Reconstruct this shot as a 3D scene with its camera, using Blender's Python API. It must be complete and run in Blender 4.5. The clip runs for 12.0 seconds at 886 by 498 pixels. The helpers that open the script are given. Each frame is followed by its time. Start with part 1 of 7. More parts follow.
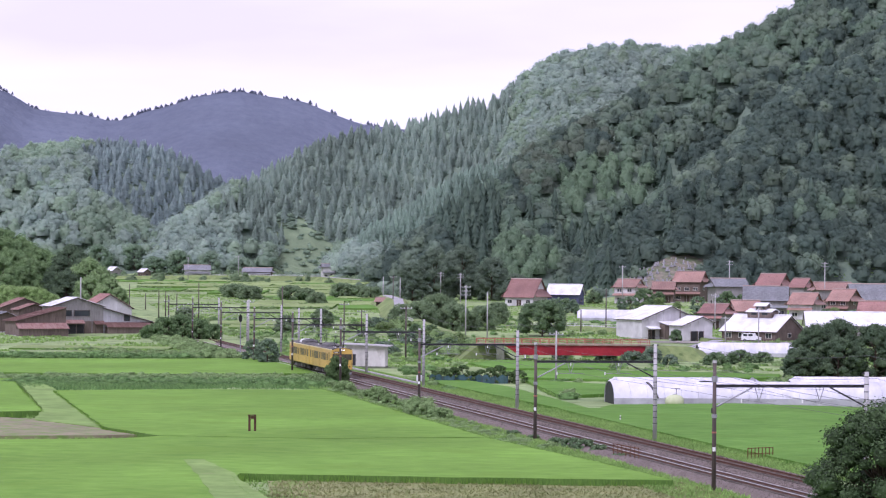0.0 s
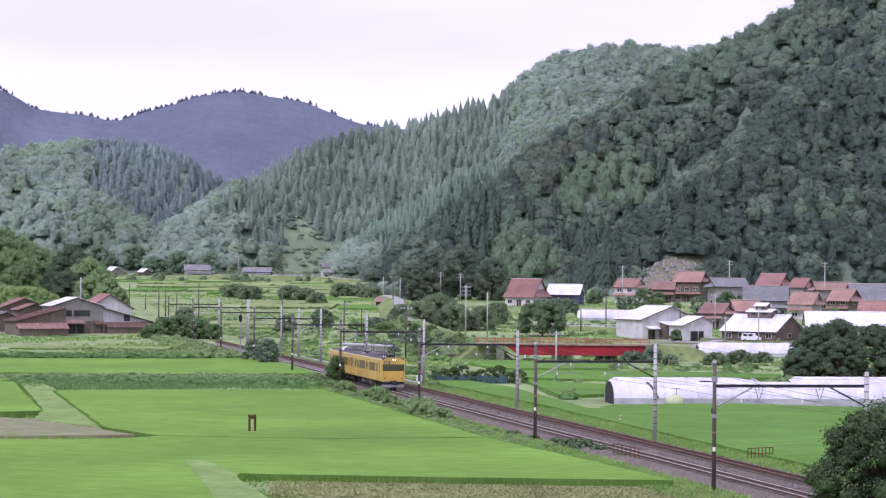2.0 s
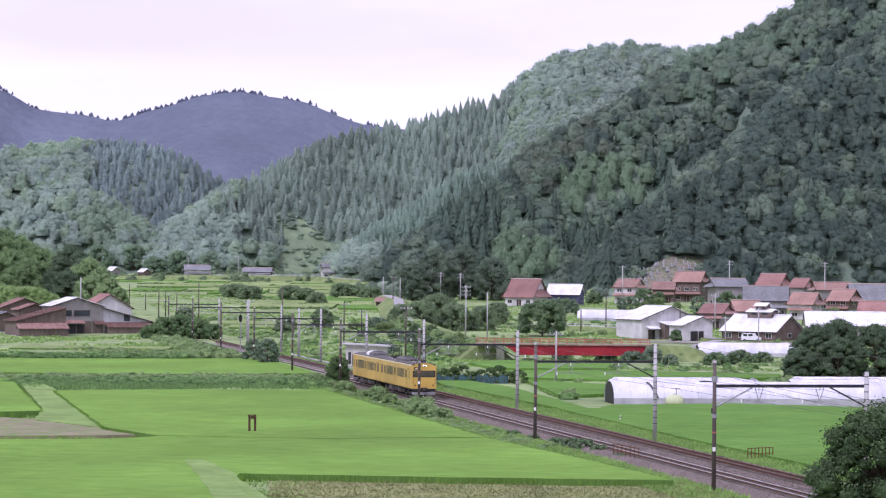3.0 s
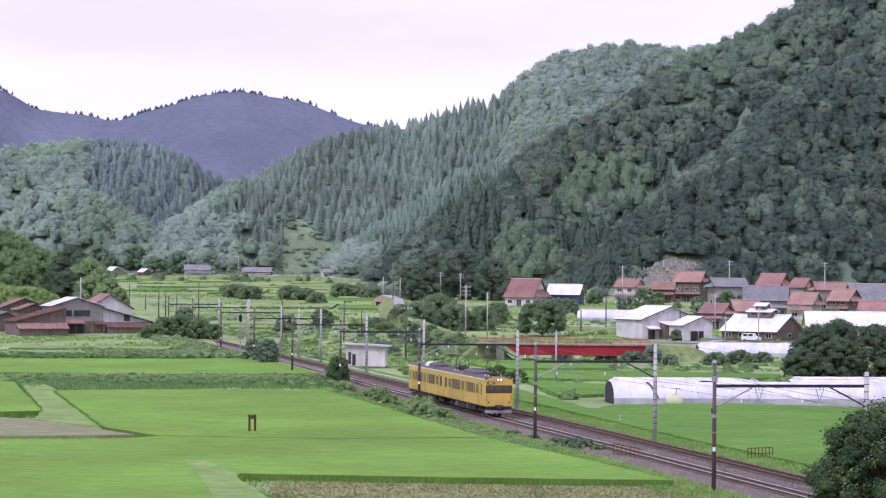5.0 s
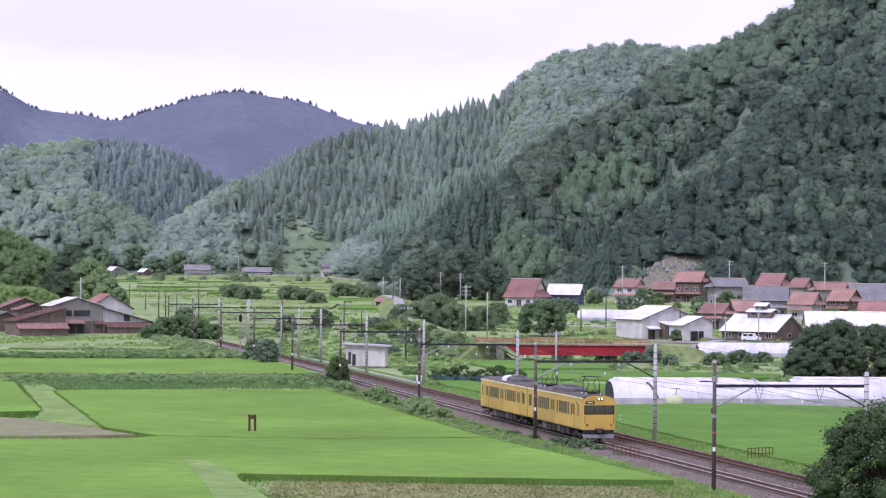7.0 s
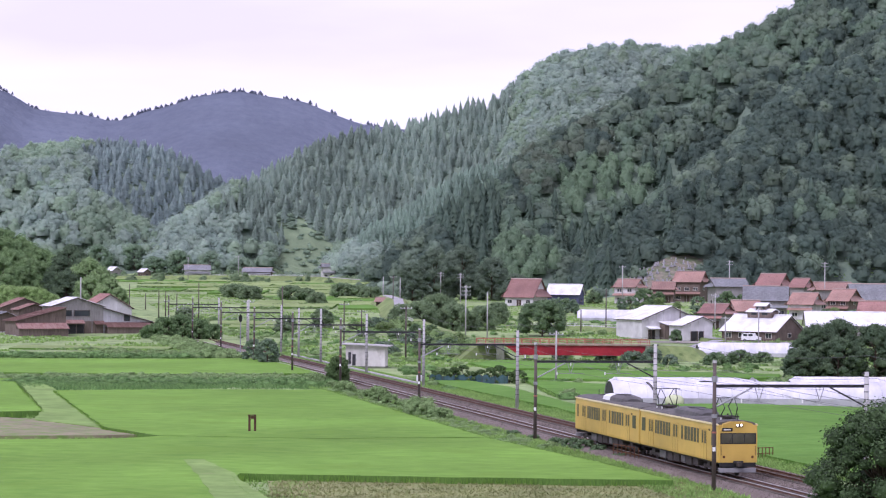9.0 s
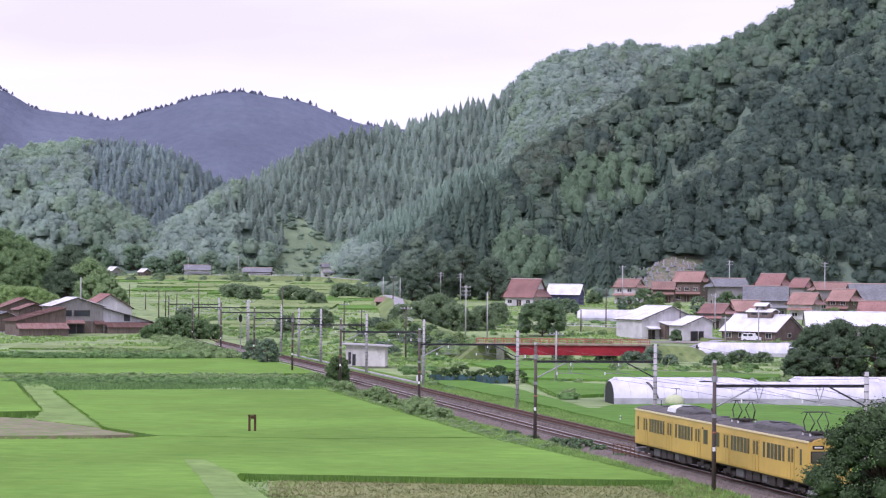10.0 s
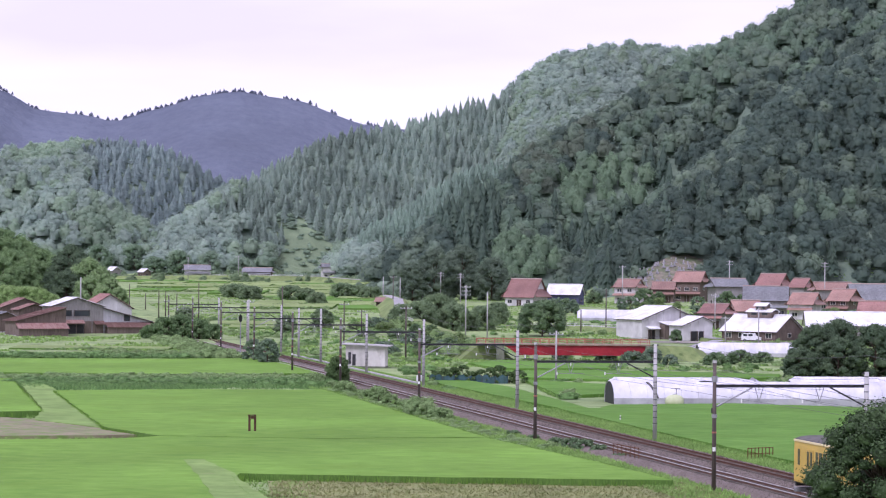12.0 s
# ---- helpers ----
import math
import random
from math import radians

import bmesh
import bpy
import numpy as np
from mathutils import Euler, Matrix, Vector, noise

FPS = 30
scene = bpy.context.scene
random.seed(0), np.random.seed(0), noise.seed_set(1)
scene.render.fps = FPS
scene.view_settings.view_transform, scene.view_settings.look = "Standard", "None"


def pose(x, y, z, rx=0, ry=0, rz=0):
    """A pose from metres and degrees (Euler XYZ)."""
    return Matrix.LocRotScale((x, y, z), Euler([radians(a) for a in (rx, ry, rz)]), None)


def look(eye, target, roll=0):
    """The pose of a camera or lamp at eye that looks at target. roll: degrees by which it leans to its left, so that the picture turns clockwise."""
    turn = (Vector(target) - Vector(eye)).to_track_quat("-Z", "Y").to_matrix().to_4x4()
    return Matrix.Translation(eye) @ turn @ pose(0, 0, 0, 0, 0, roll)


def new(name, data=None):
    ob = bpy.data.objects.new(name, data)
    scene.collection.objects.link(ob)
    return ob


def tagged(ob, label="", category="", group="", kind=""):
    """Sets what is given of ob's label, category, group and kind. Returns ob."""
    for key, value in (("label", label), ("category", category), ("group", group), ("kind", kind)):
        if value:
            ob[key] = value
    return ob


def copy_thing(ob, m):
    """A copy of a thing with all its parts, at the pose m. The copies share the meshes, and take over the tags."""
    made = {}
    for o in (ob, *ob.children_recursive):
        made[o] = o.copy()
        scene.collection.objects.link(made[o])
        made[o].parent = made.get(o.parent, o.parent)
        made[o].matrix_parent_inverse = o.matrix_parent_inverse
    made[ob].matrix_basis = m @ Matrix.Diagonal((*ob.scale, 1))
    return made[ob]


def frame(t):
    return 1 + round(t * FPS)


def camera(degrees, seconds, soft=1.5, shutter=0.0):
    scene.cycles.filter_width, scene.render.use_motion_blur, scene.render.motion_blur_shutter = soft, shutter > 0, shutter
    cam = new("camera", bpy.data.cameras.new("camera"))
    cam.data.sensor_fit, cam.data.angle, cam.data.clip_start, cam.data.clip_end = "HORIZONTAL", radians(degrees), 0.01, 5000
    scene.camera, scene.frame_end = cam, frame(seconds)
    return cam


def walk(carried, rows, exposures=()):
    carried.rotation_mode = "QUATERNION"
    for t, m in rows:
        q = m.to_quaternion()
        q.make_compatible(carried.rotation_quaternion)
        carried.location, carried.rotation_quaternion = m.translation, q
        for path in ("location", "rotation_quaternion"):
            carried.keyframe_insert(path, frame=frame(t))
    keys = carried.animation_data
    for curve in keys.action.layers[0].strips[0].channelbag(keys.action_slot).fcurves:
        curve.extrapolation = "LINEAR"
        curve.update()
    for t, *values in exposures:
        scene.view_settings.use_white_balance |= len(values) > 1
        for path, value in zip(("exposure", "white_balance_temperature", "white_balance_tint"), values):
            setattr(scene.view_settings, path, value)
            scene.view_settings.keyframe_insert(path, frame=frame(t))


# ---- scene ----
cam = camera(18.91, 12.0, soft=1.2)
EYE = Vector((0, 0, 13.53))
walk(cam, [(t, look(EYE, EYE + Vector((0, math.cos(radians(0.544)), math.sin(radians(0.544)))), 0.53)) for t in (0, 12)],
     exposures=[(0, 0.45, 5600, 30), (12, 0.45, 5600, 30)])

# ---- light: a high overcast with a faint sun ----
world = bpy.data.worlds.new("overcast")
scene.world = world
world.use_nodes = True
wn, wl = world.node_tree.nodes, world.node_tree.links
sky = wn.new("ShaderNodeTexSky")
sky.sky_type, sky.sun_disc = "NISHITA", False
sky.sun_elevation, sky.sun_rotation = radians(55), radians(215)
wco = wn.new("ShaderNodeTexCoord")
wmap = wn.new("ShaderNodeMapping")
wmap.inputs["Scale"].default_value = (3.0, 3.0, 16.0)
wno = wn.new("ShaderNodeTexNoise")
wno.inputs["Scale"].default_value, wno.inputs["Detail"].default_value = 1.3, 5.0
wramp = wn.new("ShaderNodeValToRGB")
wramp.color_ramp.elements[0].position, wramp.color_ramp.elements[0].color = 0.36, (0.71, 0.645, 0.72, 1)
wramp.color_ramp.elements[1].position, wramp.color_ramp.elements[1].color = 0.62, (0.82, 0.77, 0.80, 1)
wmix = wn.new("ShaderNodeMixRGB")
wsc = wn.new("ShaderNodeMixRGB")
wsc.blend_type, wsc.inputs[0].default_value, wsc.inputs[2].default_value = "MULTIPLY", 1.0, (0.09, 0.09, 0.09, 1)
wmix.inputs[0].default_value = 0.93
wl.new(wco.outputs["Generated"], wmap.inputs[0])
wl.new(wmap.outputs[0], wno.inputs["Vector"])
wl.new(wno.outputs["Fac"], wramp.inputs[0])
wl.new(sky.outputs[0], wsc.inputs[1])
wl.new(wsc.outputs[0], wmix.inputs[1])
wl.new(wramp.outputs[0], wmix.inputs[2])
wl.new(wmix.outputs[0], wn["Background"].inputs["Color"])
wn["Background"].inputs["Strength"].default_value = 1.0
sun = new("sun", bpy.data.lights.new("sun", "SUN"))
sun.data.energy, sun.data.angle, sun.data.color = 1.5, radians(14), (1.0, 0.96, 0.9)
sun.matrix_world = look((0, 0, 60), (30, 42, 0))


# ---- materials ----
def mat(name, a, b, scale=1.0, rough=0.8, bump=0.0, metal=0.0, vary=0.0, big=0.0, stretch=(1, 1, 1), streak=None, spec=0.3, island=False, bscale=None, thin=0.0):
    """Two mixed colours by noise, a second slower noise (big metres), relief, and variation piece by piece."""
    m = bpy.data.materials.new(name)
    m.use_nodes = True
    n, l = m.node_tree.nodes, m.node_tree.links
    p = n["Principled BSDF"]
    co = n.new("ShaderNodeTexCoord")
    mp = n.new("ShaderNodeMapping")
    mp.inputs["Scale"].default_value = stretch
    l.new(co.outputs["Object"], mp.inputs[0])
    no = n.new("ShaderNodeTexNoise")
    no.inputs["Scale"].default_value, no.inputs["Detail"].default_value, no.inputs["Roughness"].default_value = scale, 6, 0.65
    l.new(mp.outputs[0], no.inputs["Vector"])
    ra = n.new("ShaderNodeValToRGB")
    ra.color_ramp.elements[0].position, ra.color_ramp.elements[1].position = 0.33, 0.67
    ra.color_ramp.elements[0].color, ra.color_ramp.elements[1].color = (*a, 1), (*b, 1)
    l.new(no.outputs["Fac"], ra.inputs[0])
    out = ra.outputs[0]

    def scaled(src, low, high, val):
        mr = n.new("ShaderNodeMapRange")
        mr.inputs["To Min"].default_value, mr.inputs["To Max"].default_value = low, high
        l.new(val, mr.inputs["Value"])
        hs = n.new("ShaderNodeHueSaturation")
        l.new(mr.outputs[0], hs.inputs["Value"])
        l.new(src, hs.inputs["Color"])
        return hs.outputs[0]
    if big:
        n2 = n.new("ShaderNodeTexNoise")
        n2.inputs["Scale"].default_value, n2.inputs["Detail"].default_value = 1.0 / big, 3
        l.new(co.outputs["Object"], n2.inputs["Vector"])
        out = scaled(out, 0.55, 1.45, n2.outputs["Fac"])
    if vary:
        if island:
            gi = n.new("ShaderNodeNewGeometry")
            out = scaled(out, 1 - vary, 1 + vary, gi.outputs["Random Per Island"])
        else:
            oi = n.new("ShaderNodeObjectInfo")
            out = scaled(out, 1 - vary, 1 + vary, oi.outputs["Random"])
    if streak:
        n3 = n.new("ShaderNodeTexNoise")
        n3.inputs["Scale"].default_value, n3.inputs["Detail"].default_value = streak[0], 5
        r3 = n.new("ShaderNodeValToRGB")
        r3.color_ramp.elements[0].position, r3.color_ramp.elements[1].position = streak[2], streak[2] + 0.18
        l.new(co.outputs["Object"], n3.inputs["Vector"])
        l.new(n3.outputs["Fac"], r3.inputs[0])
        mx = n.new("ShaderNodeMixRGB")
        mx.inputs[2].default_value = (*streak[1], 1)
        l.new(r3.outputs[0], mx.inputs[0])
        l.new(out, mx.inputs[1])
        out = mx.outputs[0]
    l.new(out, p.inputs["Base Color"])
    p.inputs["Roughness"].default_value, p.inputs["Metallic"].default_value = rough, metal
    p.inputs["Specular IOR Level"].default_value = spec
    if bump:
        bn = n.new("ShaderNodeTexNoise")
        bn.inputs["Scale"].default_value, bn.inputs["Detail"].default_value = bscale or scale * 2.2, 4
        l.new(mp.outputs[0], bn.inputs["Vector"])
        bu = n.new("ShaderNodeBump")
        bu.inputs["Strength"].default_value, bu.inputs["Distance"].default_value = bump, 0.5 / (bscale or scale * 2.2)
        l.new(bn.outputs["Fac"], bu.inputs["Height"])
        l.new(bu.outputs[0], p.inputs["Normal"])
    if thin:
        tr = n.new("ShaderNodeBsdfTranslucent")
        l.new(out, tr.inputs["Color"])
        ms = n.new("ShaderNodeMixShader")
        ms.inputs[0].default_value = thin
        l.new(p.outputs[0], ms.inputs[1])
        l.new(tr.outputs[0], ms.inputs[2])
        l.new(ms.outputs[0], n["Material Output"].inputs["Surface"])
    return m


RICE = mat("rice_plants", (0.121, 0.242, 0.036), (0.181, 0.325, 0.056), 0.7, 0.8, 0.5, big=26, stretch=(0.55, 0.8, 1), bscale=3.0, streak=(0.12, (0.135, 0.25, 0.036), 0.55), spec=0.05)
# terrace rice, paler and greyer with valley haze in the colour
RICE_PALE = mat("hazed_pale_rice_plants", (0.2, 0.275, 0.095), (0.265, 0.342, 0.135), 0.7, 0.8, 0.4, big=26, stretch=(0.55, 0.8, 1), bscale=3.0, spec=0.05)
RICE_DEEP = mat("deep_green_rice_plants", (0.088, 0.198, 0.031), (0.135, 0.268, 0.050), 0.7, 0.8, 0.5, big=26, stretch=(0.55, 0.8, 1), bscale=3.0, streak=(0.12, (0.1, 0.205, 0.03), 0.55), spec=0.05)
# crop sides darker than the tops, with edge shade in the colour
RICE_SIDE = mat("shade_toned_rice_sides", (0.075, 0.155, 0.03), (0.13, 0.235, 0.05), 3.0, 0.8, 0.6, spec=0.1, stretch=(3, 3, 0.6))
BLADE = mat("grass_blades", (0.188, 0.324, 0.087), (0.319, 0.483, 0.144), 0.4, 0.7, 0, vary=0.25, island=True, spec=0.1, thin=0.35)
WEED = mat("dark_bank_weeds", (0.125, 0.235, 0.08), (0.225, 0.37, 0.13), 0.9, 0.7, 0, vary=0.35, island=True, spec=0.1, thin=0.35)
PATH_GRASS = mat("trodden_pale_grass", (0.17, 0.275, 0.078), (0.23, 0.33, 0.108), 0.8, 0.9, 0.3, big=5, bscale=4, streak=(0.35, (0.28, 0.26, 0.14), 0.64), spec=0.05)
TURF = mat("rough_turf", (0.143, 0.205, 0.077), (0.248, 0.305, 0.122), 0.5, 0.9, 0.7, big=7, bscale=2.5, streak=(0.6, (0.085, 0.13, 0.045), 0.56), spec=0.1)
# extra blue mixed into the meadow for haze over the valley
MEADOW = mat("valley_meadow", (0.182, 0.259, 0.116), (0.319, 0.405, 0.176), 0.12, 0.9, 0.5, big=24, stretch=(0.35, 1.6, 1), bscale=0.8, streak=(0.35, (0.09, 0.135, 0.045), 0.55), spec=0.1)
SLOPE_GRASS = mat("sloping_scrub_grass", (0.15, 0.205, 0.125), (0.215, 0.28, 0.165), 0.15, 0.9, 0.5, big=20, bscale=0.5, spec=0.05)
GRAVE_SOIL = mat("stony_grave_terrace", (0.17, 0.15, 0.12), (0.27, 0.235, 0.185), 0.8, 0.95, 0.6, big=6, streak=(0.5, (0.12, 0.15, 0.08), 0.42))
SOIL = mat("bare_soil_path", (0.195, 0.175, 0.11), (0.275, 0.25, 0.155), 1.2, 0.95, 0.6, big=5, streak=(0.9, (0.15, 0.24, 0.06), 0.46))
DRYGRASS = mat("cut_dry_grass", (0.17, 0.21, 0.07), (0.27, 0.27, 0.12), 1.1, 0.95, 0.8, big=4, stretch=(0.4, 1.5, 1), bscale=5, streak=(2.2, (0.12, 0.2, 0.045), 0.55))
BALLAST = mat("ballast_stone", (0.116, 0.095, 0.080), (0.243, 0.203, 0.177), 5.0, 0.95, 1.0, big=8, bscale=9)
SLEEPER = mat("sleeper_concrete", (0.111, 0.098, 0.085), (0.182, 0.163, 0.143), 2.0, 0.9, 0.3, vary=0.2, island=True)
RAIL_SHINY = mat("polished_rail", (0.58, 0.55, 0.53), (0.75, 0.73, 0.71), 0.8, 0.35, 0, metal=0.75)
RAIL_RUST = mat("rusty_rail", (0.07, 0.035, 0.022), (0.13, 0.065, 0.04), 2.0, 0.8, 0.2)
CONCRETE = mat("pale_concrete", (0.36, 0.35, 0.35), (0.50, 0.49, 0.49), 1.4, 0.9, 0.25, stretch=(1, 1, 0.2), big=3)
POLE_BROWN = mat("weathered_brown_pole", (0.075, 0.06, 0.055), (0.14, 0.115, 0.10), 2.0, 0.85, 0.3, stretch=(1, 1, 0.15))
STEEL_DARK = mat("dark_painted_steel", (0.035, 0.035, 0.04), (0.075, 0.075, 0.08), 2.0, 0.6, 0.1, metal=0.3)
STEEL_GREY = mat("galvanised_steel", (0.25, 0.26, 0.27), (0.38, 0.38, 0.4), 2.5, 0.5, 0.1, metal=0.5)
PORCELAIN = mat("white_porcelain", (0.75, 0.75, 0.74), (0.82, 0.82, 0.82), 2.0, 0.25)
WIRE = mat("overhead_wire", (0.10, 0.105, 0.10), (0.16, 0.16, 0.16), 1.0, 0.6, metal=0.4)
YELLOW = mat("railcar_yellow_paint", (0.516, 0.346, 0.070), (0.572, 0.386, 0.086), 0.8, 0.42, 0.04, big=4, spec=0.4)
DOOR_SEAM = mat("grimy_yellow_joint", (0.26, 0.165, 0.04), (0.34, 0.22, 0.055), 1.0, 0.7)
YELLOW_PALE = mat("faded_cornice_paint", (0.72, 0.6, 0.33), (0.8, 0.69, 0.42), 1.5, 0.5)
ROOFGREY = mat("railcar_roof_grey", (0.079, 0.076, 0.072), (0.137, 0.130, 0.122), 1.4, 0.85, 0.2, big=3)
ACGREY = mat("cooler_casing", (0.07, 0.068, 0.07), (0.12, 0.115, 0.11), 1.2, 0.6, 0.15)
ACWHITE = mat("cooler_casing_white", (0.68, 0.68, 0.68), (0.8, 0.8, 0.8), 1.2, 0.5, 0.1)
UNDER = mat("grimy_underframe", (0.028, 0.025, 0.023), (0.07, 0.06, 0.052), 2.5, 0.85, 0.3)
SKIRT = mat("grey_skirt_paint", (0.21, 0.21, 0.217), (0.294, 0.294, 0.303), 2.0, 0.6)
BLACK = mat("black_paint", (0.015, 0.015, 0.017), (0.03, 0.03, 0.032), 2.0, 0.5)
CREAM = mat("pale_panel_paint", (0.6, 0.57, 0.5), (0.7, 0.67, 0.6), 2.0, 0.5)


def glass(name, col, rough=0.08):
    m = mat(name, col, tuple(c * 1.8 for c in col), 0.6, rough, spec=0.6)
    return m


# opaque panes: lit interior and reflections are put into this olive colour
GLASS = mat("interior_toned_glass", (0.055, 0.054, 0.038), (0.11, 0.106, 0.074), 0.6, 0.35, spec=0.12)
PANE = glass("house_window_glass", (0.03, 0.035, 0.04))


def glow(name, col, strength):
    m = bpy.data.materials.new(name)
    m.use_nodes = True
    p = m.node_tree.nodes["Principled BSDF"]
    p.inputs["Base Color"].default_value = p.inputs["Emission Color"].default_value = (*col, 1)
    p.inputs["Emission Strength"].default_value = strength
    return m


HEADLIGHT = glow("lit_headlight", (1.0, 0.93, 0.82), 2.2)
ROOF_WHITE = mat("white_tin_roof", (0.68, 0.68, 0.71), (0.80, 0.80, 0.82), 0.6, 0.4, 0.1, big=3, streak=(0.5, (0.52, 0.50, 0.52), 0.60))
# red and brown tiles, lightened and greyed to hold the village haze
ROOF_RED = mat("red_glazed_tiles", (0.265, 0.142, 0.125), (0.345, 0.195, 0.168), 1.6, 0.5, 0.5, big=4, vary=0.2, stretch=(1, 1, 3), streak=(1.1, (0.2, 0.11, 0.085), 0.58))
ROOF_BROWN = mat("brown_glazed_tiles", (0.281, 0.167, 0.135), (0.367, 0.232, 0.189), 1.6, 0.5, 0.5, big=4, vary=0.2, stretch=(1, 1, 3), streak=(1.1, (0.23, 0.17, 0.14), 0.58))
RIDGE_TILE = mat("weathered_ridge_tiles", (0.36, 0.27, 0.235), (0.46, 0.37, 0.33), 1.5, 0.7, 0.3, vary=0.2)
ROOF_RUST = mat("rusty_corrugated_iron", (0.11, 0.062, 0.052), (0.18, 0.105, 0.088), 0.9, 0.75, 0.4, big=3, stretch=(4, 0.5, 1), streak=(0.8, (0.27, 0.19, 0.165), 0.56))
ROOF_GREY = mat("grey_roof_tiles", (0.15, 0.16, 0.17), (0.26, 0.265, 0.275), 1.4, 0.55, 0.5, big=4, vary=0.15, stretch=(1, 1, 3))
WALL_WHITE = mat("white_plaster", (0.510, 0.501, 0.501), (0.612, 0.603, 0.603), 0.7, 0.85, 0.1, big=2.5, streak=(0.7, (0.48, 0.47, 0.47), 0.62))
WALL_GREY = mat("grey_board_wall", (0.21, 0.20, 0.19), (0.33, 0.32, 0.31), 1.2, 0.85, 0.3, stretch=(5, 5, 0.3), big=3)
WALL_BROWN = mat("weathered_board_wall", (0.11, 0.085, 0.07), (0.2, 0.16, 0.135), 1.2, 0.9, 0.3, stretch=(5, 5, 0.3), big=3)
WALL_BLUE = mat("blue_sheet_wall", (0.055, 0.06, 0.13), (0.10, 0.11, 0.19), 1.0, 0.7, 0.2, stretch=(4, 4, 0.3))
TIMBER = mat("dark_timber", (0.05, 0.038, 0.03), (0.095, 0.07, 0.055), 2.0, 0.85, 0.3)
PLASTIC = mat("greenhouse_film", (0.576, 0.567, 0.644), (0.702, 0.693, 0.754), 0.5, 0.32, 0.25, big=2.5, stretch=(1.5, 0.4, 1), streak=(0.45, (0.56, 0.55, 0.62), 0.56), spec=0.5)
PLASTIC_LOW = mat("greenhouse_skirt_film", (0.346, 0.346, 0.374), (0.473, 0.473, 0.495), 0.8, 0.4, 0.2, big=3)
BRIDGE_RED = mat("red_girder_paint", (0.24, 0.015, 0.025), (0.34, 0.025, 0.035), 0.8, 0.5, 0.1, big=3, streak=(0.8, (0.2, 0.03, 0.03), 0.6))
RAIL_ORANGE = mat("faded_red_handrail", (0.34, 0.115, 0.08), (0.44, 0.17, 0.12), 1.2, 0.6)
RUST = mat("rusty_steel_bar", (0.102, 0.042, 0.018), (0.168, 0.078, 0.036), 2.5, 0.85, 0.2)
NET_BLUE = mat("blue_net", (0.03, 0.075, 0.085), (0.065, 0.12, 0.13), 1.2, 0.7, 0.4, big=3)
ROADGREY = mat("pale_asphalt", (0.27, 0.27, 0.28), (0.38, 0.37, 0.38), 0.6, 0.9, 0.2, big=6)
STONE = mat("grey_stone", (0.25, 0.25, 0.26), (0.42, 0.41, 0.42), 1.2, 0.85, 0.3, vary=0.25, island=True)
BARK = mat("bark", (0.07, 0.05, 0.035), (0.13, 0.1, 0.075), 3.0, 0.9, 0.5, stretch=(1, 1, 0.3))
# undergrowth green, lightened in colour to lift the shade between crowns
WOOD_FLOOR = mat("lifted_wood_floor", (0.131, 0.181, 0.140), (0.206, 0.269, 0.194), 0.2, 0.95, 0.4, big=15, spec=0.0)
BANK_SCRUB = mat("bank_scrub_leaves", (0.2, 0.305, 0.125), (0.31, 0.43, 0.185), 0.7, 0.8, 0, vary=0.3, island=True, spec=0.05, thin=0.35)
# right hill canopies: colours raised, thin at 0.5, to lift gaps like haze
LEAF_BROAD = mat("broadleaf_canopy", (0.181, 0.249, 0.197), (0.277, 0.359, 0.251), 0.16, 0.8, 0, vary=0.08, island=True, big=26, spec=0.05, thin=0.5)
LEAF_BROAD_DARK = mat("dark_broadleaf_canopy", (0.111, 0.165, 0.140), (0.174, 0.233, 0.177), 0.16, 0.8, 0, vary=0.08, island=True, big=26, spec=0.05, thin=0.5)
LEAF_BROAD_PALE = mat("pale_broadleaf_canopy", (0.194, 0.282, 0.206), (0.279, 0.379, 0.259), 0.16, 0.8, 0, vary=0.08, island=True, big=26, spec=0.05, thin=0.5)
LEAF_RUSSET = mat("brown_tinged_canopy", (0.162, 0.209, 0.156), (0.224, 0.273, 0.196), 0.16, 0.8, 0, vary=0.12, island=True, big=26, spec=0.05, thin=0.5)
LEAF_BAMBOO = mat("bamboo_canopy", (0.217, 0.319, 0.208), (0.303, 0.416, 0.265), 0.2, 0.8, 0, vary=0.12, island=True, spec=0.05, thin=0.5)
LEAF_CEDAR = mat("cedar_canopy", (0.110, 0.167, 0.132), (0.170, 0.235, 0.169), 0.3, 0.8, 0, vary=0.08, island=True, big=30, spec=0.05, thin=0.5)
# distant canopies: haze is painted in, each colour paler and bluer
LEAF_FARCEDAR = mat("hazed_ridge_cedar_canopy", (0.266, 0.350, 0.296), (0.357, 0.445, 0.358), 0.12, 0.85, 0, vary=0.08, island=True, big=40, spec=0.0, thin=0.5)
# lit row on the lower rib: its brightness sits in this greener colour
LEAF_RIBCEDAR = mat("lit_rib_cedar_canopy", (0.257, 0.358, 0.288), (0.346, 0.461, 0.359), 0.12, 0.85, 0, vary=0.08, island=True, big=30, spec=0.0, thin=0.5)
LEAF_MIDCEDAR = mat("hazed_hill_cedar_canopy", (0.270, 0.348, 0.339), (0.336, 0.420, 0.389), 0.12, 0.85, 0, vary=0.12, island=True, big=50, spec=0.0, thin=0.5)
LEAF_MID = mat("hazed_mixed_wood_canopy", (0.320, 0.412, 0.357), (0.440, 0.538, 0.434), 0.09, 0.85, 0, vary=0.08, island=True, big=60, spec=0.0, thin=0.5)
LEAF_MIDPALE = mat("hazed_pale_wood_canopy", (0.290, 0.394, 0.291), (0.394, 0.498, 0.357), 0.09, 0.85, 0, vary=0.08, island=True, big=60, spec=0.0, thin=0.5)
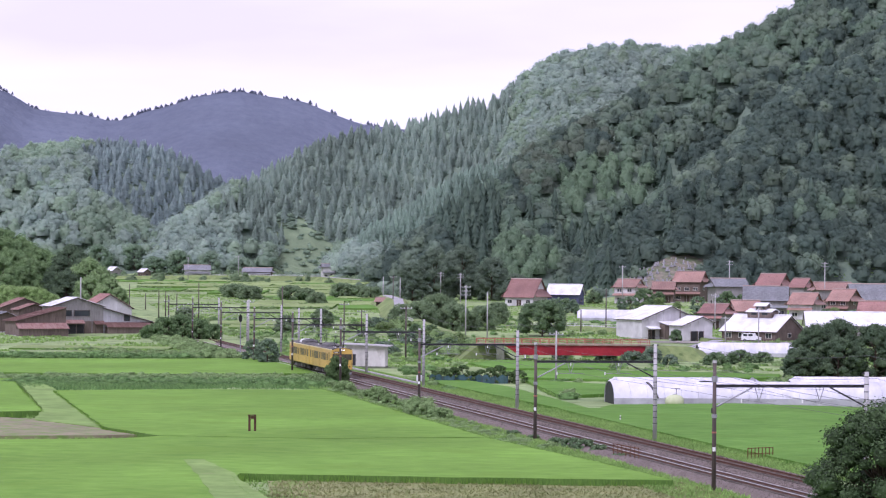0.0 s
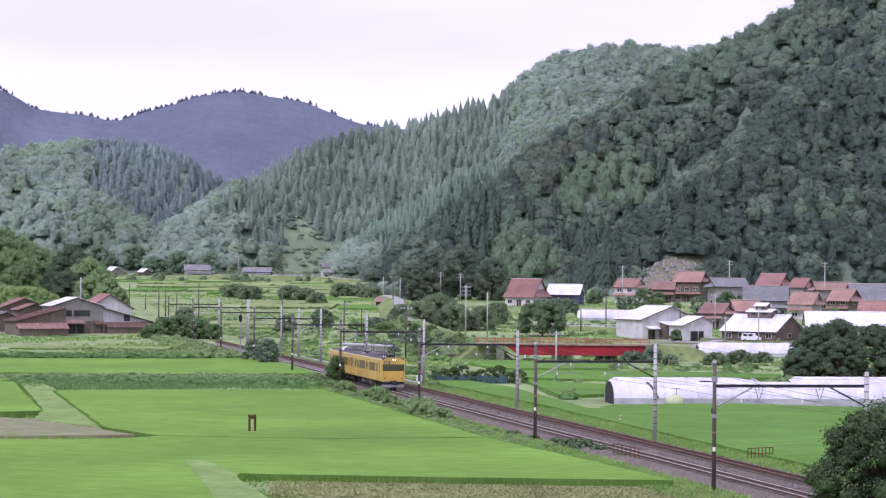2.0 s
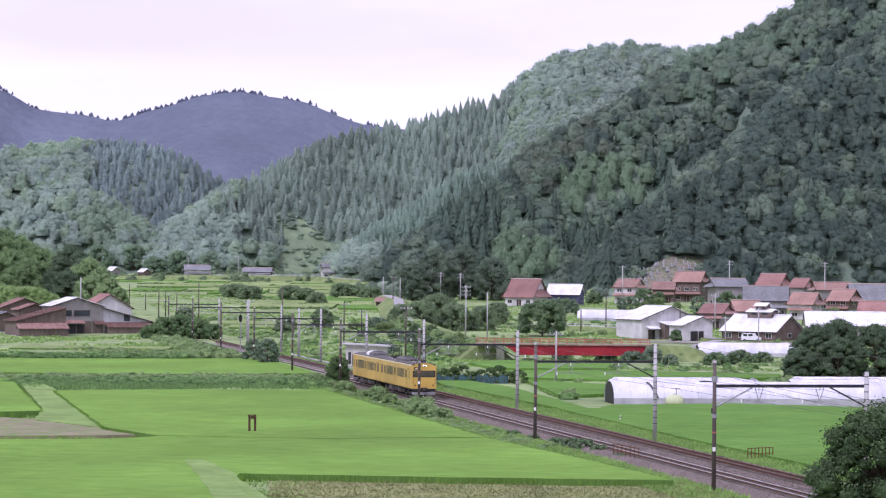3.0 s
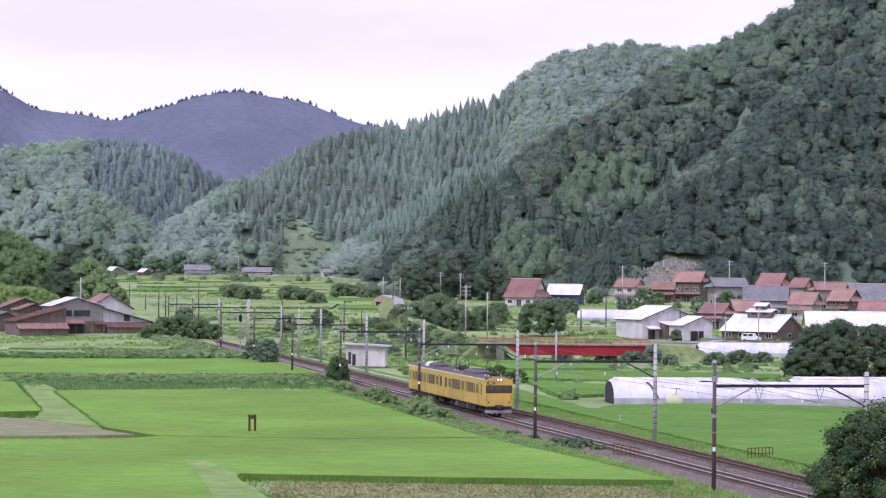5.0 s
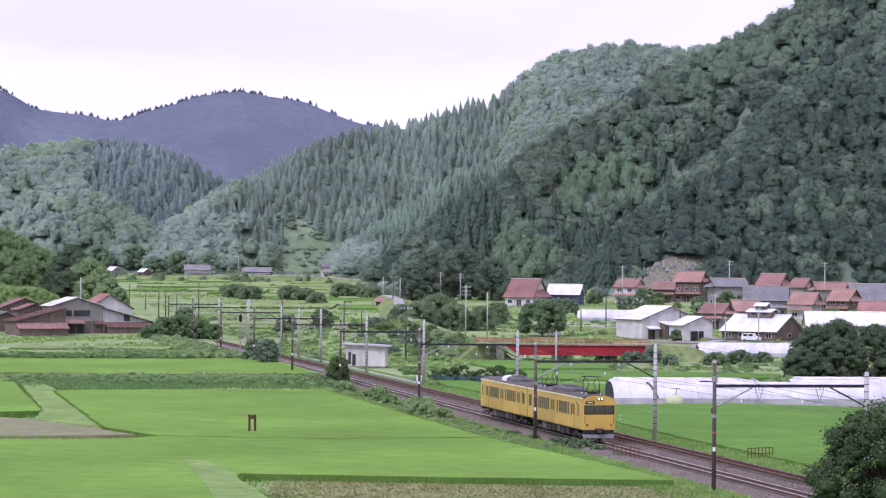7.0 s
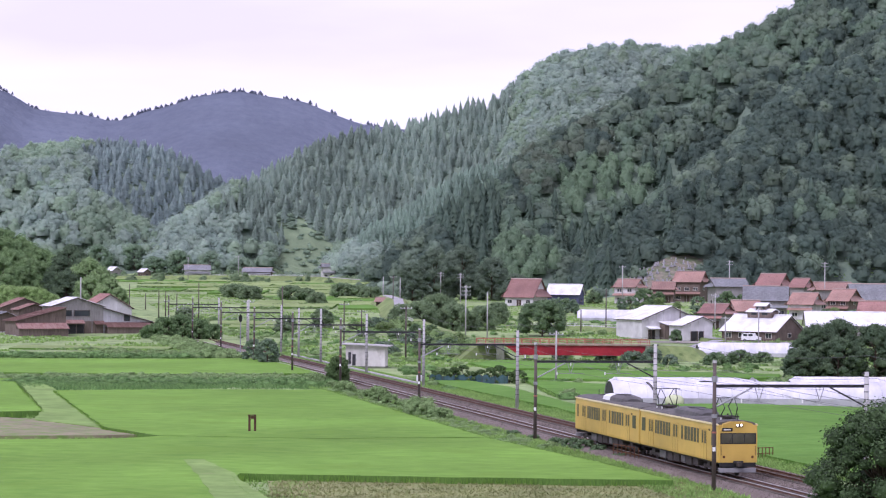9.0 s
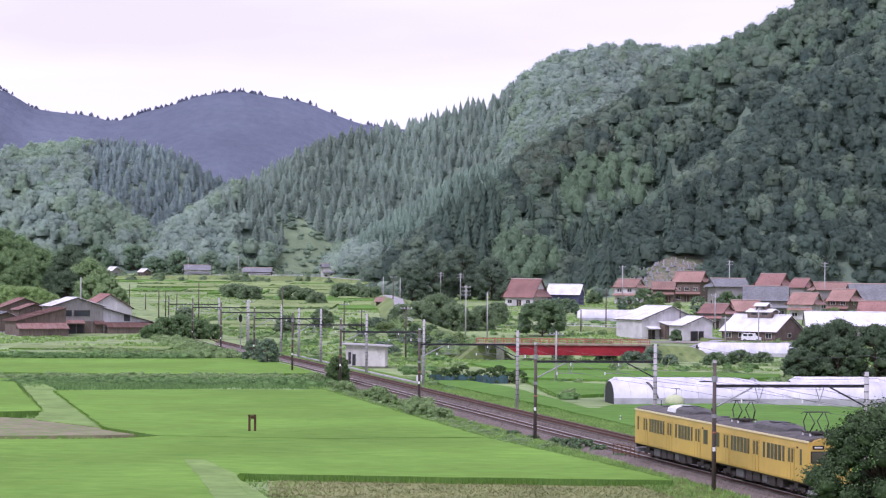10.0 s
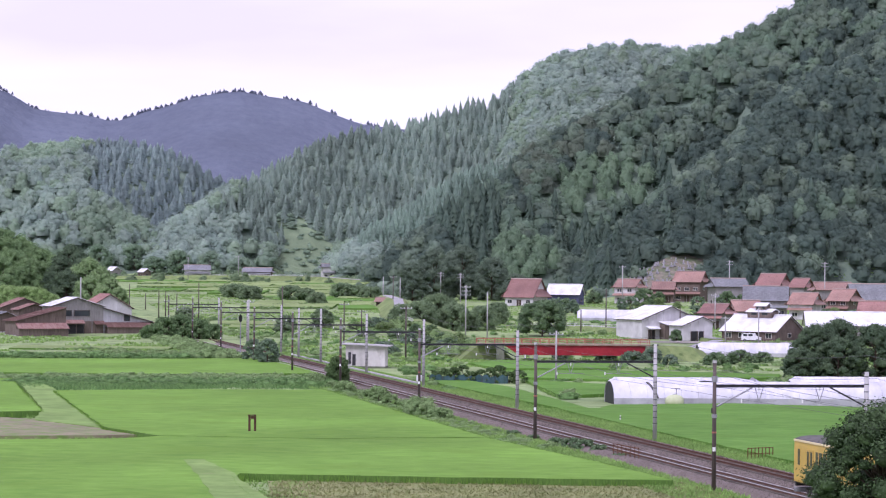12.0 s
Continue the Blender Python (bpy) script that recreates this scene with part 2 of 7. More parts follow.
# LEAF_NEAR and LEAF_DARK: blue added to the green for mid-distance haze
LEAF_NEAR = mat("tree_leaves", (0.105, 0.178, 0.086), (0.196, 0.287, 0.135), 0.7, 0.6, 0, vary=0.4, island=True, spec=0.25, thin=0.3)
LEAF_CORNER = mat("glossy_dark_leaves", (0.045, 0.082, 0.032), (0.092, 0.146, 0.058), 0.7, 0.6, 0, vary=0.6, island=True, spec=0.2, thin=0.3)
LEAF_DARK = mat("dark_tree_leaves", (0.124, 0.191, 0.127), (0.227, 0.316, 0.186), 0.6, 0.65, 0, vary=0.4, island=True, spec=0.2, thin=0.3)
LEAF_LIGHT = mat("pale_tree_leaves", (0.15, 0.235, 0.09), (0.26, 0.35, 0.14), 0.6, 0.65, 0, vary=0.35, island=True, spec=0.2, thin=0.3)
# the mountain's blue is distance haze put into its base colour
FAR_WOOD = mat("hazed_mountain_wood", (0.122, 0.141, 0.184), (0.147, 0.167, 0.209), 0.09, 0.95, 0.55, big=260, bscale=0.07, vary=0.05, island=True, spec=0.0)


# ---- mesh building ----
class Mesh:
    """Collects vertices and faces for one part."""

    def __init__(self):
        self.v, self.f = [], []

    def add(self, vs, fs):
        k = len(self.v)
        self.v += [tuple(p) for p in vs]
        self.f += [tuple(i + k for i in q) for q in fs]
        return self

    def box(self, c, s, rz=0.0, taper=1.0):
        ca, sa = math.cos(radians(rz)), math.sin(radians(rz))
        vs = []
        for z in (-1, 1):
            k = taper if z > 0 else 1.0
            for x, y in ((-1, -1), (1, -1), (1, 1), (-1, 1)):
                a, b = x * s[0] / 2 * k, y * s[1] / 2 * k
                vs.append((c[0] + a * ca - b * sa, c[1] + a * sa + b * ca, c[2] + z * s[2] / 2))
        return self.add(vs, [(0, 3, 2, 1), (4, 5, 6, 7), (0, 1, 5, 4), (1, 2, 6, 5), (2, 3, 7, 6), (3, 0, 4, 7)])

    def tube(self, a, b, r, r2=None, n=8):
        a, b = Vector(a), Vector(b)
        q = (b - a).to_track_quat("Z", "Y")
        r2 = r if r2 is None else r2
        vs = [a + q @ Vector((r * math.cos(i * math.tau / n), r * math.sin(i * math.tau / n), 0)) for i in range(n)]
        vs += [b + q @ Vector((r2 * math.cos(i * math.tau / n), r2 * math.sin(i * math.tau / n), 0)) for i in range(n)]
        fs = [(i, (i + 1) % n, n + (i + 1) % n, n + i) for i in range(n)] + [tuple(range(n))[::-1], tuple(range(n, 2 * n))]
        return self.add(vs, fs)

    def loft(self, rings, closed=True, caps=True):
        n = len(rings[0])
        vs = [p for r in rings for p in r]
        fs = []
        for k in range(len(rings) - 1):
            for i in range(n if closed else n - 1):
                j = (i + 1) % n
                fs.append((k * n + i, k * n + j, (k + 1) * n + j, (k + 1) * n + i))
        if caps and closed:
            fs += [tuple(range(n))[::-1], tuple(range((len(rings) - 1) * n, len(rings) * n))]
        return self.add(vs, fs)

    def data(self, name, material, smooth=False):
        me = bpy.data.meshes.new(name)
        me.from_pydata(self.v, [], self.f)
        me.materials.append(material)
        if smooth:
            me.shade_smooth()
        return me


def part(name, m, material, parent, label="", bevel=0.0, smooth=False):
    """One mesh object under a thing or a part."""
    ob = new(name, m.data(name, material, smooth))
    ob.parent = parent
    if label:
        ob["label"] = label
    if bevel:
        b = ob.modifiers.new("bevel", "BEVEL")
        b.width, b.segments, b.limit_method = bevel, 2, "ANGLE"
    return ob


def thing(name, label, category, m=None, group="", kind=""):
    """An Empty at the base of a thing."""
    ob = new(name)
    if m is not None:
        ob.matrix_basis = m
    return tagged(ob, label, category, group, kind)


def single(name, m, material, label, category="", group="", kind="", smooth=False, at=None):
    """A thing of one mesh."""
    ob = new(name, m.data(name, material, smooth))
    if at is not None:
        ob.matrix_basis = at
    return tagged(ob, label, category, group, kind)


def mesh_np(name, v, f, material, smooth=False):
    """A mesh from arrays of vertices and equal-sized faces."""
    me = bpy.data.meshes.new(name)
    v, f = np.asarray(v, np.float32), np.asarray(f, np.int32)
    me.vertices.add(len(v))
    me.vertices.foreach_set("co", v.ravel())
    k = f.shape[1]
    me.loops.add(f.size)
    me.loops.foreach_set("vertex_index", f.ravel())
    me.polygons.add(len(f))
    me.polygons.foreach_set("loop_start", np.arange(0, f.size, k, dtype=np.int32))
    me.materials.append(material)
    me.update(calc_edges=True)
    if smooth:
        me.shade_smooth()
    return me


# ---- the land ----
def smooth(a, b, t):
    t = np.clip((t - a) / (b - a), 0, 1)
    return t * t * (3 - 2 * t)


def wobble(x, y, s, k=0):
    """Cheap rolling relief."""
    return (np.sin(x / s + 1.3 * k) * np.cos(y / (s * 1.13) + 0.7 * k) + 0.5 * np.sin(x / (s * 0.47) - y / (s * 0.61) + k) + 0.3 * np.cos(x / (s * 0.29) + y / (s * 0.23)))


def floor_z(y):
    """Valley floor: level by the railway, then rising up the valley."""
    return np.interp(y, (0, 480, 560, 650, 800, 1100, 1500, 5000), (-0.6, -0.6, 0.1, 2.0, 5.5, 9.5, 13.5, 30))


# ridges: plan points with crest heights, and the fall of the slope
RIDGES = {
    "right": ([(220, 1110, 167.5), (181, 1090, 143.3), (139, 1070, 115.3), (122, 1062, 105.3), (109, 1058, 99.2), (99, 1056, 95.1), (88, 1050, 89.3), (76, 1040, 78.9), (60, 1030, 71.0), (46, 1015, 62.3), (35, 1000, 50.8), (24, 985, 42.6), (13, 965, 34.6), (3, 945, 28.4), (-4, 927, 15.0), (-7, 912, 5.0)], 0.52),
    "spur": ([(193, 1020, 107.3), (168, 1010, 98.6), (151, 995, 87.5), (136, 980, 80.9), (126, 965, 73.5), (117, 950, 65.3), (111, 940, 58.6), (101, 925, 51.8), (90, 910, 44.2), (82, 895, 38.3), (78, 880, 29.7), (75, 865, 18.2)], 0.62),
    "middle": ([(178, 1545, 143.2), (150, 1530, 139.0), (137, 1520, 134.8), (116, 1500, 135.5), (101, 1500, 137.9), (87, 1500, 135.2), (65, 1500, 130.2), (49, 1500, 122.7), (38, 1500, 113.0), (20, 1500, 104.6), (1, 1495, 97.7), (-15, 1490, 92.8), (-27, 1485, 90.5), (-46, 1470, 87.0), (-69, 1440, 77.1), (-86, 1415, 64.6), (-99, 1395, 57.7), (-110, 1375, 50.1), (-122, 1350, 39.4), (-128, 1330, 28.1), (-132, 1310, 16.5)], 0.5),
    "rib": ([(25, 1400, 65.5), (4, 1350, 53.7), (-12, 1300, 41.5), (-25, 1260, 32.3), (-35, 1230, 21.1), (-41, 1210, 12.3)], 0.55),
    "left": ([(-438, 1740, 72.8), (-300, 1710, 78.3), (-284, 1700, 82.0), (-262, 1700, 86.5), (-237, 1700, 88.9), (-204, 1700, 91.0), (-182, 1695, 87.4), (-160, 1690, 78.0), (-145, 1685, 69.0), (-134, 1680, 59.6), (-126, 1675, 51.7)], 0.42),
    "nearside": ([(-330, 1430, 73.1), (-255, 1420, 69.7), (-235, 1410, 65.8), (-219, 1400, 61.6), (-202, 1390, 56.9), (-186, 1375, 48.9), (-172, 1360, 41.6), (-161, 1345, 31.8), (-155, 1330, 20.2)], 0.5),
    "far": ([(-861, 3150, 227.8), (-603, 3200, 240.6), (-535, 3200, 231.7), (-518, 3200, 224.4), (-494, 3200, 208.9), (-474, 3200, 205.0), (-446, 3200, 202.6), (-426, 3200, 200.7), (-399, 3200, 193.5), (-388, 3200, 195.6), (-365, 3200, 204.0), (-331, 3200, 213.2), (-297, 3200, 224.4), (-263, 3200, 230.1), (-243, 3200, 231.0), (-208, 3200, 225.2), (-168, 3200, 219.4), (-140, 3200, 208.1), (-120, 3200, 200.1), (-99, 3200, 193.5), (-58, 3200, 187.8), (79, 3250, 198.7), (588, 3400, 259.1)], 0.45),
    "knoll": ([(-150, 700, 17), (-118, 690, 14), (-98, 680, 8)], 0.35),
}


def ridge_z(x, y, pts, fall):
    best = np.full(np.shape(x), -1e9)
    off = np.full(np.shape(x), 1e9)
    for (ax, ay, az), (bx, by, bz) in zip(pts, pts[1:]):
        dx, dy = bx - ax, by - ay
        t = np.clip(((x - ax) * dx + (y - ay) * dy) / (dx * dx + dy * dy), 0, 1)
        d = np.hypot(x - ax - t * dx, y - ay - t * dy)
        lee = np.where(y > ay + t * dy, 1.5, 1.0)
        best = np.where(d < off, az + t * (bz - az) - fall * lee * (np.sqrt(d * d + 64) - 8), best)
        off = np.minimum(off, d)
    return best, off


def hill_z(x, y, name):
    pts, fall = RIDGES[name]
    s = 45.0 if name != "far" else 160.0
    z, off = ridge_z(x, y, pts, fall)
    return z + wobble(x, y, s, len(name)) * (4.0 if name != "far" else 9.0) * smooth(8, 45, z) * smooth(0.15 * s, 1.2 * s, off)


def ground_z(x, y):
    x, y = np.asarray(x, float), np.asarray(y, float)
    z = floor_z(y)
    z = np.where(y < 100, z + 12.4 * (1 - smooth(4, 72, y)), z)
    for name in RIDGES:
        h = hill_z(x, y, name)
        z = np.maximum(z, h) + 1.2 * np.exp(-((z - h) / 3.0) ** 2)
    side = np.abs(x - (16.05 - 0.198 * (y - 200)) - 2.1)
    return z - 0.12 * wobble(x, y, 9.0) * smooth(9, 20, side) * smooth(110, 150, y)


def gz(x, y):
    return float(ground_z(x, y))


def clearing(x, y):
    """Open grassy slopes: under the cedar ridge, and round the graves."""
    slope = ((x + 68) / 17) ** 2 + ((y - 1325) / 45) ** 2 < 1 + 0.25 * wobble(x, y, 8)
    graves = (x > 54) & (x < 84) & (y > 834) & (y < 866)
    return slope | graves


def build_ground():
    xs = np.concatenate([np.linspace(-3200, -720, 24)[:-1], np.arange(-720, -330, 15.0), np.arange(-330, 330, 5.0), np.linspace(330, 3200, 34)])
    ys = np.concatenate([np.linspace(-900, 0, 14)[:-1], np.arange(0, 620, 4.0), np.arange(620, 1760, 8.0), np.linspace(1760, 4900, 60)])
    gx, gy = np.meshgrid(xs, ys)
    v = np.stack([gx, gy, ground_z(gx, gy)], -1).reshape(-1, 3)
    nx = len(xs)
    i = (np.arange(len(ys) - 1)[:, None] * nx + np.arange(nx - 1)).ravel()
    f = np.stack([i, i + 1, i + nx + 1, i + nx], 1)
    ob = new("ground", mesh_np("ground", v, f, MEADOW, True))
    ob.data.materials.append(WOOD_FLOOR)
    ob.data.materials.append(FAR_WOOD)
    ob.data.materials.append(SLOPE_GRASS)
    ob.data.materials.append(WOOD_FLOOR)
    ob.data.materials.append(GRAVE_SOIL)
    c = v[f].mean(1)
    up = c[:, 2] - floor_z(c[:, 1])
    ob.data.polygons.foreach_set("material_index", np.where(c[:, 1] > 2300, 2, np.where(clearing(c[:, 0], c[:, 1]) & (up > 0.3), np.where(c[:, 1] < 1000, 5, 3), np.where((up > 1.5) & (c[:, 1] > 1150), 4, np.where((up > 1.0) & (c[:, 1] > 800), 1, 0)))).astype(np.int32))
    tagged(ob, "green valley floor rising into wooded hills", "ground", kind="structure")


build_ground()


# ---- woods ----
def icosphere(level):
    bm = bmesh.new()
    bmesh.ops.create_icosphere(bm, subdivisions=level, radius=1.0)
    v = np.array([p.co[:] for p in bm.verts])
    f = np.array([[q.index for q in p.verts] for p in bm.faces])
    bm.free()
    return v, f


rng = np.random.default_rng(7)


def leaf_cloud(lobes, count, size, squash=0.8, up=0.35, shag=0.35, jitter=0.34):
    """Leaf quads gathered on the shells of several lobes (x, y, z, radius)."""
    lob = np.array(lobes)
    wt = lob[:, 3] ** 2
    i = rng.choice(len(lob), count, p=wt / wt.sum())
    d = rng.normal(size=(count, 3))
    d /= np.linalg.norm(d, axis=1)[:, None]
    d[:, 2] = np.where(d[:, 2] < -0.35, -d[:, 2], d[:, 2])
    rad = lob[i, 3] * (1.0 - shag * rng.random(count) ** 2.0 + 0.12 * rng.normal(size=count))
    c = lob[i, :3] + d * rad[:, None] * np.array([1, 1, squash])
    nrm = d + rng.normal(0, jitter, (count, 3)) + np.array([0, 0, up])
    nrm /= np.linalg.norm(nrm, axis=1)[:, None]
    a = np.cross(nrm, rng.normal(size=(count, 3)))
    a /= np.linalg.norm(a, axis=1)[:, None]
    b = np.cross(nrm, a)
    s = (size * rng.uniform(0.55, 1.35, count))[:, None]
    v = np.stack([c - a * s, c - b * s * 0.6, c + a * s, c + b * s * 0.6], 1).reshape(-1, 3)
    return v, np.arange(count * 4).reshape(-1, 4)


def leafy(lobes, sprays, leaf, spread=0.30, size=0.20, shell=0.84):
    """A broad crown of unit size: one dome with swelling lobes, clothed in leaf sprays."""
    lob = [(0.0, 0.0, 0.46, 0.42)]
    for i in range(lobes):
        a, q = i * 2.4 + rng.random(), spread * math.sqrt((i + 0.5) / lobes) * (0.8 + 0.4 * rng.random())
        lob.append((q * math.cos(a), q * math.sin(a), 0.82 - 1.3 * q * q / spread + 0.12 * (rng.random() - 0.5), size * (0.7 + 0.6 * rng.random())))
    iv, jf = icosphere(1)
    jf = jf[iv[jf].mean(1)[:, 2] > -0.4]
    vs, fs, k = [], [], 0
    for x, y, z, r in lob:
        bump = shell * (1 + 0.25 * (rng.random((len(iv), 1)) - 0.5))
        vs.append(iv * bump * np.array([r, r, r * (1.05 if r > 0.4 else 0.85)]) + np.array([x, y, z]))
        fs.append(jf + k)
        k += len(iv)
    v, f = leaf_cloud(lob, sprays, leaf, 0.92, 0.25, 0.10, 0.32)
    return np.concatenate(vs + [v]), np.concatenate(fs + [f[:, :3] + k])


def cedar_template(tiers=6, n=7, sprays=70):
    """A narrow conifer: a stack of ragged drooping skirts with sprays standing out of them."""
    vs, fs = [], []
    for t in range(tiers):
        q = t / tiers
        z0 = 0.08 + 0.84 * q
        z1 = min(z0 + 0.30, 1.0)
        r = 0.44 * (1 - q) ** 0.75 + 0.03
        k = len(vs)
        vs.append((0.02 * rng.normal(), 0.02 * rng.normal(), z1))
        for i in range(2 * n):
            a = (i + 0.5 * (t % 2)) * math.pi / n
            w = r * (1.0 if i % 2 else 0.62) * (0.8 + 0.4 * rng.random())
            vs.append((w * math.cos(a), w * math.sin(a), z0 - (0.05 if i % 2 else -0.03) + 0.04 * rng.random()))
        fs += [(k, k + 1 + i, k + 1 + (i + 1) % (2 * n)) for i in range(2 * n)]
    lob = [(0, 0, 0.10 + 0.82 * q, 0.42 * (1 - q) ** 0.8 + 0.03) for q in np.linspace(0, 1, 11)]
    v, f = leaf_cloud(lob, sprays, 0.085, 0.35, 0.25, 0.15, 0.35)
    return np.concatenate([np.array(vs), v]), np.concatenate([np.array(fs), f[:, :3] + len(vs)])


def scatter(name, templates, places, widths, heights, material, label, soft=False):
    """Many crowns joined into one object."""
    if not len(places):
        return None
    vs, fs, k = [], [], 0
    for (x, y, z), w, h in zip(places, widths, heights):
        v, f = templates[rng.integers(len(templates))]
        a = rng.random() * math.tau
        ca, sa = math.cos(a), math.sin(a)
        p = np.stack([(v[:, 0] * ca - v[:, 1] * sa) * w + x, (v[:, 0] * sa + v[:, 1] * ca) * w + y, v[:, 2] * h + z], 1)
        vs.append(p)
        fs.append(f + k)
        k += len(v)
    ob = new(name, mesh_np(name, np.concatenate(vs), np.concatenate(fs), material, soft))
    return tagged(ob, label, "woodland", kind="stuff")


def sample(hill, x0, x1, y0, y1, gap, low=3.0):
    """Jittered places on one hill, where it is the ground."""
    xs, ys = np.meshgrid(np.arange(x0, x1, gap), np.arange(y0, y1, gap))
    x = xs.ravel() + (rng.random(xs.size) - 0.5) * gap * 0.9
    y = ys.ravel() + (rng.random(xs.size) - 0.5) * gap * 0.9
    h = hill_z(x, y, hill)
    ok = ~clearing(x, y) & (h > floor_z(y) + low) & (h > ground_z(x, y) - 4.0) & (np.abs(x) < 0.185 * y + 12)
    back = ground_z(x, y - 12) > ground_z(x, y) + 2.0
    ok &= ~back | (rng.random(len(x)) < 0.4)
    return x[ok], y[ok], ground_z(x, y)[ok]


BROAD = [leafy(5, 190, 0.075) for _ in range(8)]
BROAD_FINE = [leafy(6, 270, 0.06) for _ in range(10)]
PLUME = [leafy(9, 330, 0.06, 0.32, 0.15) for _ in range(6)]
SMALL = [leafy(4, 110, 0.085) for _ in range(6)]
CEDAR = [cedar_template() for _ in range(8)]


def stand(name, temps, x, y, z, sel, w, h, material, label, sink=1.5):
    n = int(sel.sum())
    if n:
        scatter(name, temps, np.stack([x, y, z - sink], 1)[sel], rng.uniform(*w, n), rng.uniform(*h, n), material, label, True)


def patch(x, z, cx, cz, rx, rz, y):
    """An uneven patch of hillside round a place along it and a height."""
    return ((x - cx) / rx) ** 2 + ((z - cz) / rz) ** 2 < 1 + 0.35 * wobble(x, y, 9, 4)


def woods():
    x, y, z = sample("right", -75, 240, 790, 1115, 5.5, 0.4)
    x2, y2, z2 = sample("spur", 36, 240, 800, 1040, 5.5, 0.4)
    x, y, z = np.concatenate([x, x2]), np.concatenate([y, y2]), np.concatenate([z, z2])
    spur = hill_z(x, y, "spur") > hill_z(x, y, "right") - 1
    bamboo = ~spur & (patch(x, z, 59, 44, 19, 10, y) | patch(x, z, 29, 13, 13, 9, y))
    gully = hill_z(x, y, "right") - hill_z(x, y, "spur")
    cedar = ~bamboo & ~spur & (patch(x, z, 76, 27, 12, 24, y) | patch(x, z, 12, 26, 12, 13, y) | patch(x, z, 50, 25, 14, 8, y) & (wobble(x, y, 7, 3) > 0))
    cedar |= ~bamboo & (rng.random(len(x)) < 0.05) & (z < 55)
    broad = ~bamboo & ~cedar
    # gully, spur and spur-foot trees shift darker: their shade is put into colour
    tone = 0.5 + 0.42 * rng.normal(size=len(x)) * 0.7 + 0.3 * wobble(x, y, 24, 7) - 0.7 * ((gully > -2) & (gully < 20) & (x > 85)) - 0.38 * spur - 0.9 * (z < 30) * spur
    russet = broad & ~spur & patch(x, z, 46, 58, 22, 22, y) & (rng.random(len(x)) < 0.4)
    broad &= ~russet
    stand("broadleaf_wood", BROAD_FINE, x, y, z, broad & (tone < 0.3), (7, 11), (8, 12), LEAF_BROAD_DARK, "darkest trees of the broadleaf wood, some toned for gully shade")
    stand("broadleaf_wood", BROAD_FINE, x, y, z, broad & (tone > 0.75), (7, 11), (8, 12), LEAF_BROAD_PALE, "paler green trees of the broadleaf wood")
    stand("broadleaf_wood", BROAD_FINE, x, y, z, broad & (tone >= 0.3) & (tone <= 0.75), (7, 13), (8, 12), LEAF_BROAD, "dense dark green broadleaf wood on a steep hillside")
    stand("broadleaf_wood", BROAD_FINE, x, y, z, russet, (8, 12), (8, 12), LEAF_RUSSET, "brown-tinged trees along the crest of the hill")
    stand("bamboo_grove", PLUME, x, y, z, bamboo, (6, 9), (9, 13), LEAF_BAMBOO, "pale green bamboo grove on the hillside")
    stand("cedar_stand", CEDAR, x, y, z, cedar, (6, 8.5), (11, 16), LEAF_CEDAR, "dark narrow cedars among the broadleaf trees")
    x, y, z = sample("middle", -175, 200, 1190, 1550, 5.3, 1.0)
    x2, y2, z2 = sample("rib", -75, 90, 1150, 1420, 5.2, 0.6)
    x, y, z = np.concatenate([x, x2]), np.concatenate([y, y2]), np.concatenate([z, z2])
    cedar = (x < 36 + 10 * wobble(x, y, 30, 4)) & (x > -108 + 10 * wobble(x, y, 12, 2)) & (z > 21)
    rib = hill_z(x, y, "rib") > hill_z(x, y, "middle")
    tone = 0.5 * wobble(x, y, 28, 3) + rng.normal(0, 0.35, len(x))
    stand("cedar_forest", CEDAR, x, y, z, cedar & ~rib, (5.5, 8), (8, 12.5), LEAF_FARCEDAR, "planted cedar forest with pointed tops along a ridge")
    stand("cedar_forest", CEDAR, x, y, z, cedar & rib, (5, 7.5), (8, 12), LEAF_RIBCEDAR, "cedars on a lower rib, toned greener as if better lit")
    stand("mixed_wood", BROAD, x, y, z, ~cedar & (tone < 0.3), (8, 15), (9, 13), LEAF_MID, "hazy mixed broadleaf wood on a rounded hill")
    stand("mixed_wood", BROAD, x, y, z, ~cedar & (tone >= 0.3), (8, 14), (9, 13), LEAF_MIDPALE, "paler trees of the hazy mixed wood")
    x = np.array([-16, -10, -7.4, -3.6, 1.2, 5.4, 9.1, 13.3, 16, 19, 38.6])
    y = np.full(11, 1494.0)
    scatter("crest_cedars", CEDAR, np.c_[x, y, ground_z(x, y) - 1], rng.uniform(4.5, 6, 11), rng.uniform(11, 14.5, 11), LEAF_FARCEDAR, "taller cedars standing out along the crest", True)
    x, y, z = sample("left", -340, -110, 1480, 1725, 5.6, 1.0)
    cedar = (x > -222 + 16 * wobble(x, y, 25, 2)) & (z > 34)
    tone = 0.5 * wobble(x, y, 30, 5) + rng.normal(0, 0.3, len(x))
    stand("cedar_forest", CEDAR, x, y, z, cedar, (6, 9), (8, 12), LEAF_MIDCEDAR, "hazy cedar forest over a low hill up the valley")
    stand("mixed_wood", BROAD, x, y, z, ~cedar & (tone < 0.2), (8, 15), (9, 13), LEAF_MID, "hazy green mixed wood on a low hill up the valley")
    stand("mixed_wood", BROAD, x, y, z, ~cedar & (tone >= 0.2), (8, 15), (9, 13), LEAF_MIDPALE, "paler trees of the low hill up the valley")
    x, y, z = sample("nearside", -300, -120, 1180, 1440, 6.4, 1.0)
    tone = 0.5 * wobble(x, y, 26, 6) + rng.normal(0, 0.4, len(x))
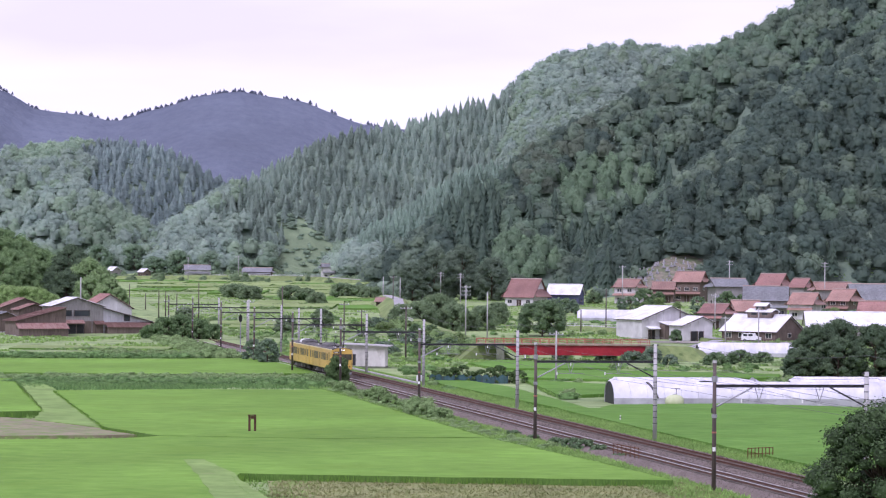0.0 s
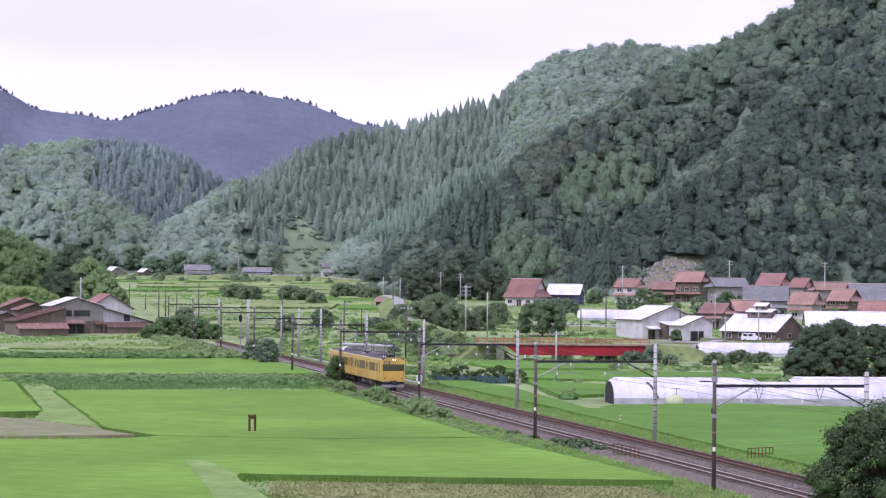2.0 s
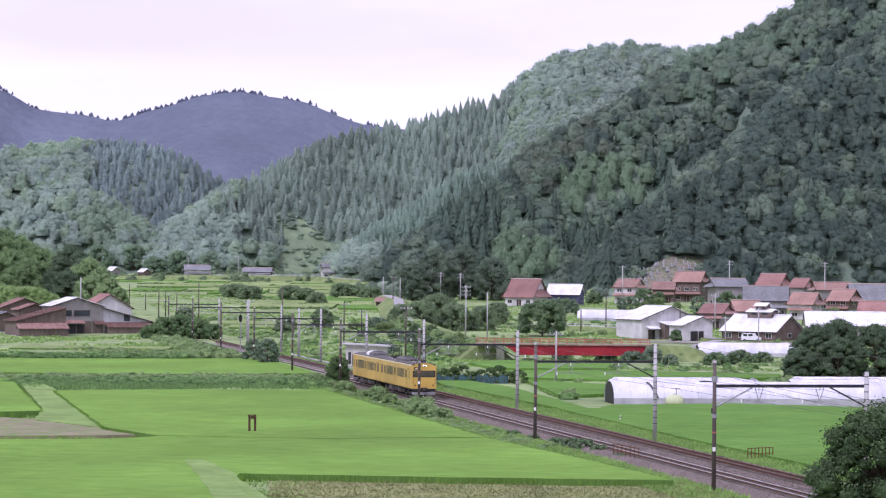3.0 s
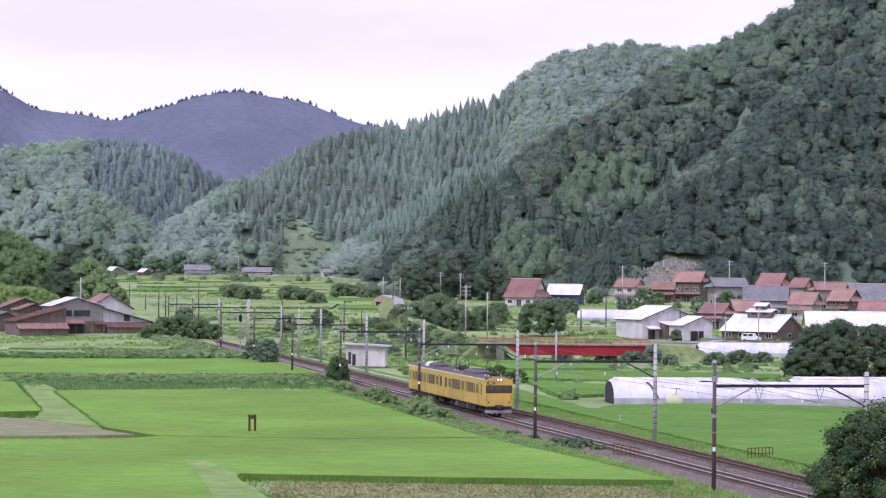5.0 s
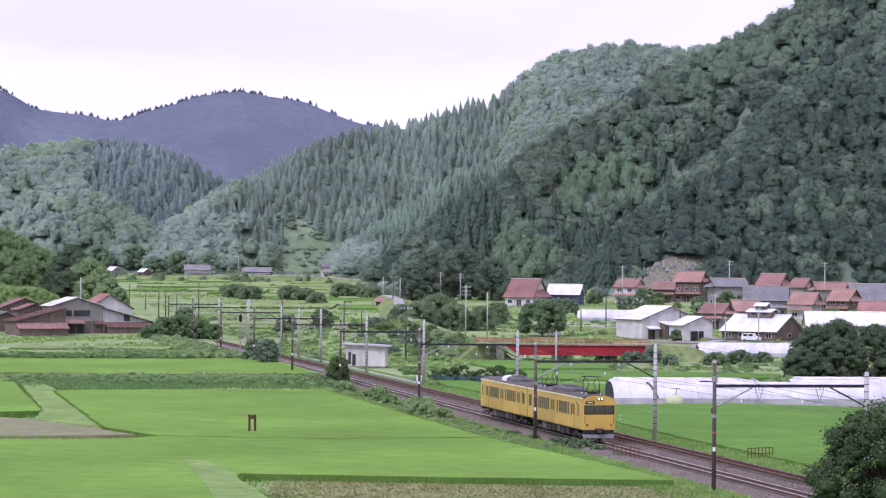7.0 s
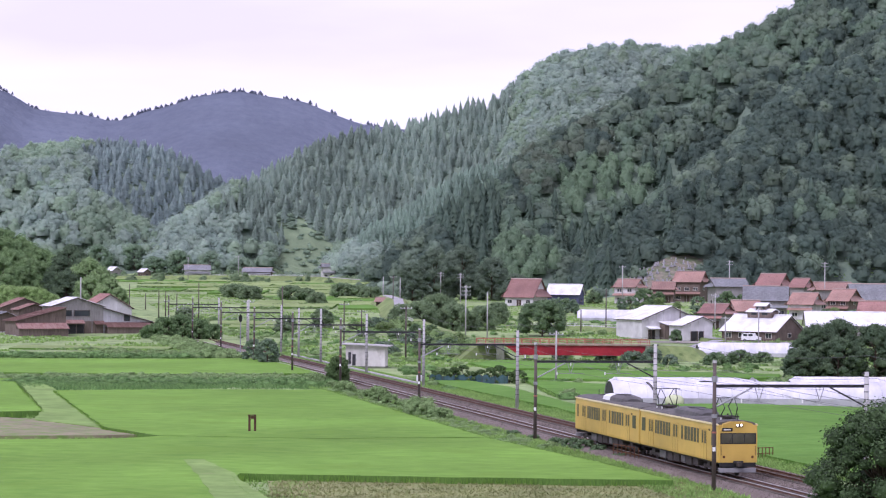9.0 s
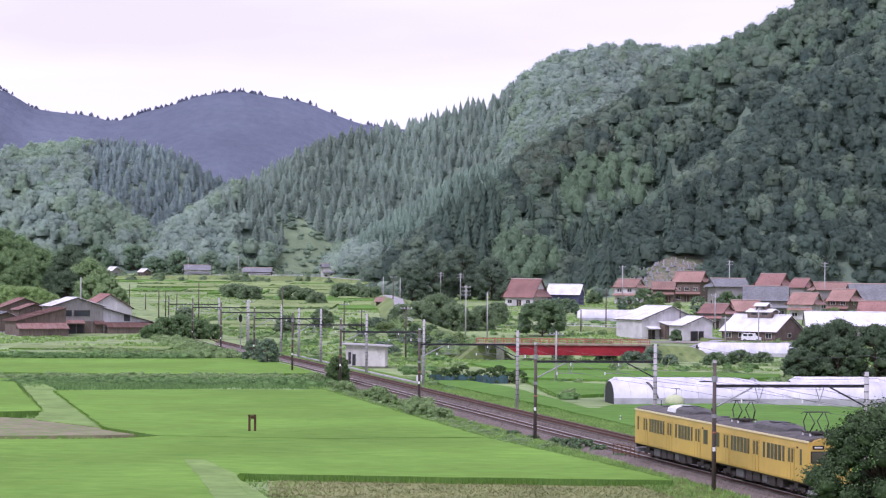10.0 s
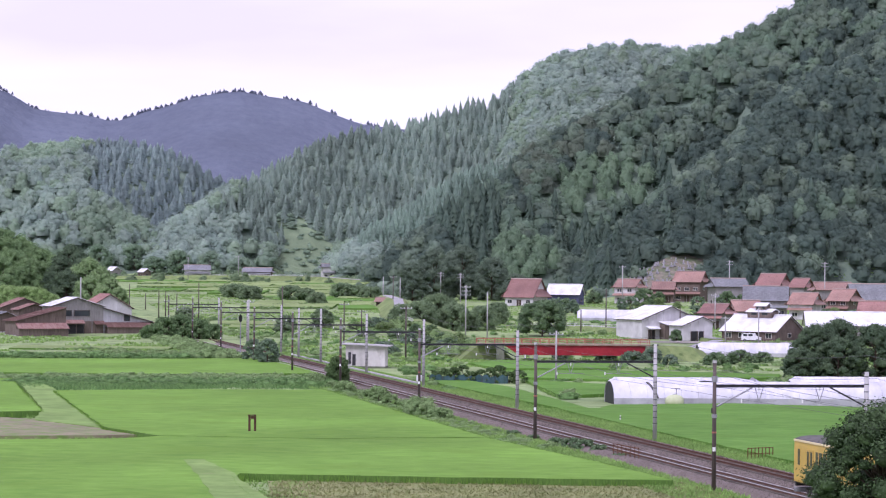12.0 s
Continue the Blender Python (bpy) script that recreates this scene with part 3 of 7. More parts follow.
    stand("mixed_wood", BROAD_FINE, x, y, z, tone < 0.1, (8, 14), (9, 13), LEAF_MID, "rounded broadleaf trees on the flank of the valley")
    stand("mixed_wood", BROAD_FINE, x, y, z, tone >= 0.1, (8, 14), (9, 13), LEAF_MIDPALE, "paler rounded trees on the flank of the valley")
    x = np.concatenate([rng.uniform(-395, -225, 60), rng.uniform(-560, 60, 70)])
    ys = np.arange(2800, 3300, 10.0)
    y = ys[np.argmax(ground_z(x[:, None] + 0 * ys, ys + 0 * x[:, None]) / ys, 1)]
    n = len(x)
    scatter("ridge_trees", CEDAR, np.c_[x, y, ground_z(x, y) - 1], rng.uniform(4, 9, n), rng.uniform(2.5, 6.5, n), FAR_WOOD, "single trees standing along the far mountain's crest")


woods()


# ---- fields, paths and verges ----
def inside(px, py, poly):
    hit = np.zeros(px.shape, bool)
    n = len(poly)
    for i in range(n):
        (ax, ay), (bx, by) = poly[i], poly[(i + 1) % n]
        if ay != by:
            hit ^= ((ay > py) != (by > py)) & (px < (bx - ax) * (py - ay) / (by - ay) + ax)
    return hit


def blades(name, xyz, height, width, material, label, per=3, lean=0.35):
    """Tufts of narrow leaf blades joined into one object."""
    n = len(xyz) * per
    base = np.repeat(np.asarray(xyz), per, 0) + np.c_[rng.normal(0, width * 1.5, (n, 2)), np.zeros(n)]
    a = rng.random(n) * math.tau
    h = height * rng.uniform(0.55, 1.25, n)
    side = np.c_[np.cos(a), np.sin(a), np.zeros(n)] * (width * rng.uniform(0.6, 1.4, n))[:, None]
    tip = base + np.c_[rng.normal(0, lean, (n, 2)) * h[:, None], h]
    v = np.stack([base - side, base + side, tip + side * 0.35, tip - side * 0.35], 1).reshape(-1, 3)
    f = np.arange(n * 4).reshape(-1, 4)
    ob = new(name, mesh_np(name, v, f, material))
    return tagged(ob, label, "grass", kind="stuff")


def ragged(poly, step=2.2, rough=0.12):
    """The outline broken into short, slightly wandering stretches."""
    r = random.Random(int(abs(poly[0][0]) * 10))
    out = []
    for (ax, ay), (bx, by) in zip(poly, poly[1:] + poly[:1]):
        n = max(1, int(math.hypot(bx - ax, by - ay) / step))
        out += [(ax + (bx - ax) * k / n + r.uniform(-rough, rough), ay + (by - ay) * k / n + 2 * r.uniform(-rough, rough)) for k in range(n)]
    return out


def slab(name, poly, z0, z1, material, label, kind="structure", side=None):
    """A standing crop or a laid surface with edges of its own."""
    m = Mesh()
    poly = ragged(poly)
    n = len(poly)
    m.add([(x, y, z0) for x, y in poly] + [(x, y, z1) for x, y in poly],
          [tuple(range(n, 2 * n))] + [(i, (i + 1) % n, n + (i + 1) % n, n + i) for i in range(n)])
    ob = single(name, m, material, label, name.replace("_", " "), kind=kind)
    if side:
        ob.data.materials.append(side)
        for q in list(ob.data.polygons)[1:]:
            q.material_index = 1
    return ob


def edge_points(poly, gap, spread=0.2):
    out = []
    for (ax, ay), (bx, by) in zip(poly, poly[1:] + poly[:1]):
        n = max(2, int(math.hypot(bx - ax, by - ay) / gap))
        t = rng.random(n)
        out.append(np.c_[ax + (bx - ax) * t, ay + (by - ay) * t] + rng.normal(0, spread, (n, 2)))
    return np.concatenate(out)


NEAR_FIELDS = (
    [(-73.3, 409.8), (-42.6, 416.0), (-27.3, 423.3), (-16.5, 360.8), (-36.2, 353.9), (-49.4, 352.6), (-63.5, 355.2)],
    [(-61.4, 343.8), (-56.2, 345.0), (-47.2, 300.1), (-38.8, 258.1), (-45.3, 253.8)],
    [(-44.0, 302.2), (-29.6, 308.3), (-13.7, 310.2), (-8.6, 284.8), (-2.2, 252.2), (3.8, 222.5), (-10.3, 218.8), (-23.3, 220.7), (-29.4, 231.9)],
    [(-37.9, 212.5), (-26.3, 216.3), (-23.3, 220.2), (-10.3, 218.4), (3.8, 222.0), (7.9, 206.6), (11.5, 194.0), (15.5, 177.5), (0.7, 178.2), (-13.5, 179.9), (-13.6, 174.0), (-10.1, 153.4), (-27.0, 151.6), (-33.2, 186.0)],
    [(11.9, 275.9), (16.4, 276.7), (18.3, 284.3), (31.8, 289.4), (47.1, 282.4), (43.2, 242.6), (32.3, 181.4), (28.9, 186.9), (24.5, 209.0), (20.4, 228.9)],
    [(-4.1, 353.3), (-2.3, 366.0), (8.2, 327.9), (11.5, 304.1), (15.2, 276.5), (12.2, 275.9), (5.6, 307.1)],
    [(11.0, 349.7), (21.0, 337.5), (18.8, 309.9), (13.5, 304.5)],
    [(4.2, 414.9), (9.0, 429.3), (26.6, 421.2), (24.6, 395.3), (8.1, 391.0)],
    [(8.8, 382.0), (22.9, 387.9), (48.1, 378.7), (46.4, 365.8), (21.5, 352.2), (11.2, 357.4)],
)
BUILT_UP = ((-110, -58, 520, 720), (-60, -44, 530, 552), (-18, 24, 560, 720), (-30, 15, 395, 470))


def terraces():
    """Rice terraces that step up the valley, left open along the railway and the farm."""
    r = random.Random(11)
    out = []
    y = 478.0
    while y < 1150:
        d = 10 + (y - 478) * 0.045 + r.uniform(0, 8)
        x = -0.165 * y
        while x < -0.022 * y:
            w = r.uniform(16, 42)
            a, b = x + 0.8, min(x + w, -0.02 * y) - 0.8
            k = r.uniform(-1.5, 1.5)
            poly = [(a, y + k), (b, y - k), (b + r.uniform(-1, 1), y + d - 2.2 - k), (a + r.uniform(-1, 1), y + d - 2.2 + k)]
            mid = (a + b) / 2
            free = all(abs(px - track_x(py) - 2.1) > 8.5 for px, py in poly) and (a - track_x(y) - 2.1) * (b - track_x(y) - 2.1) > 0
            free = free and not any(x0 < b and a < x1 and y0 < y + d and y < y1 for x0, x1, y0, y1 in BUILT_UP)
            if free and b - a > 6 and max(gz(px, py) - float(floor_z(py)) for px, py in poly) < 1.0:
                out.append((poly, r.choice((0, 0, 0, 1, 2)), r.uniform(0.25, 0.65)))
            x += w
        y += d
    return out


def track_x(y):
    return 16.05 - 0.198 * (y - 200)


def fields():
    for i, poly in enumerate(NEAR_FIELDS):
        top = -0.05 if i < 4 else -0.2
        slab("rice_field", poly, -0.75, top, RICE if i < 4 else RICE_DEEP, "bright green standing rice field with dense even tops", kind="stuff", side=RICE_SIDE if i < 4 else RICE_DEEP)
        e = edge_points(poly, 0.05 if i < 6 else 0.12, 0.12)
        blades("rice_edge", np.c_[e, np.full(len(e), -0.6)], top + 0.56, 0.02, RICE if i < 4 else BLADE, "green rice stems along the field's edge", 2, 0.12)
    for poly, kind, up in TERRACES:
        m = Mesh()
        n = len(poly)
        zs = [gz(x, y) for x, y in poly]
        m.add([(x, y, z - 0.5) for (x, y), z in zip(poly, zs)] + [(x, y, z + up) for (x, y), z in zip(poly, zs)],
              [tuple(range(n, 2 * n))] + [(i, (i + 1) % n, n + (i + 1) % n, n + i) for i in range(n)])
        ob = single("rice_field", m, (RICE_PALE, RICE_DEEP, RICE_PALE)[kind], "terraced rice field up the valley", "rice field", kind="stuff")
        ob.data.materials.append(RICE_SIDE)
        for q in list(ob.data.polygons)[1:]:
            q.material_index = 1
    slab("earth_path", [(-44.0, 252.4), (-37.9, 247.6), (-25.9, 230.1), (-23.5, 225.7), (-31.3, 223.0), (-38.7, 221.9)], -0.9, -0.27, SOIL, "bare brown earth path between rice fields")
    slab("field_path", [(-59.3, 364.3), (-56.8, 360.8), (-45.3, 310.8), (-30.1, 236.2), (-25.1, 227.0), (-37.6, 245.7), (-39.8, 265.6)], -0.9, -0.2, PATH_GRASS, "trodden pale grass path along the rice")
    slab("cut_verge", [(-11.8, 180.2), (16.3, 183.0), (19.0, 168.3), (19.9, 151.3), (-8.8, 148.5)], -0.9, -0.5, DRYGRASS, "strip of cut dry grass in front of the rice")
    # rough banks between the fields and beside the track
    bank = []
    for x0, y0, x1, y1, n, hgt in ((-53, 322, -12.5, 334, 16000, 0.7), (-80, 436, -28, 446, 13000, 0.9)):
        t, s = rng.random(n), rng.normal(0, 4.5 if y0 > 400 else 5.0, n)
        bank.append(np.c_[x0 + (x1 - x0) * t, y0 + (y1 - y0) * t + s])
    b = np.concatenate(bank)
    b = b[rng.random(len(b)) < 0.45]
    blades("weed_bank", np.c_[b, np.full(len(b), -0.65)], 0.5, 0.06, WEED, "dark weedy bank between two rice fields", 3, 0.5)
    for x0, y0, x1, y1, n, lo, hi, m in ((-53, 326, -12.5, 332, 420, -3, 9, WEED), (-60, 338, -15, 346, 420, -4, 9, BANK_SCRUB), (-80, 430, -28, 440, 330, -6, 6, WEED), (-60, 447, -27, 440, 260, -9, 9, BANK_SCRUB)):
        t = rng.random(n)
        p = np.c_[x0 + (x1 - x0) * t, y0 + (y1 - y0) * t + rng.uniform(lo, hi, n)]
        w = rng.uniform(1.2, 3.0, n) * (1 + 0.5 * (wobble(p[:, 0], p[:, 1], 4) > 0.4))
        scatter("weed_clumps", SMALL, np.c_[p, np.full(n, -0.75)], w, rng.uniform(0.6, 1.2, n), m, "leafy weeds growing along the bank")
    t = rng.uniform(424, 575, 150)
    p = np.c_[track_x(t) - rng.uniform(3.2, 8.5, 150), t, np.full(150, -0.75)]
    scatter("weed_clumps", SMALL, p, rng.uniform(1.6, 4.0, 150), rng.uniform(0.9, 2.1, 150), BANK_SCRUB, "tall weeds between the fields and the line")
    t = rng.uniform(150, 470, 22000)
    x = track_x(t) - rng.uniform(2.5, 7.5, 22000)
    blades("track_verge", np.c_[x, t, np.full(len(t), -0.6)], 0.28, 0.04, BLADE, "rough grass verge beside the railway", 3, 0.5)
    t = rng.uniform(185, 560, 22000)
    x = track_x(t) + rng.uniform(6.9, 10.5, 22000)
    blades("track_verge", np.c_[x, t, np.full(len(t), -0.6)], 0.28, 0.04, BLADE, "rough grass verge beside the railway", 3, 0.5)
    q = rng.uniform((-11, 149), (19, 181), (9000, 2))
    q = q[q[:, 0] < track_x(q[:, 1]) - 3.5]
    blades("cut_stubble", np.c_[q, np.full(len(q), -0.52)], 0.14, 0.03, DRYGRASS, "short dry stubble", 3, 0.7)
    q = rng.uniform((-40, 150), (-8, 260), (14000, 2))
    blades("path_grass", np.c_[q, np.full(len(q), -0.6)], 0.20, 0.04, BLADE, "trampled grass along the field paths", 3, 0.6)
    slab("field_path", [(-18.6, 192.5), (-17.2, 193.0), (-14.0, 180.0), (-13.0, 173.5), (-9.2, 153.6), (-12.6, 153.0), (-15.6, 174.0)], -0.9, -0.03, PATH_GRASS, "pale grass bund between two plots")
    # rough ground across the valley
    y = rng.uniform(400, 900, 36000)
    x = rng.uniform(-0.17, 0.17, 36000) * y
    ok = (np.abs(x - track_x(y) - 2) > 8) & (wobble(x, y, 14, 6) > -0.1)
    for poly in NEAR_FIELDS + tuple(q[0] for q in TERRACES):
        ok &= ~inside(x, y, poly)
    blades("rough_grass", np.c_[x, y, ground_z(x, y)][ok], 0.28, 0.22, BLADE, "low rough grass on valley waste ground", 3, 0.5)


TERRACES = terraces()
fields()


# ---- railway ----
ALONG = Vector((-0.1943, 0.9810, 0.0))      # up the line
ACROSS = Vector((0.9810, 0.1943, 0.0))      # towards the second track
ORIGIN = Vector((16.05, 200.0, 0.0))        # middle of the first track


def rail_at(s, off, z):
    return ORIGIN + ALONG * s + ACROSS * off + Vector((0, 0, z))


def strip(m, profile, s0, s1, step=60):
    rings = [[rail_at(s, o, z) for o, z in profile] for s in np.arange(s0, s1 + 1, step)]
    return m.loft(rings)


def railway():
    bed = thing("railway", "double-track railway on grey-brown ballast, one track rusty", "railway", kind="structure")
    part("ballast_bed", strip(Mesh(), [(-3.0, -0.95), (7.3, -0.95), (6.2, -0.27), (4.2, -0.20), (2.1, -0.30), (0, -0.20), (-1.9, -0.24)][::-1], -170, 520, 10), BALLAST, bed)
    for c, m in ((0.0, RAIL_SHINY), (4.2, RAIL_RUST)):
        for g in (-0.5335, 0.5335):
            o = c + g
            prof = [(o - 0.064, -0.16), (o + 0.064, -0.16), (o + 0.064, -0.13), (o + 0.012, -0.11), (o + 0.012, -0.045), (o - 0.012, -0.045), (o - 0.012, -0.11), (o - 0.064, -0.13)]
            rail = part("rail", strip(Mesh(), prof[::-1], -170, 520), RAIL_RUST, bed)
            head = [(o - 0.034, -0.045), (o + 0.034, -0.045), (o + 0.034, -0.006), (o + 0.028, 0), (o - 0.028, 0), (o - 0.034, -0.006)]
            part("rail_head", strip(Mesh(), head[::-1], -170, 520), m, rail, "worn running surface")
        sl = Mesh()
        for s in np.arange(-90, 330, 0.68):
            p = rail_at(s, c, -0.21)
            sl.box(p, (2.0, 0.22, 0.12), 11.2)
        tagged(part("sleepers", sl, SLEEPER, bed), kind="stuff")
    # loose stones on the bed
    n = 26000
    s, o = rng.uniform(-60, 170, n), rng.uniform(-2.6, 6.6, n)
    p = np.array(ORIGIN)[None] + s[:, None] * np.array(ALONG) + o[:, None] * np.array(ACROSS)
    z = np.where(o < -1.9, -0.24 - (-1.9 - o) * 0.6, np.where(o > 6.2, -0.27 - (o - 6.2) * 0.6, -0.235))
    t = np.array([(1, 0, -0.3), (-0.5, 0.8, -0.3), (-0.5, -0.8, -0.3), (0, 0, 0.9)])
    r = rng.uniform(0.04, 0.085, n)
    v = (t[None] * r[:, None, None] + np.c_[p[:, :2], z][:, None]).reshape(-1, 3)
    f = (np.array([(0, 1, 3), (1, 2, 3), (2, 0, 3)])[None] + 4 * np.arange(n)[:, None, None]).reshape(-1, 3)
    ob = new("ballast_stones", mesh_np("ballast_stones", v, f, STONE_BED))
    ob.parent = bed
    tagged(ob, kind="stuff")
    # kerb of concrete along the far side
    k = Mesh()
    for a in np.arange(140, 250, 6.0):
        k.box(rail_at(a, 7.9, -0.42), (0.35, 5.8, 0.5), 11.2)
    single("platform_edge", k, CONCRETE, "low pale concrete edging along the far track", "kerb", kind="structure")


STONE_BED = mat("loose_ballast", (0.088, 0.072, 0.059), (0.189, 0.159, 0.135), 1.0, 0.95, vary=0.4, island=True)
railway()


def near_pole(y, top):
    """Brown line-side pole with bracket, number plates and a band, on the first track's side."""
    x = track_x(y) - 3.06
    g = thing("catenary_pole", "weathered brown catenary pole beside the track", "catenary pole", pose(x, y, -0.65), "catenary poles")
    part("mast", Mesh().tube((0, 0, 0), (0, 0, top + 0.65), 0.155, 0.12, 12), POLE_BROWN, g, smooth=True)
    part("cap", Mesh().tube((0, 0, top + 0.6), (0, 0, top + 0.78), 0.16, 0.12, 10), CONCRETE, g, "pale pole cap")
    part("collar", Mesh().tube((0, 0, top - 0.65), (0, 0, top - 0.25), 0.2, 0.2, 10), STEEL_GREY, g)
    part("collar", Mesh().tube((0, 0, 4.9), (0, 0, 5.15), 0.18, 0.18, 10), STEEL_GREY, g)
    part("marker_band", Mesh().tube((0, 0, 3.9), (0, 0, 4.0), 0.162, 0.162, 10), RAIL_ORANGE, g, "orange marker band")
    part("number_plate", Mesh().box((-0.02, -0.165, 2.85), (0.2, 0.02, 0.28)), PORCELAIN, g, "small white plate")
    part("feeder_arm", Mesh().box((-0.5, 0, top - 0.62), (1.0, 0.07, 0.08)), STEEL_DARK, g)
    part("insulator", Mesh().tube((-0.9, 0, top - 0.55), (-0.9, 0, top - 0.3), 0.07, 0.04), PORCELAIN, g)
    return g


def far_pole(y, top):
    """Pale concrete pole with rung bolts across the second track."""
    p = ORIGIN + ALONG * ((y - 200) / 0.981 + 0.4) + ACROSS * 7.45
    g = thing("concrete_pole", "pale grey concrete catenary pole with climbing rungs", "catenary pole", pose(p.x, p.y, -0.65), "catenary poles")
    part("mast", Mesh().tube((0, 0, 0), (0, 0, top + 0.65), 0.19, 0.15, 12), CONCRETE, g, smooth=True)
    for k in range(13):
        r = 0.196 - 0.04 * (1.6 + 0.5 * k) / (top + 0.65)
        part("band", Mesh().tube((0, 0, 1.6 + 0.5 * k), (0, 0, 1.66 + 0.5 * k), r, r, 10), STEEL_DARK, g)
    part("top_bracket", Mesh().box((0.0, 0, top + 0.55), (0.55, 0.09, 0.1)), STEEL_DARK, g)
    return g


def gantry(y, z):
    """Steel beam from pole to pole with braces and dropper struts that hold the contact wires."""
    x = track_x(y) - 3.06
    length = 10.6
    g = thing("catenary_beam", "dark steel catenary beam with diagonal braces and droppers", "catenary beam", pose(x, y, z, 0, 0, 11.2), "catenary beams")
    part("beam", Mesh().box((length / 2, 0, 0.07), (length, 0.12, 0.06)).box((length / 2, 0, -0.07), (length, 0.12, 0.06)).box((length / 2, 0, 0), (length, 0.03, 0.1)), STEEL_DARK, g)
    for a, b in ((0.15, 2.6), (length - 0.15, length - 2.6)):
        part("brace", Mesh().tube((a, 0, -1.35), (b, 0, -0.1), 0.06, n=6), STEEL_GREY if a < 1 else STEEL_DARK, g)
    for a in (3.06, 7.26):
        part("dropper", Mesh().tube((a - 0.28, 0, -0.1), (a - 0.02, 0, -0.98), 0.03, n=6).tube((a + 0.28, 0, -0.1), (a + 0.02, 0, -0.98), 0.03, n=6), STEEL_GREY, g)
        part("registration_arm", Mesh().tube((a - 1.2, 0, -1.0), (a + 1.2, 0, -0.98), 0.025, n=6), STEEL_GREY, g)
        part("insulator", Mesh().tube((a - 1.2, 0, -1.12), (a - 1.2, 0, -0.88), 0.06, n=8), PORCELAIN, g)
        part("insulator", Mesh().tube((a, 0, -0.1), (a, 0, -0.36), 0.06, n=8), PORCELAIN, g)


GANTRIES = (175.0, 225.5, 277.5, 329.0, 371.0, 413.0)


def catenary():
    for i, y in enumerate(GANTRIES):
        near_pole(y, (7.9, 7.7, 7.75, 7.9, 8.0, 8.1)[i])
        far_pole(y, (7.3, 7.75, 7.7, 7.9, 7.9, 8.0)[i])
        gantry(y, (6.35, 6.2, 6.2, 6.3, 6.3, 6.4)[i])
    for y, t in ((458, 8.4), (505, 8.6), (553, 8.6)):
        near_pole(y, t)
        far_pole(y, t - 0.4)
        gantry(y, t - 1.8)
    far_pole(437, 7.8)
    # wires: two contact wires with messengers, feeders on the poles
    stops = [(y - 200) / 0.981 for y in (74, 124) + GANTRIES + (458, 505, 553, 600)]
    for off, za, sag, r, label in ((0.0, 5.3, 0.0, 0.012, "contact wire over the running track"), (4.2, 5.3, 0.0, 0.012, "contact wire over the second track"),
                                   (0.0, 6.15, 0.5, 0.012, "messenger wire over the running track"), (4.2, 6.15, 0.5, 0.012, "messenger wire over the second track"),
                                   (-3.9, 7.45, 0.7, 0.012, "feeder cable along the poles"), (7.45, 8.4, 0.8, 0.014, "feeder cable along the concrete poles"), (7.9, 6.9, 0.8, 0.01, "slack signal cable along the concrete poles")):
        cu = bpy.data.curves.new("overhead_wire", "CURVE")
        cu.dimensions, cu.bevel_depth, cu.bevel_resolution = "3D", r, 1
        pts = []
        for a, b in zip(stops, stops[1:]):
            pts += [rail_at(a + (b - a) * k / 8, off, za - sag * 4 * (k / 8) * (1 - k / 8)) for k in range(8)]
        sp = cu.splines.new("POLY")
        sp.points.add(len(pts) - 1)
        for q, p in zip(sp.points, pts):
            q.co = (*p, 1)
        cu.materials.append(WIRE)
        tagged(new("overhead_wire", cu), label, "wire", "overhead wires")


catenary()


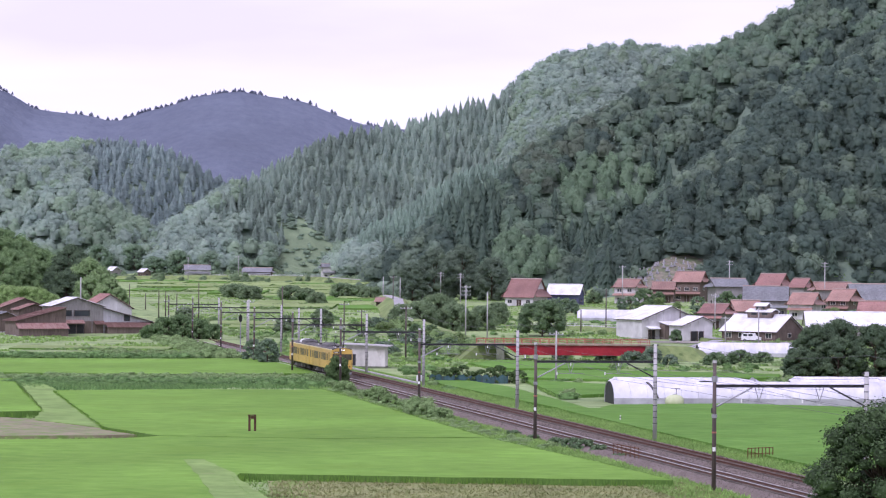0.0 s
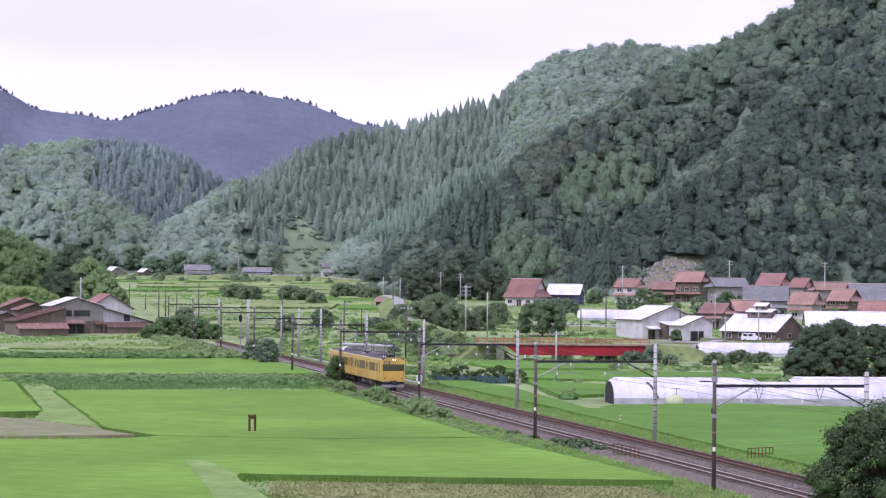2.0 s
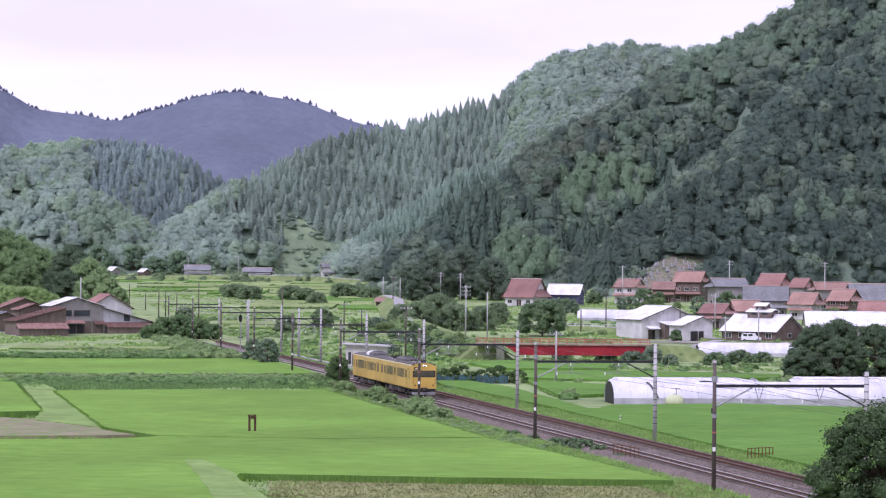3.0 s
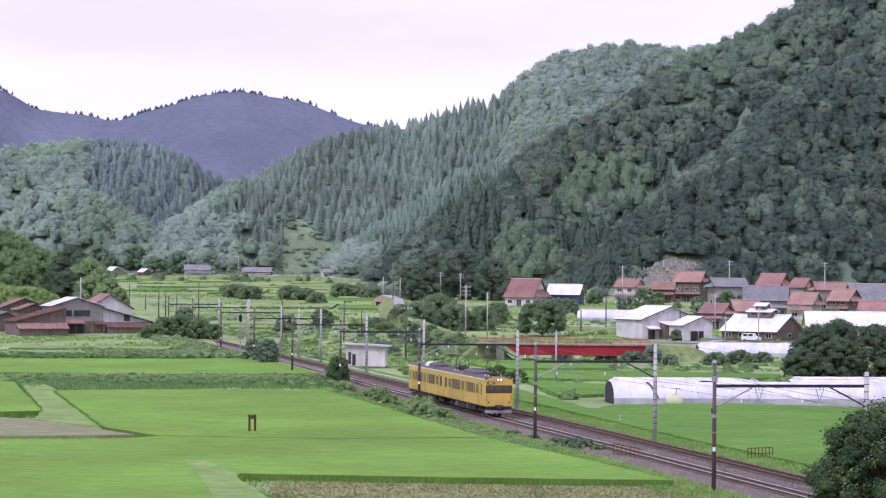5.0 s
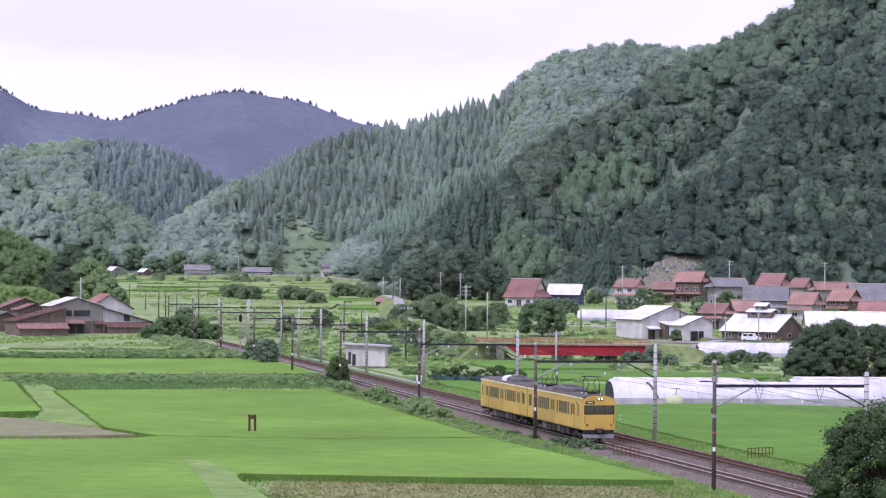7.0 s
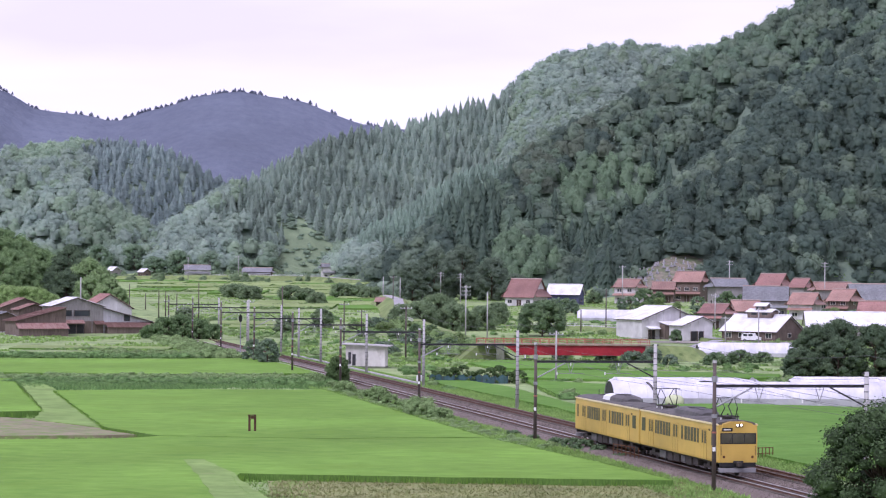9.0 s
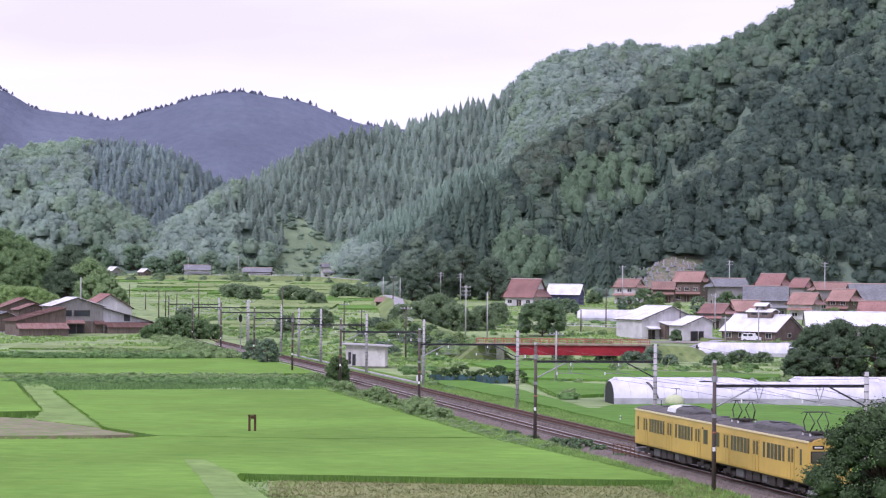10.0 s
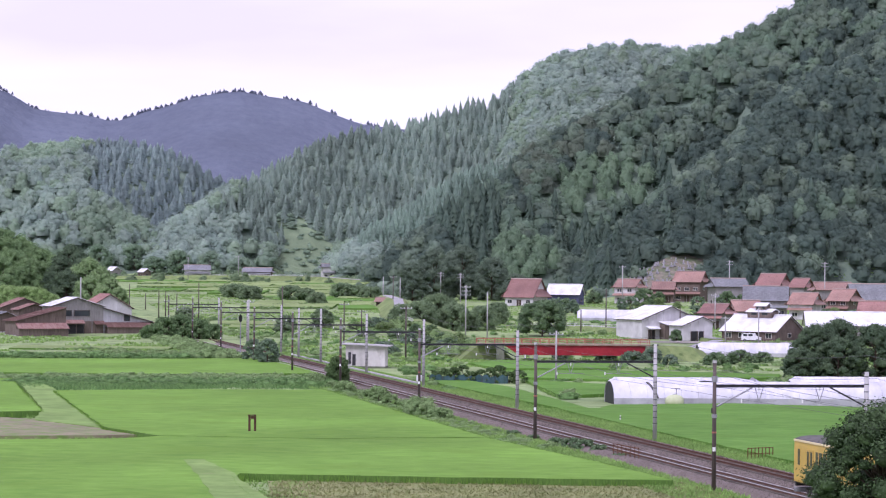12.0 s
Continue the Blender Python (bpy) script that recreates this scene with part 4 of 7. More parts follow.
# ---- the train ----
def railcar(front, label):
    """One railcar, forward along +x, its middle at the origin on rail level."""
    car = thing("railcar", label, "train", group="two-car train")
    L, W = 9.8, 1.4
    z0, z1 = 1.0, 3.52

    def ring(x, pts):
        return [(x, y, z) for y, z in pts]
    side = [(-W + 0.03, z0), (-W, z0 + 0.12), (-W, 2.9), (-W + 0.03, z1), (W - 0.03, z1), (W, 2.9), (W, z0 + 0.12), (W - 0.03, z0)]
    body = part("body", Mesh().loft([ring(x, [(y * (0.985 if abs(x) == L else 1), z) for y, z in side]) for x in (-L, -L + 0.08, L - 0.08, L)]), YELLOW, car, "yellow painted steel body")
    arc = [(-W + 0.02, z1 + 0.005)] + [((W - 0.06) * -math.cos(a), z1 + 0.06 + 0.24 * math.sin(a)) for a in np.linspace(0.1, math.pi - 0.1, 11)] + [(W - 0.02, z1 + 0.005)]
    part("roof", Mesh().loft([ring(x, arc[::-1]) for x in (-L + 0.02, L - (0.25 if front else 0.02))]), ROOFGREY, car, "dull grey roof", smooth=False)
    for s in (-1, 1):
        part("cornice", Mesh().box((0, s * (W - 0.02), z1 + 0.02), (2 * L - 0.05, 0.1, 0.11)), YELLOW_PALE, car, "pale worn gutter strip")
    # windows and doors along each side, metres from the front end
    for s in (-1, 1):
        y = s * (W + 0.004)
        for d in (3.2, 10.2, 16.6):
            door = part("door", Mesh().box((L - d, y, 2.02), (1.3, 0.03, 1.94)).box((L - d, y + s * 0.012, 3.08), (1.5, 0.05, 0.04)), YELLOW, car)
            part("door_seam", Mesh().box((L - d, y + s * 0.017, 2.02), (0.025, 0.012, 1.92)).box((L - d - 0.655, y + s * 0.01, 2.02), (0.02, 0.02, 1.94)).box((L - d + 0.655, y + s * 0.01, 2.02), (0.02, 0.02, 1.94)), DOOR_SEAM, door, "grimy door joints")
            for k in (-0.31, 0.31):
                part("door_window", Mesh().box((L - d + k, y + s * 0.017, 2.55), (0.34, 0.02, 0.86)), GLASS, door, "glass coloured for the lit interior behind it", bevel=0.05)
        wins = [(4.62, 0.42), (5.35, 0.6), (6.1, 0.6), (6.85, 0.6), (7.6, 0.6), (8.5, 0.42), (11.75, 0.42), (12.4, 0.6), (13.15, 0.6), (13.9, 0.6), (14.65, 0.6), (15.3, 0.42)] + ([(18.6, 1.0), (1.3, 0.35)] if front else [(18.6, 0.4), (1.3, 1.0)])
        for d, w in wins:
            win = part("window_frame", Mesh().box((L - d, y, 2.55), (w + 0.08, 0.02, 1.08)), YELLOW, car, bevel=0.04)
            part("window_pane", Mesh().box((L - d, y + s * 0.01, 2.55), (w, 0.02, 0.98)), GLASS, win, "glass coloured for the lit interior behind it", bevel=0.05)
        part("vent", Mesh().box((L - 2.0, y, 3.1), (0.3, 0.02, 0.12)), UNDER, car)
    # ends
    for e in (-1, 1):
        x = e * L
        if (e > 0) == front:
            part("front_panel", Mesh().loft([[(x + e * k, y, z) for y, z in ((-W + 0.06 + q, z0), (W - 0.06 - q, z0), (W - 0.06 - q, 3.1), (1.0, 3.62), (0.5, 3.76), (-0.5, 3.76), (-1.0, 3.62), (-W + 0.06 + q, 3.1))] for k, q in ((-0.24, -0.05), (0.05, 0.0), (0.1, 0.05))]), YELLOW, car, "yellow cab front")
            wf = part("windscreen_surround", Mesh().box((x + e * 0.1, 0, 2.62), (0.03, 2.52, 0.74)), BLACK, car, "black window surround", bevel=0.05)
            for k, w in ((-0.82, 0.74), (0, 0.78), (0.82, 0.74)):
                part("windscreen", Mesh().box((x + e * 0.115, k, 2.62), (0.02, w, 0.62)), GLASS, wf, bevel=0.04)
            part("wiper", Mesh().tube((x + 0.14, -0.7, 2.25), (x + 0.14, -0.45, 2.75), 0.012, n=6), BLACK, wf)
            sign = part("destination_sign", Mesh().box((x + e * 0.11, -0.78, 3.22), (0.04, 0.75, 0.24)), BLACK, car, "dark roller sign", bevel=0.03)
            part("sign_text", Mesh().box((x + e * 0.132, -0.78, 3.22), (0.006, 0.5, 0.09)), CREAM, sign)
            hood = part("headlight_housing", Mesh().box((x + e * 0.1, 0.06, 3.52), (0.12, 0.58, 0.27)), YELLOW, car, bevel=0.05)
            part("headlight_bezel", Mesh().box((x + e * 0.155, 0.06, 3.52), (0.02, 0.5, 0.19)), BLACK, hood, bevel=0.02)
            for k in (-0.07, 0.19):
                part("headlight", Mesh().tube((x + 0.15, k, 3.52), (x + 0.18, k, 3.52), 0.072, n=14), HEADLIGHT, hood, "lit round headlight")
            for k in (-1.0, 1.0):
                part("tail_lamp", Mesh().tube((x + 0.1, k, 1.38), (x + 0.125, k, 1.38), 0.09, n=12), RUST, car, "unlit red-brown tail lamp")
            part("handrail", Mesh().tube((x + 0.13, -1.2, 1.5), (x + 0.13, -1.2, 2.1), 0.015, n=6).tube((x + 0.13, 1.2, 1.5), (x + 0.13, 1.2, 2.1), 0.015, n=6), BLACK, car)
            part("buffer_beam", Mesh().box((x - 0.05, 0, 0.85), (0.25, 2.5, 0.28)), BLACK, car)
            part("coupler", Mesh().box((x + 0.2, 0, 0.88), (0.6, 0.34, 0.3)).box((x + 0.12, 0, 1.02), (0.25, 0.7, 0.2)), UNDER, car, bevel=0.04)
            part("skirt", Mesh().loft([[(x + k, y, z) for y, z in ((-1.25, 0.32), (1.25, 0.32), (1.3, 0.62), (-1.3, 0.62))] for k in (-0.35, 0.08)]), SKIRT, car, "grey snow-plough skirt", bevel=0.03)
        else:
            part("gangway", Mesh().box((x + e * 0.12, 0, 2.15), (0.3, 1.0, 2.1)), UNDER, car, "dark gangway bellows")
            part("end_coupler", Mesh().box((x + e * 0.1, 0, 0.85), (0.4, 0.4, 0.3)), UNDER, car)
            for k in (-1.15, 1.15):
                part("drain_pipe", Mesh().tube((x + e * 0.03, k, 1.1), (x + e * 0.03, k, 3.5), 0.03, n=6), UNDER, car)
    # roof gear
    ac = part("cooler", Mesh().loft([[(x, y * q, 3.74 + (z - 3.74) * q) for y, z in [(-1.0 * math.cos(a), 3.74 + 0.5 * math.sin(a) ** 0.6 if 0 < a < 3.14 else 3.74) for a in np.linspace(0, math.pi, 9)][::-1]] for x, q in ((-3.3, 0.55), (-2.7, 0.9), (-1.6, 1.0), (1.6, 1.0), (2.7, 0.9), (3.3, 0.55))]), ACGREY, car, "domed dark roof cooler", smooth=False)
    if not front:
        part("cooler_cover", Mesh().loft([[(x, y * q, 3.74 + (z - 3.74) * q) for y, z in [(-1.015 * math.cos(a), 3.74 + 0.515 * math.sin(a) ** 0.6 if 0 < a < 3.14 else 3.74) for a in np.linspace(0, math.pi, 9)][::-1]] for x, q in ((-3.33, 0.57), (-2.7, 0.92), (-1.6, 1.01), (-0.3, 1.01))]), ACWHITE, ac, "white end of the cooler casing")
    part("cooler_grille", Mesh().box((0.2, 0, 4.245), (1.4, 1.0, 0.03)).box((2.0, 0, 4.22), (0.6, 0.8, 0.03)), BLACK, ac)
    for x in (-7.6, 7.2):
        part("roof_vent", Mesh().box((x, 0.4, 3.83), (0.5, 0.5, 0.16)), ACGREY, car, bevel=0.03)
    part("antenna", Mesh().tube((L - 1.0 if front else -L + 1.2, 0.3, 3.7), (L - 1.0 if front else -L + 1.2, 0.3, 4.25), 0.03, n=6), BLACK, car)
    if front:
        for x in (L - 2.6, -L + 2.4):
            pan = part("pantograph", Mesh().box((x, 0.6, 3.98), (1.7, 0.08, 0.08)).box((x, -0.6, 3.98), (1.7, 0.08, 0.08)).box((x - 0.7, 0, 3.98), (0.08, 1.3, 0.08)).box((x + 0.7, 0, 3.98), (0.08, 1.3, 0.08)), UNDER, car, "dark diamond pantograph")
            for q in (-0.7, 0.7):
                for y in (-0.6, 0.6):
                    part("insulator", Mesh().tube((x + q, y, 3.7), (x + q, y, 3.95), 0.06, n=8), PORCELAIN, pan)
                    part("lower_arm", Mesh().tube((x + q * 0.55, y * 0.9, 4.0), (x + q * 1.5, y * 0.75, 4.62), 0.04, n=6), STEEL_DARK, pan)
                    part("upper_arm", Mesh().tube((x + q * 1.5, y * 0.75, 4.62), (x + q * 0.25, y * 0.85, 5.2), 0.032, n=6), STEEL_DARK, pan)
            part("pantograph_base", Mesh().box((x, 0, 3.92), (1.1, 0.5, 0.2)).tube((x - 0.9, 0.25, 4.0), (x + 0.9, 0.25, 4.0), 0.05, n=6).tube((x - 0.9, -0.25, 4.0), (x + 0.9, -0.25, 4.0), 0.05, n=6), UNDER, pan)
            part("arrester", Mesh().tube((x - 1.3, 0.5, 3.7), (x - 1.3, 0.5, 4.1), 0.09, 0.06, 8), UNDER, pan)
            part("collector_head", Mesh().box((x - 0.16, 0, 5.24), (0.06, 1.5, 0.05)).box((x + 0.16, 0, 5.24), (0.06, 1.5, 0.05)).tube((x - 0.16, -0.75, 5.24), (x - 0.16, -0.92, 5.12), 0.02, n=6).tube((x + 0.16, 0.75, 5.24), (x + 0.16, 0.92, 5.12), 0.02, n=6), STEEL_DARK, pan)
    # under the floor
    part("sole_bar", Mesh().box((0, 0, 0.95), (2 * L - 0.4, 2.5, 0.14)), UNDER, car)
    for x, w, h, m in ((-4.4, 1.6, 0.55, ACGREY), (-2.5, 1.2, 0.62, UNDER), (-0.9, 1.4, 0.55, UNDER), (0.8, 1.0, 0.5, ACGREY), (2.2, 1.3, 0.6, UNDER), (3.9, 1.1, 0.5, UNDER)):
        for s in (-0.72, 0.72):
            part("equipment_box", Mesh().box((x + (0.2 if s > 0 else 0), s, 0.9 - h / 2), (w, 0.95, h)), m, car, bevel=0.03)
    for b in (-6.9, 6.9):
        bog = part("bogie", Mesh().box((b, -1.0, 0.52), (3.0, 0.16, 0.24)).box((b, 1.0, 0.52), (3.0, 0.16, 0.24)).box((b, 0, 0.6), (0.6, 2.1, 0.3)).box((b, -1.02, 0.72), (0.7, 0.3, 0.3)).box((b, 1.02, 0.72), (0.7, 0.3, 0.3)), UNDER, car, "grimy steel bogie", bevel=0.03)
        for a in (-1.05, 1.05):
            for s in (-1, 1):
                part("axle_box", Mesh().box((b + a, s * 1.02, 0.45), (0.34, 0.2, 0.34)), UNDER, bog, bevel=0.05)
            w = new("wheelset", WHEELS)
            w.parent = bog
            w.location = (b + a, 0, 0.43)
            WHEELSETS.append(w)
    return car


def wheel_mesh():
    m = Mesh().tube((0, -0.95, 0), (0, 0.95, 0), 0.08, n=10)
    for s in (-0.535, 0.535):
        m.tube((0, s - 0.06, 0), (0, s + 0.06, 0), 0.43, n=20).tube((0, s - 0.075 * np.sign(s) - 0.012, 0), (0, s - 0.075 * np.sign(s) + 0.012, 0), 0.457, n=20)
    return m.data("wheelset", UNDER)


WHEELS = wheel_mesh()
WHEELSETS = []
LEAD = railcar(True, "yellow electric railcar with lit headlights and two pantographs")
TRAIL = railcar(False, "yellow electric railcar coupled behind, white-topped roof cooler")
# seconds and how far up the valley the train's face stands
RUN = ((0, 346.6), (2.5, 300.0), (5.5, 244.1), (7.0, 216.2), (9.5, 170.6), (12.0, 125.3))


# ---- buildings ----
def house(label, x, y, w, d, eave, ridge, rz, axis, roof_mat, wall_mat, storeys, lanterns=False, lean=None, skirt=False):
    """A house on its ground: walls, roof planes, ridge cap, windows, door. axis: the way the ridge runs; f is a flat roof. eave, ridge: heights over the railway."""
    g = min(gz(x + a, y + b) for a in (-w / 2, w / 2) for b in (-d / 2, d / 2)) - 0.15
    if eave < g + 2.3:
        ridge += g + 2.3 - eave
        eave = g + 2.3
    if eave > g + 7.0:
        ridge -= eave - g - 3.2
        eave = g + 3.2
    e, r = eave - g, ridge - g
    name = "barn" if "barn" in label or "shed" in label or "lean-to" in label else "hut" if "hut" in label else "house"
    h = thing(name, label, name, pose(x, y, g, 0, 0, rz), "valley buildings")
    o, th = 0.55, 0.16
    m = Mesh()
    if axis == "x":
        top = [(-w / 2, 0, r - th), (w / 2, 0, r - th)]
        m.add([(-w / 2, -d / 2, 0), (w / 2, -d / 2, 0), (w / 2, d / 2, 0), (-w / 2, d / 2, 0), (-w / 2, -d / 2, e), (w / 2, -d / 2, e), (w / 2, d / 2, e), (-w / 2, d / 2, e)] + top,
              [(0, 1, 5, 4), (2, 3, 7, 6), (1, 2, 6, 9, 5), (3, 0, 4, 8, 7), (0, 3, 2, 1)])
    elif axis == "y":
        top = [(0, -d / 2, r - th), (0, d / 2, r - th)]
        m.add([(-w / 2, -d / 2, 0), (w / 2, -d / 2, 0), (w / 2, d / 2, 0), (-w / 2, d / 2, 0), (-w / 2, -d / 2, e), (w / 2, -d / 2, e), (w / 2, d / 2, e), (-w / 2, d / 2, e)] + top,
              [(0, 1, 5, 8, 4), (2, 3, 7, 9, 6), (1, 2, 6, 5), (3, 0, 4, 7), (0, 3, 2, 1)])
    else:
        m.box((0, 0, e / 2), (w, d, e))
    wall = part("wall", m, wall_mat, h)
    part("foundation", Mesh().box((0, 0, 0.12), (w + 0.1, d + 0.1, 0.5)), CONCRETE, h)
    if axis == "f":
        part("roof", Mesh().box((0.1, 0, e + 0.12), (w + 1.0, d + 0.8, 0.26)), roof_mat, h, bevel=0.03)
    else:
        half = d / 2 if axis == "x" else w / 2
        length = (w if axis == "x" else d) + 2 * o
        rise = r - e
        for s in (-1, 1):
            low = (half + o, e - rise * o / half)
            q = [(0.0, r), (s * low[0], low[1]), (s * low[0], low[1] - th), (0.0, r - th)]

            def at(t, p):
                return (t, p[0], p[1]) if axis == "x" else (p[0], t, p[1])
            pl = Mesh().loft([[at(t, p) for p in (q if (s > 0) == (axis == "x") else q[::-1])] for t in (-length / 2, length / 2)])
            plane = part("roof_plane", pl, roof_mat, h)
            rb = Mesh()
            n = max(3, int(length / 0.55))
            for k in range(n + 1):
                t = -length / 2 + 0.06 + (length - 0.12) * k / n
                a, b = at(t, (0, r + 0.01)), at(t, (s * low[0], low[1] + 0.01))
                rb.tube(a, b, 0.055, n=4)
            tagged(part("roof_ribs", rb, roof_mat, plane), kind="stuff")
            fb = Mesh()
            fb.tube(at(-length / 2, (s * low[0], low[1] - 0.1)), at(length / 2, (s * low[0], low[1] - 0.1)), 0.07, n=6)
            part("gutter", fb, TIMBER, h)
        if axis == "x" and name == "house" and roof_mat is not ROOF_WHITE:
            zt = e + 0.42 * rise
            for s in (-1, 1):
                p = [(s * (w / 2 - 0.1), -d * 0.32, zt), (s * (w / 2 - 0.1), d * 0.32, zt), (s * (w / 2 + 1.25), d / 2 + o, e - 0.35), (s * (w / 2 + 1.25), -d / 2 - o, e - 0.35)]
                q = [(x, y, z - 0.14) for x, y, z in p]
                part("gable_eave", Mesh().add(p + q, [(0, 1, 2, 3) if s < 0 else (3, 2, 1, 0), (4, 7, 6, 5) if s < 0 else (5, 6, 7, 4), (2, 1, 5, 6), (3, 2, 6, 7), (0, 3, 7, 4), (1, 0, 4, 5)]), roof_mat, h)
        a, b = ((-length / 2, 0, r + 0.05), (length / 2, 0, r + 0.05)) if axis == "x" else ((0, -length / 2, r + 0.05), (0, length / 2, r + 0.05))
        part("ridge_cap", Mesh().tube(a, b, 0.17, n=6), roof_mat if roof_mat is ROOF_WHITE else RIDGE_TILE, h, "paler ridge tiles")
        for t in (-length / 2 + 0.03, length / 2 - 0.03):
            bb = Mesh()
            for s in (-1, 1):
                p0, p1 = (0, r - 0.14), (s * (half + o), e - rise * o / half - 0.14)
                if axis == "x":
                    bb.tube((t, p0[0], p0[1]), (t, p1[0], p1[1]), 0.09, n=4)
                else:
                    bb.tube((p0[0], t, p0[1]), (p1[0], t, p1[1]), 0.09, n=4)
            part("bargeboard", bb, TIMBER, h)
    # openings on the sides that look down the valley
    for fl in range(storeys):
        zc = min(1.55 + 2.7 * fl, e - 0.75)
        n = max(1, int(w / 2.6))
        for k in range(n):
            c = -w / 2 + w * (k + 0.5) / n
            if fl == 0 and k == n // 2:
                dr = part("door", Mesh().box((c, -d / 2 - 0.02, 1.1), (1.5, 0.08, 2.0)), TIMBER if wall_mat is not TIMBER else WALL_GREY, h, bevel=0.02)
                part("door_rail", Mesh().box((c, -d / 2 - 0.07, 1.1), (0.06, 0.03, 2.0)), CREAM, dr)
                continue
            fr = part("window_frame", Mesh().box((c, -d / 2 - 0.01, zc), (1.5, 0.1, 1.1)), CREAM if name == "house" else TIMBER, h)
            for q in (-0.35, 0.35):
                part("window_pane", Mesh().box((c + q, -d / 2 - 0.05, zc), (0.62, 0.05, 0.94)), PANE, fr)
        for s in (-1, 1):
            fr = part("window_frame", Mesh().box((s * (w / 2 + 0.01), 0, zc), (0.1, 1.4, 1.0)), CREAM if name == "house" else TIMBER, h)
            part("window_pane", Mesh().box((s * (w / 2 + 0.05), 0, zc), (0.05, 1.2, 0.84)), PANE, fr)
    HOUSE_SPOTS.append((x, y, max(w, d) / 2))
    if name == "house" and roof_mat is not ROOF_WHITE and e > 3.5:
        zs = min(2.9, e - 0.9)
        part("skirt_roof", Mesh().loft([[(-w / 2 - 0.3 if a < 0 else w / 2 + 0.3, yy, zz) for yy, zz in ((-d / 2 + 0.02, zs + 0.45), (-d / 2 + 0.02, zs + 0.3), (-d / 2 - 1.3, zs - 0.25), (-d / 2 - 1.3, zs - 0.1))] for a in (-1, 1)]), roof_mat, h)
    if lean:
        lw, ld, lz, lm, lx = lean
        part("lean_to_wall", Mesh().box((lx, -d / 2 - ld / 2 + 0.1, (lz - 0.2) / 2), (lw - 0.5, ld - 0.3, lz - 0.2)), wall_mat, h)
        pl = part("lean_to_roof", Mesh().loft([[(lx + a * lw / 2, yy, zz) for yy, zz in ((-d / 2, lz + 0.9), (-d / 2, lz + 0.78), (-d / 2 - ld, lz - 0.12), (-d / 2 - ld, lz))] for a in (-1, 1)]), lm, h, "streaked rusty sheet roof")
        rb = Mesh()
        for k in range(int(lw / 0.4)):
            rb.tube((lx - lw / 2 + 0.2 + k * 0.4, -d / 2, lz + 0.91), (lx - lw / 2 + 0.2 + k * 0.4, -d / 2 - ld, lz + 0.01), 0.05, n=4)
        tagged(part("roof_ribs", rb, lm, pl), kind="stuff")
    if lanterns:
        for lw, ld, z in ((6.4, 3.6, r + 0.1), (3.2, 2.4, r + 1.35)):
            ln = part("lantern", Mesh().box((0, 0, z), (lw - 0.7, ld - 0.7, 1.3)), WALL_BROWN, h, "raised boarded lantern on the ridge")
            for s in (-1, 1):
                part("lantern_roof", Mesh().loft([[(a * lw / 2, yy, zz) for yy, zz in ([(0, z + 1.25), (s * ld / 2, z + 0.6), (s * ld / 2, z + 0.48), (0, z + 1.1)] if s > 0 else [(0, z + 1.1), (s * ld / 2, z + 0.48), (s * ld / 2, z + 0.6), (0, z + 1.25)])] for a in (-1, 1)]), roof_mat, ln)
            for q in (-0.8, 0.8):
                part("lantern_window", Mesh().box((q * lw / 4, -ld / 2 + 0.33, z + 0.15), (lw / 5, 0.06, 0.5)), PANE, ln)
    return h


HOUSE_SPOTS = []


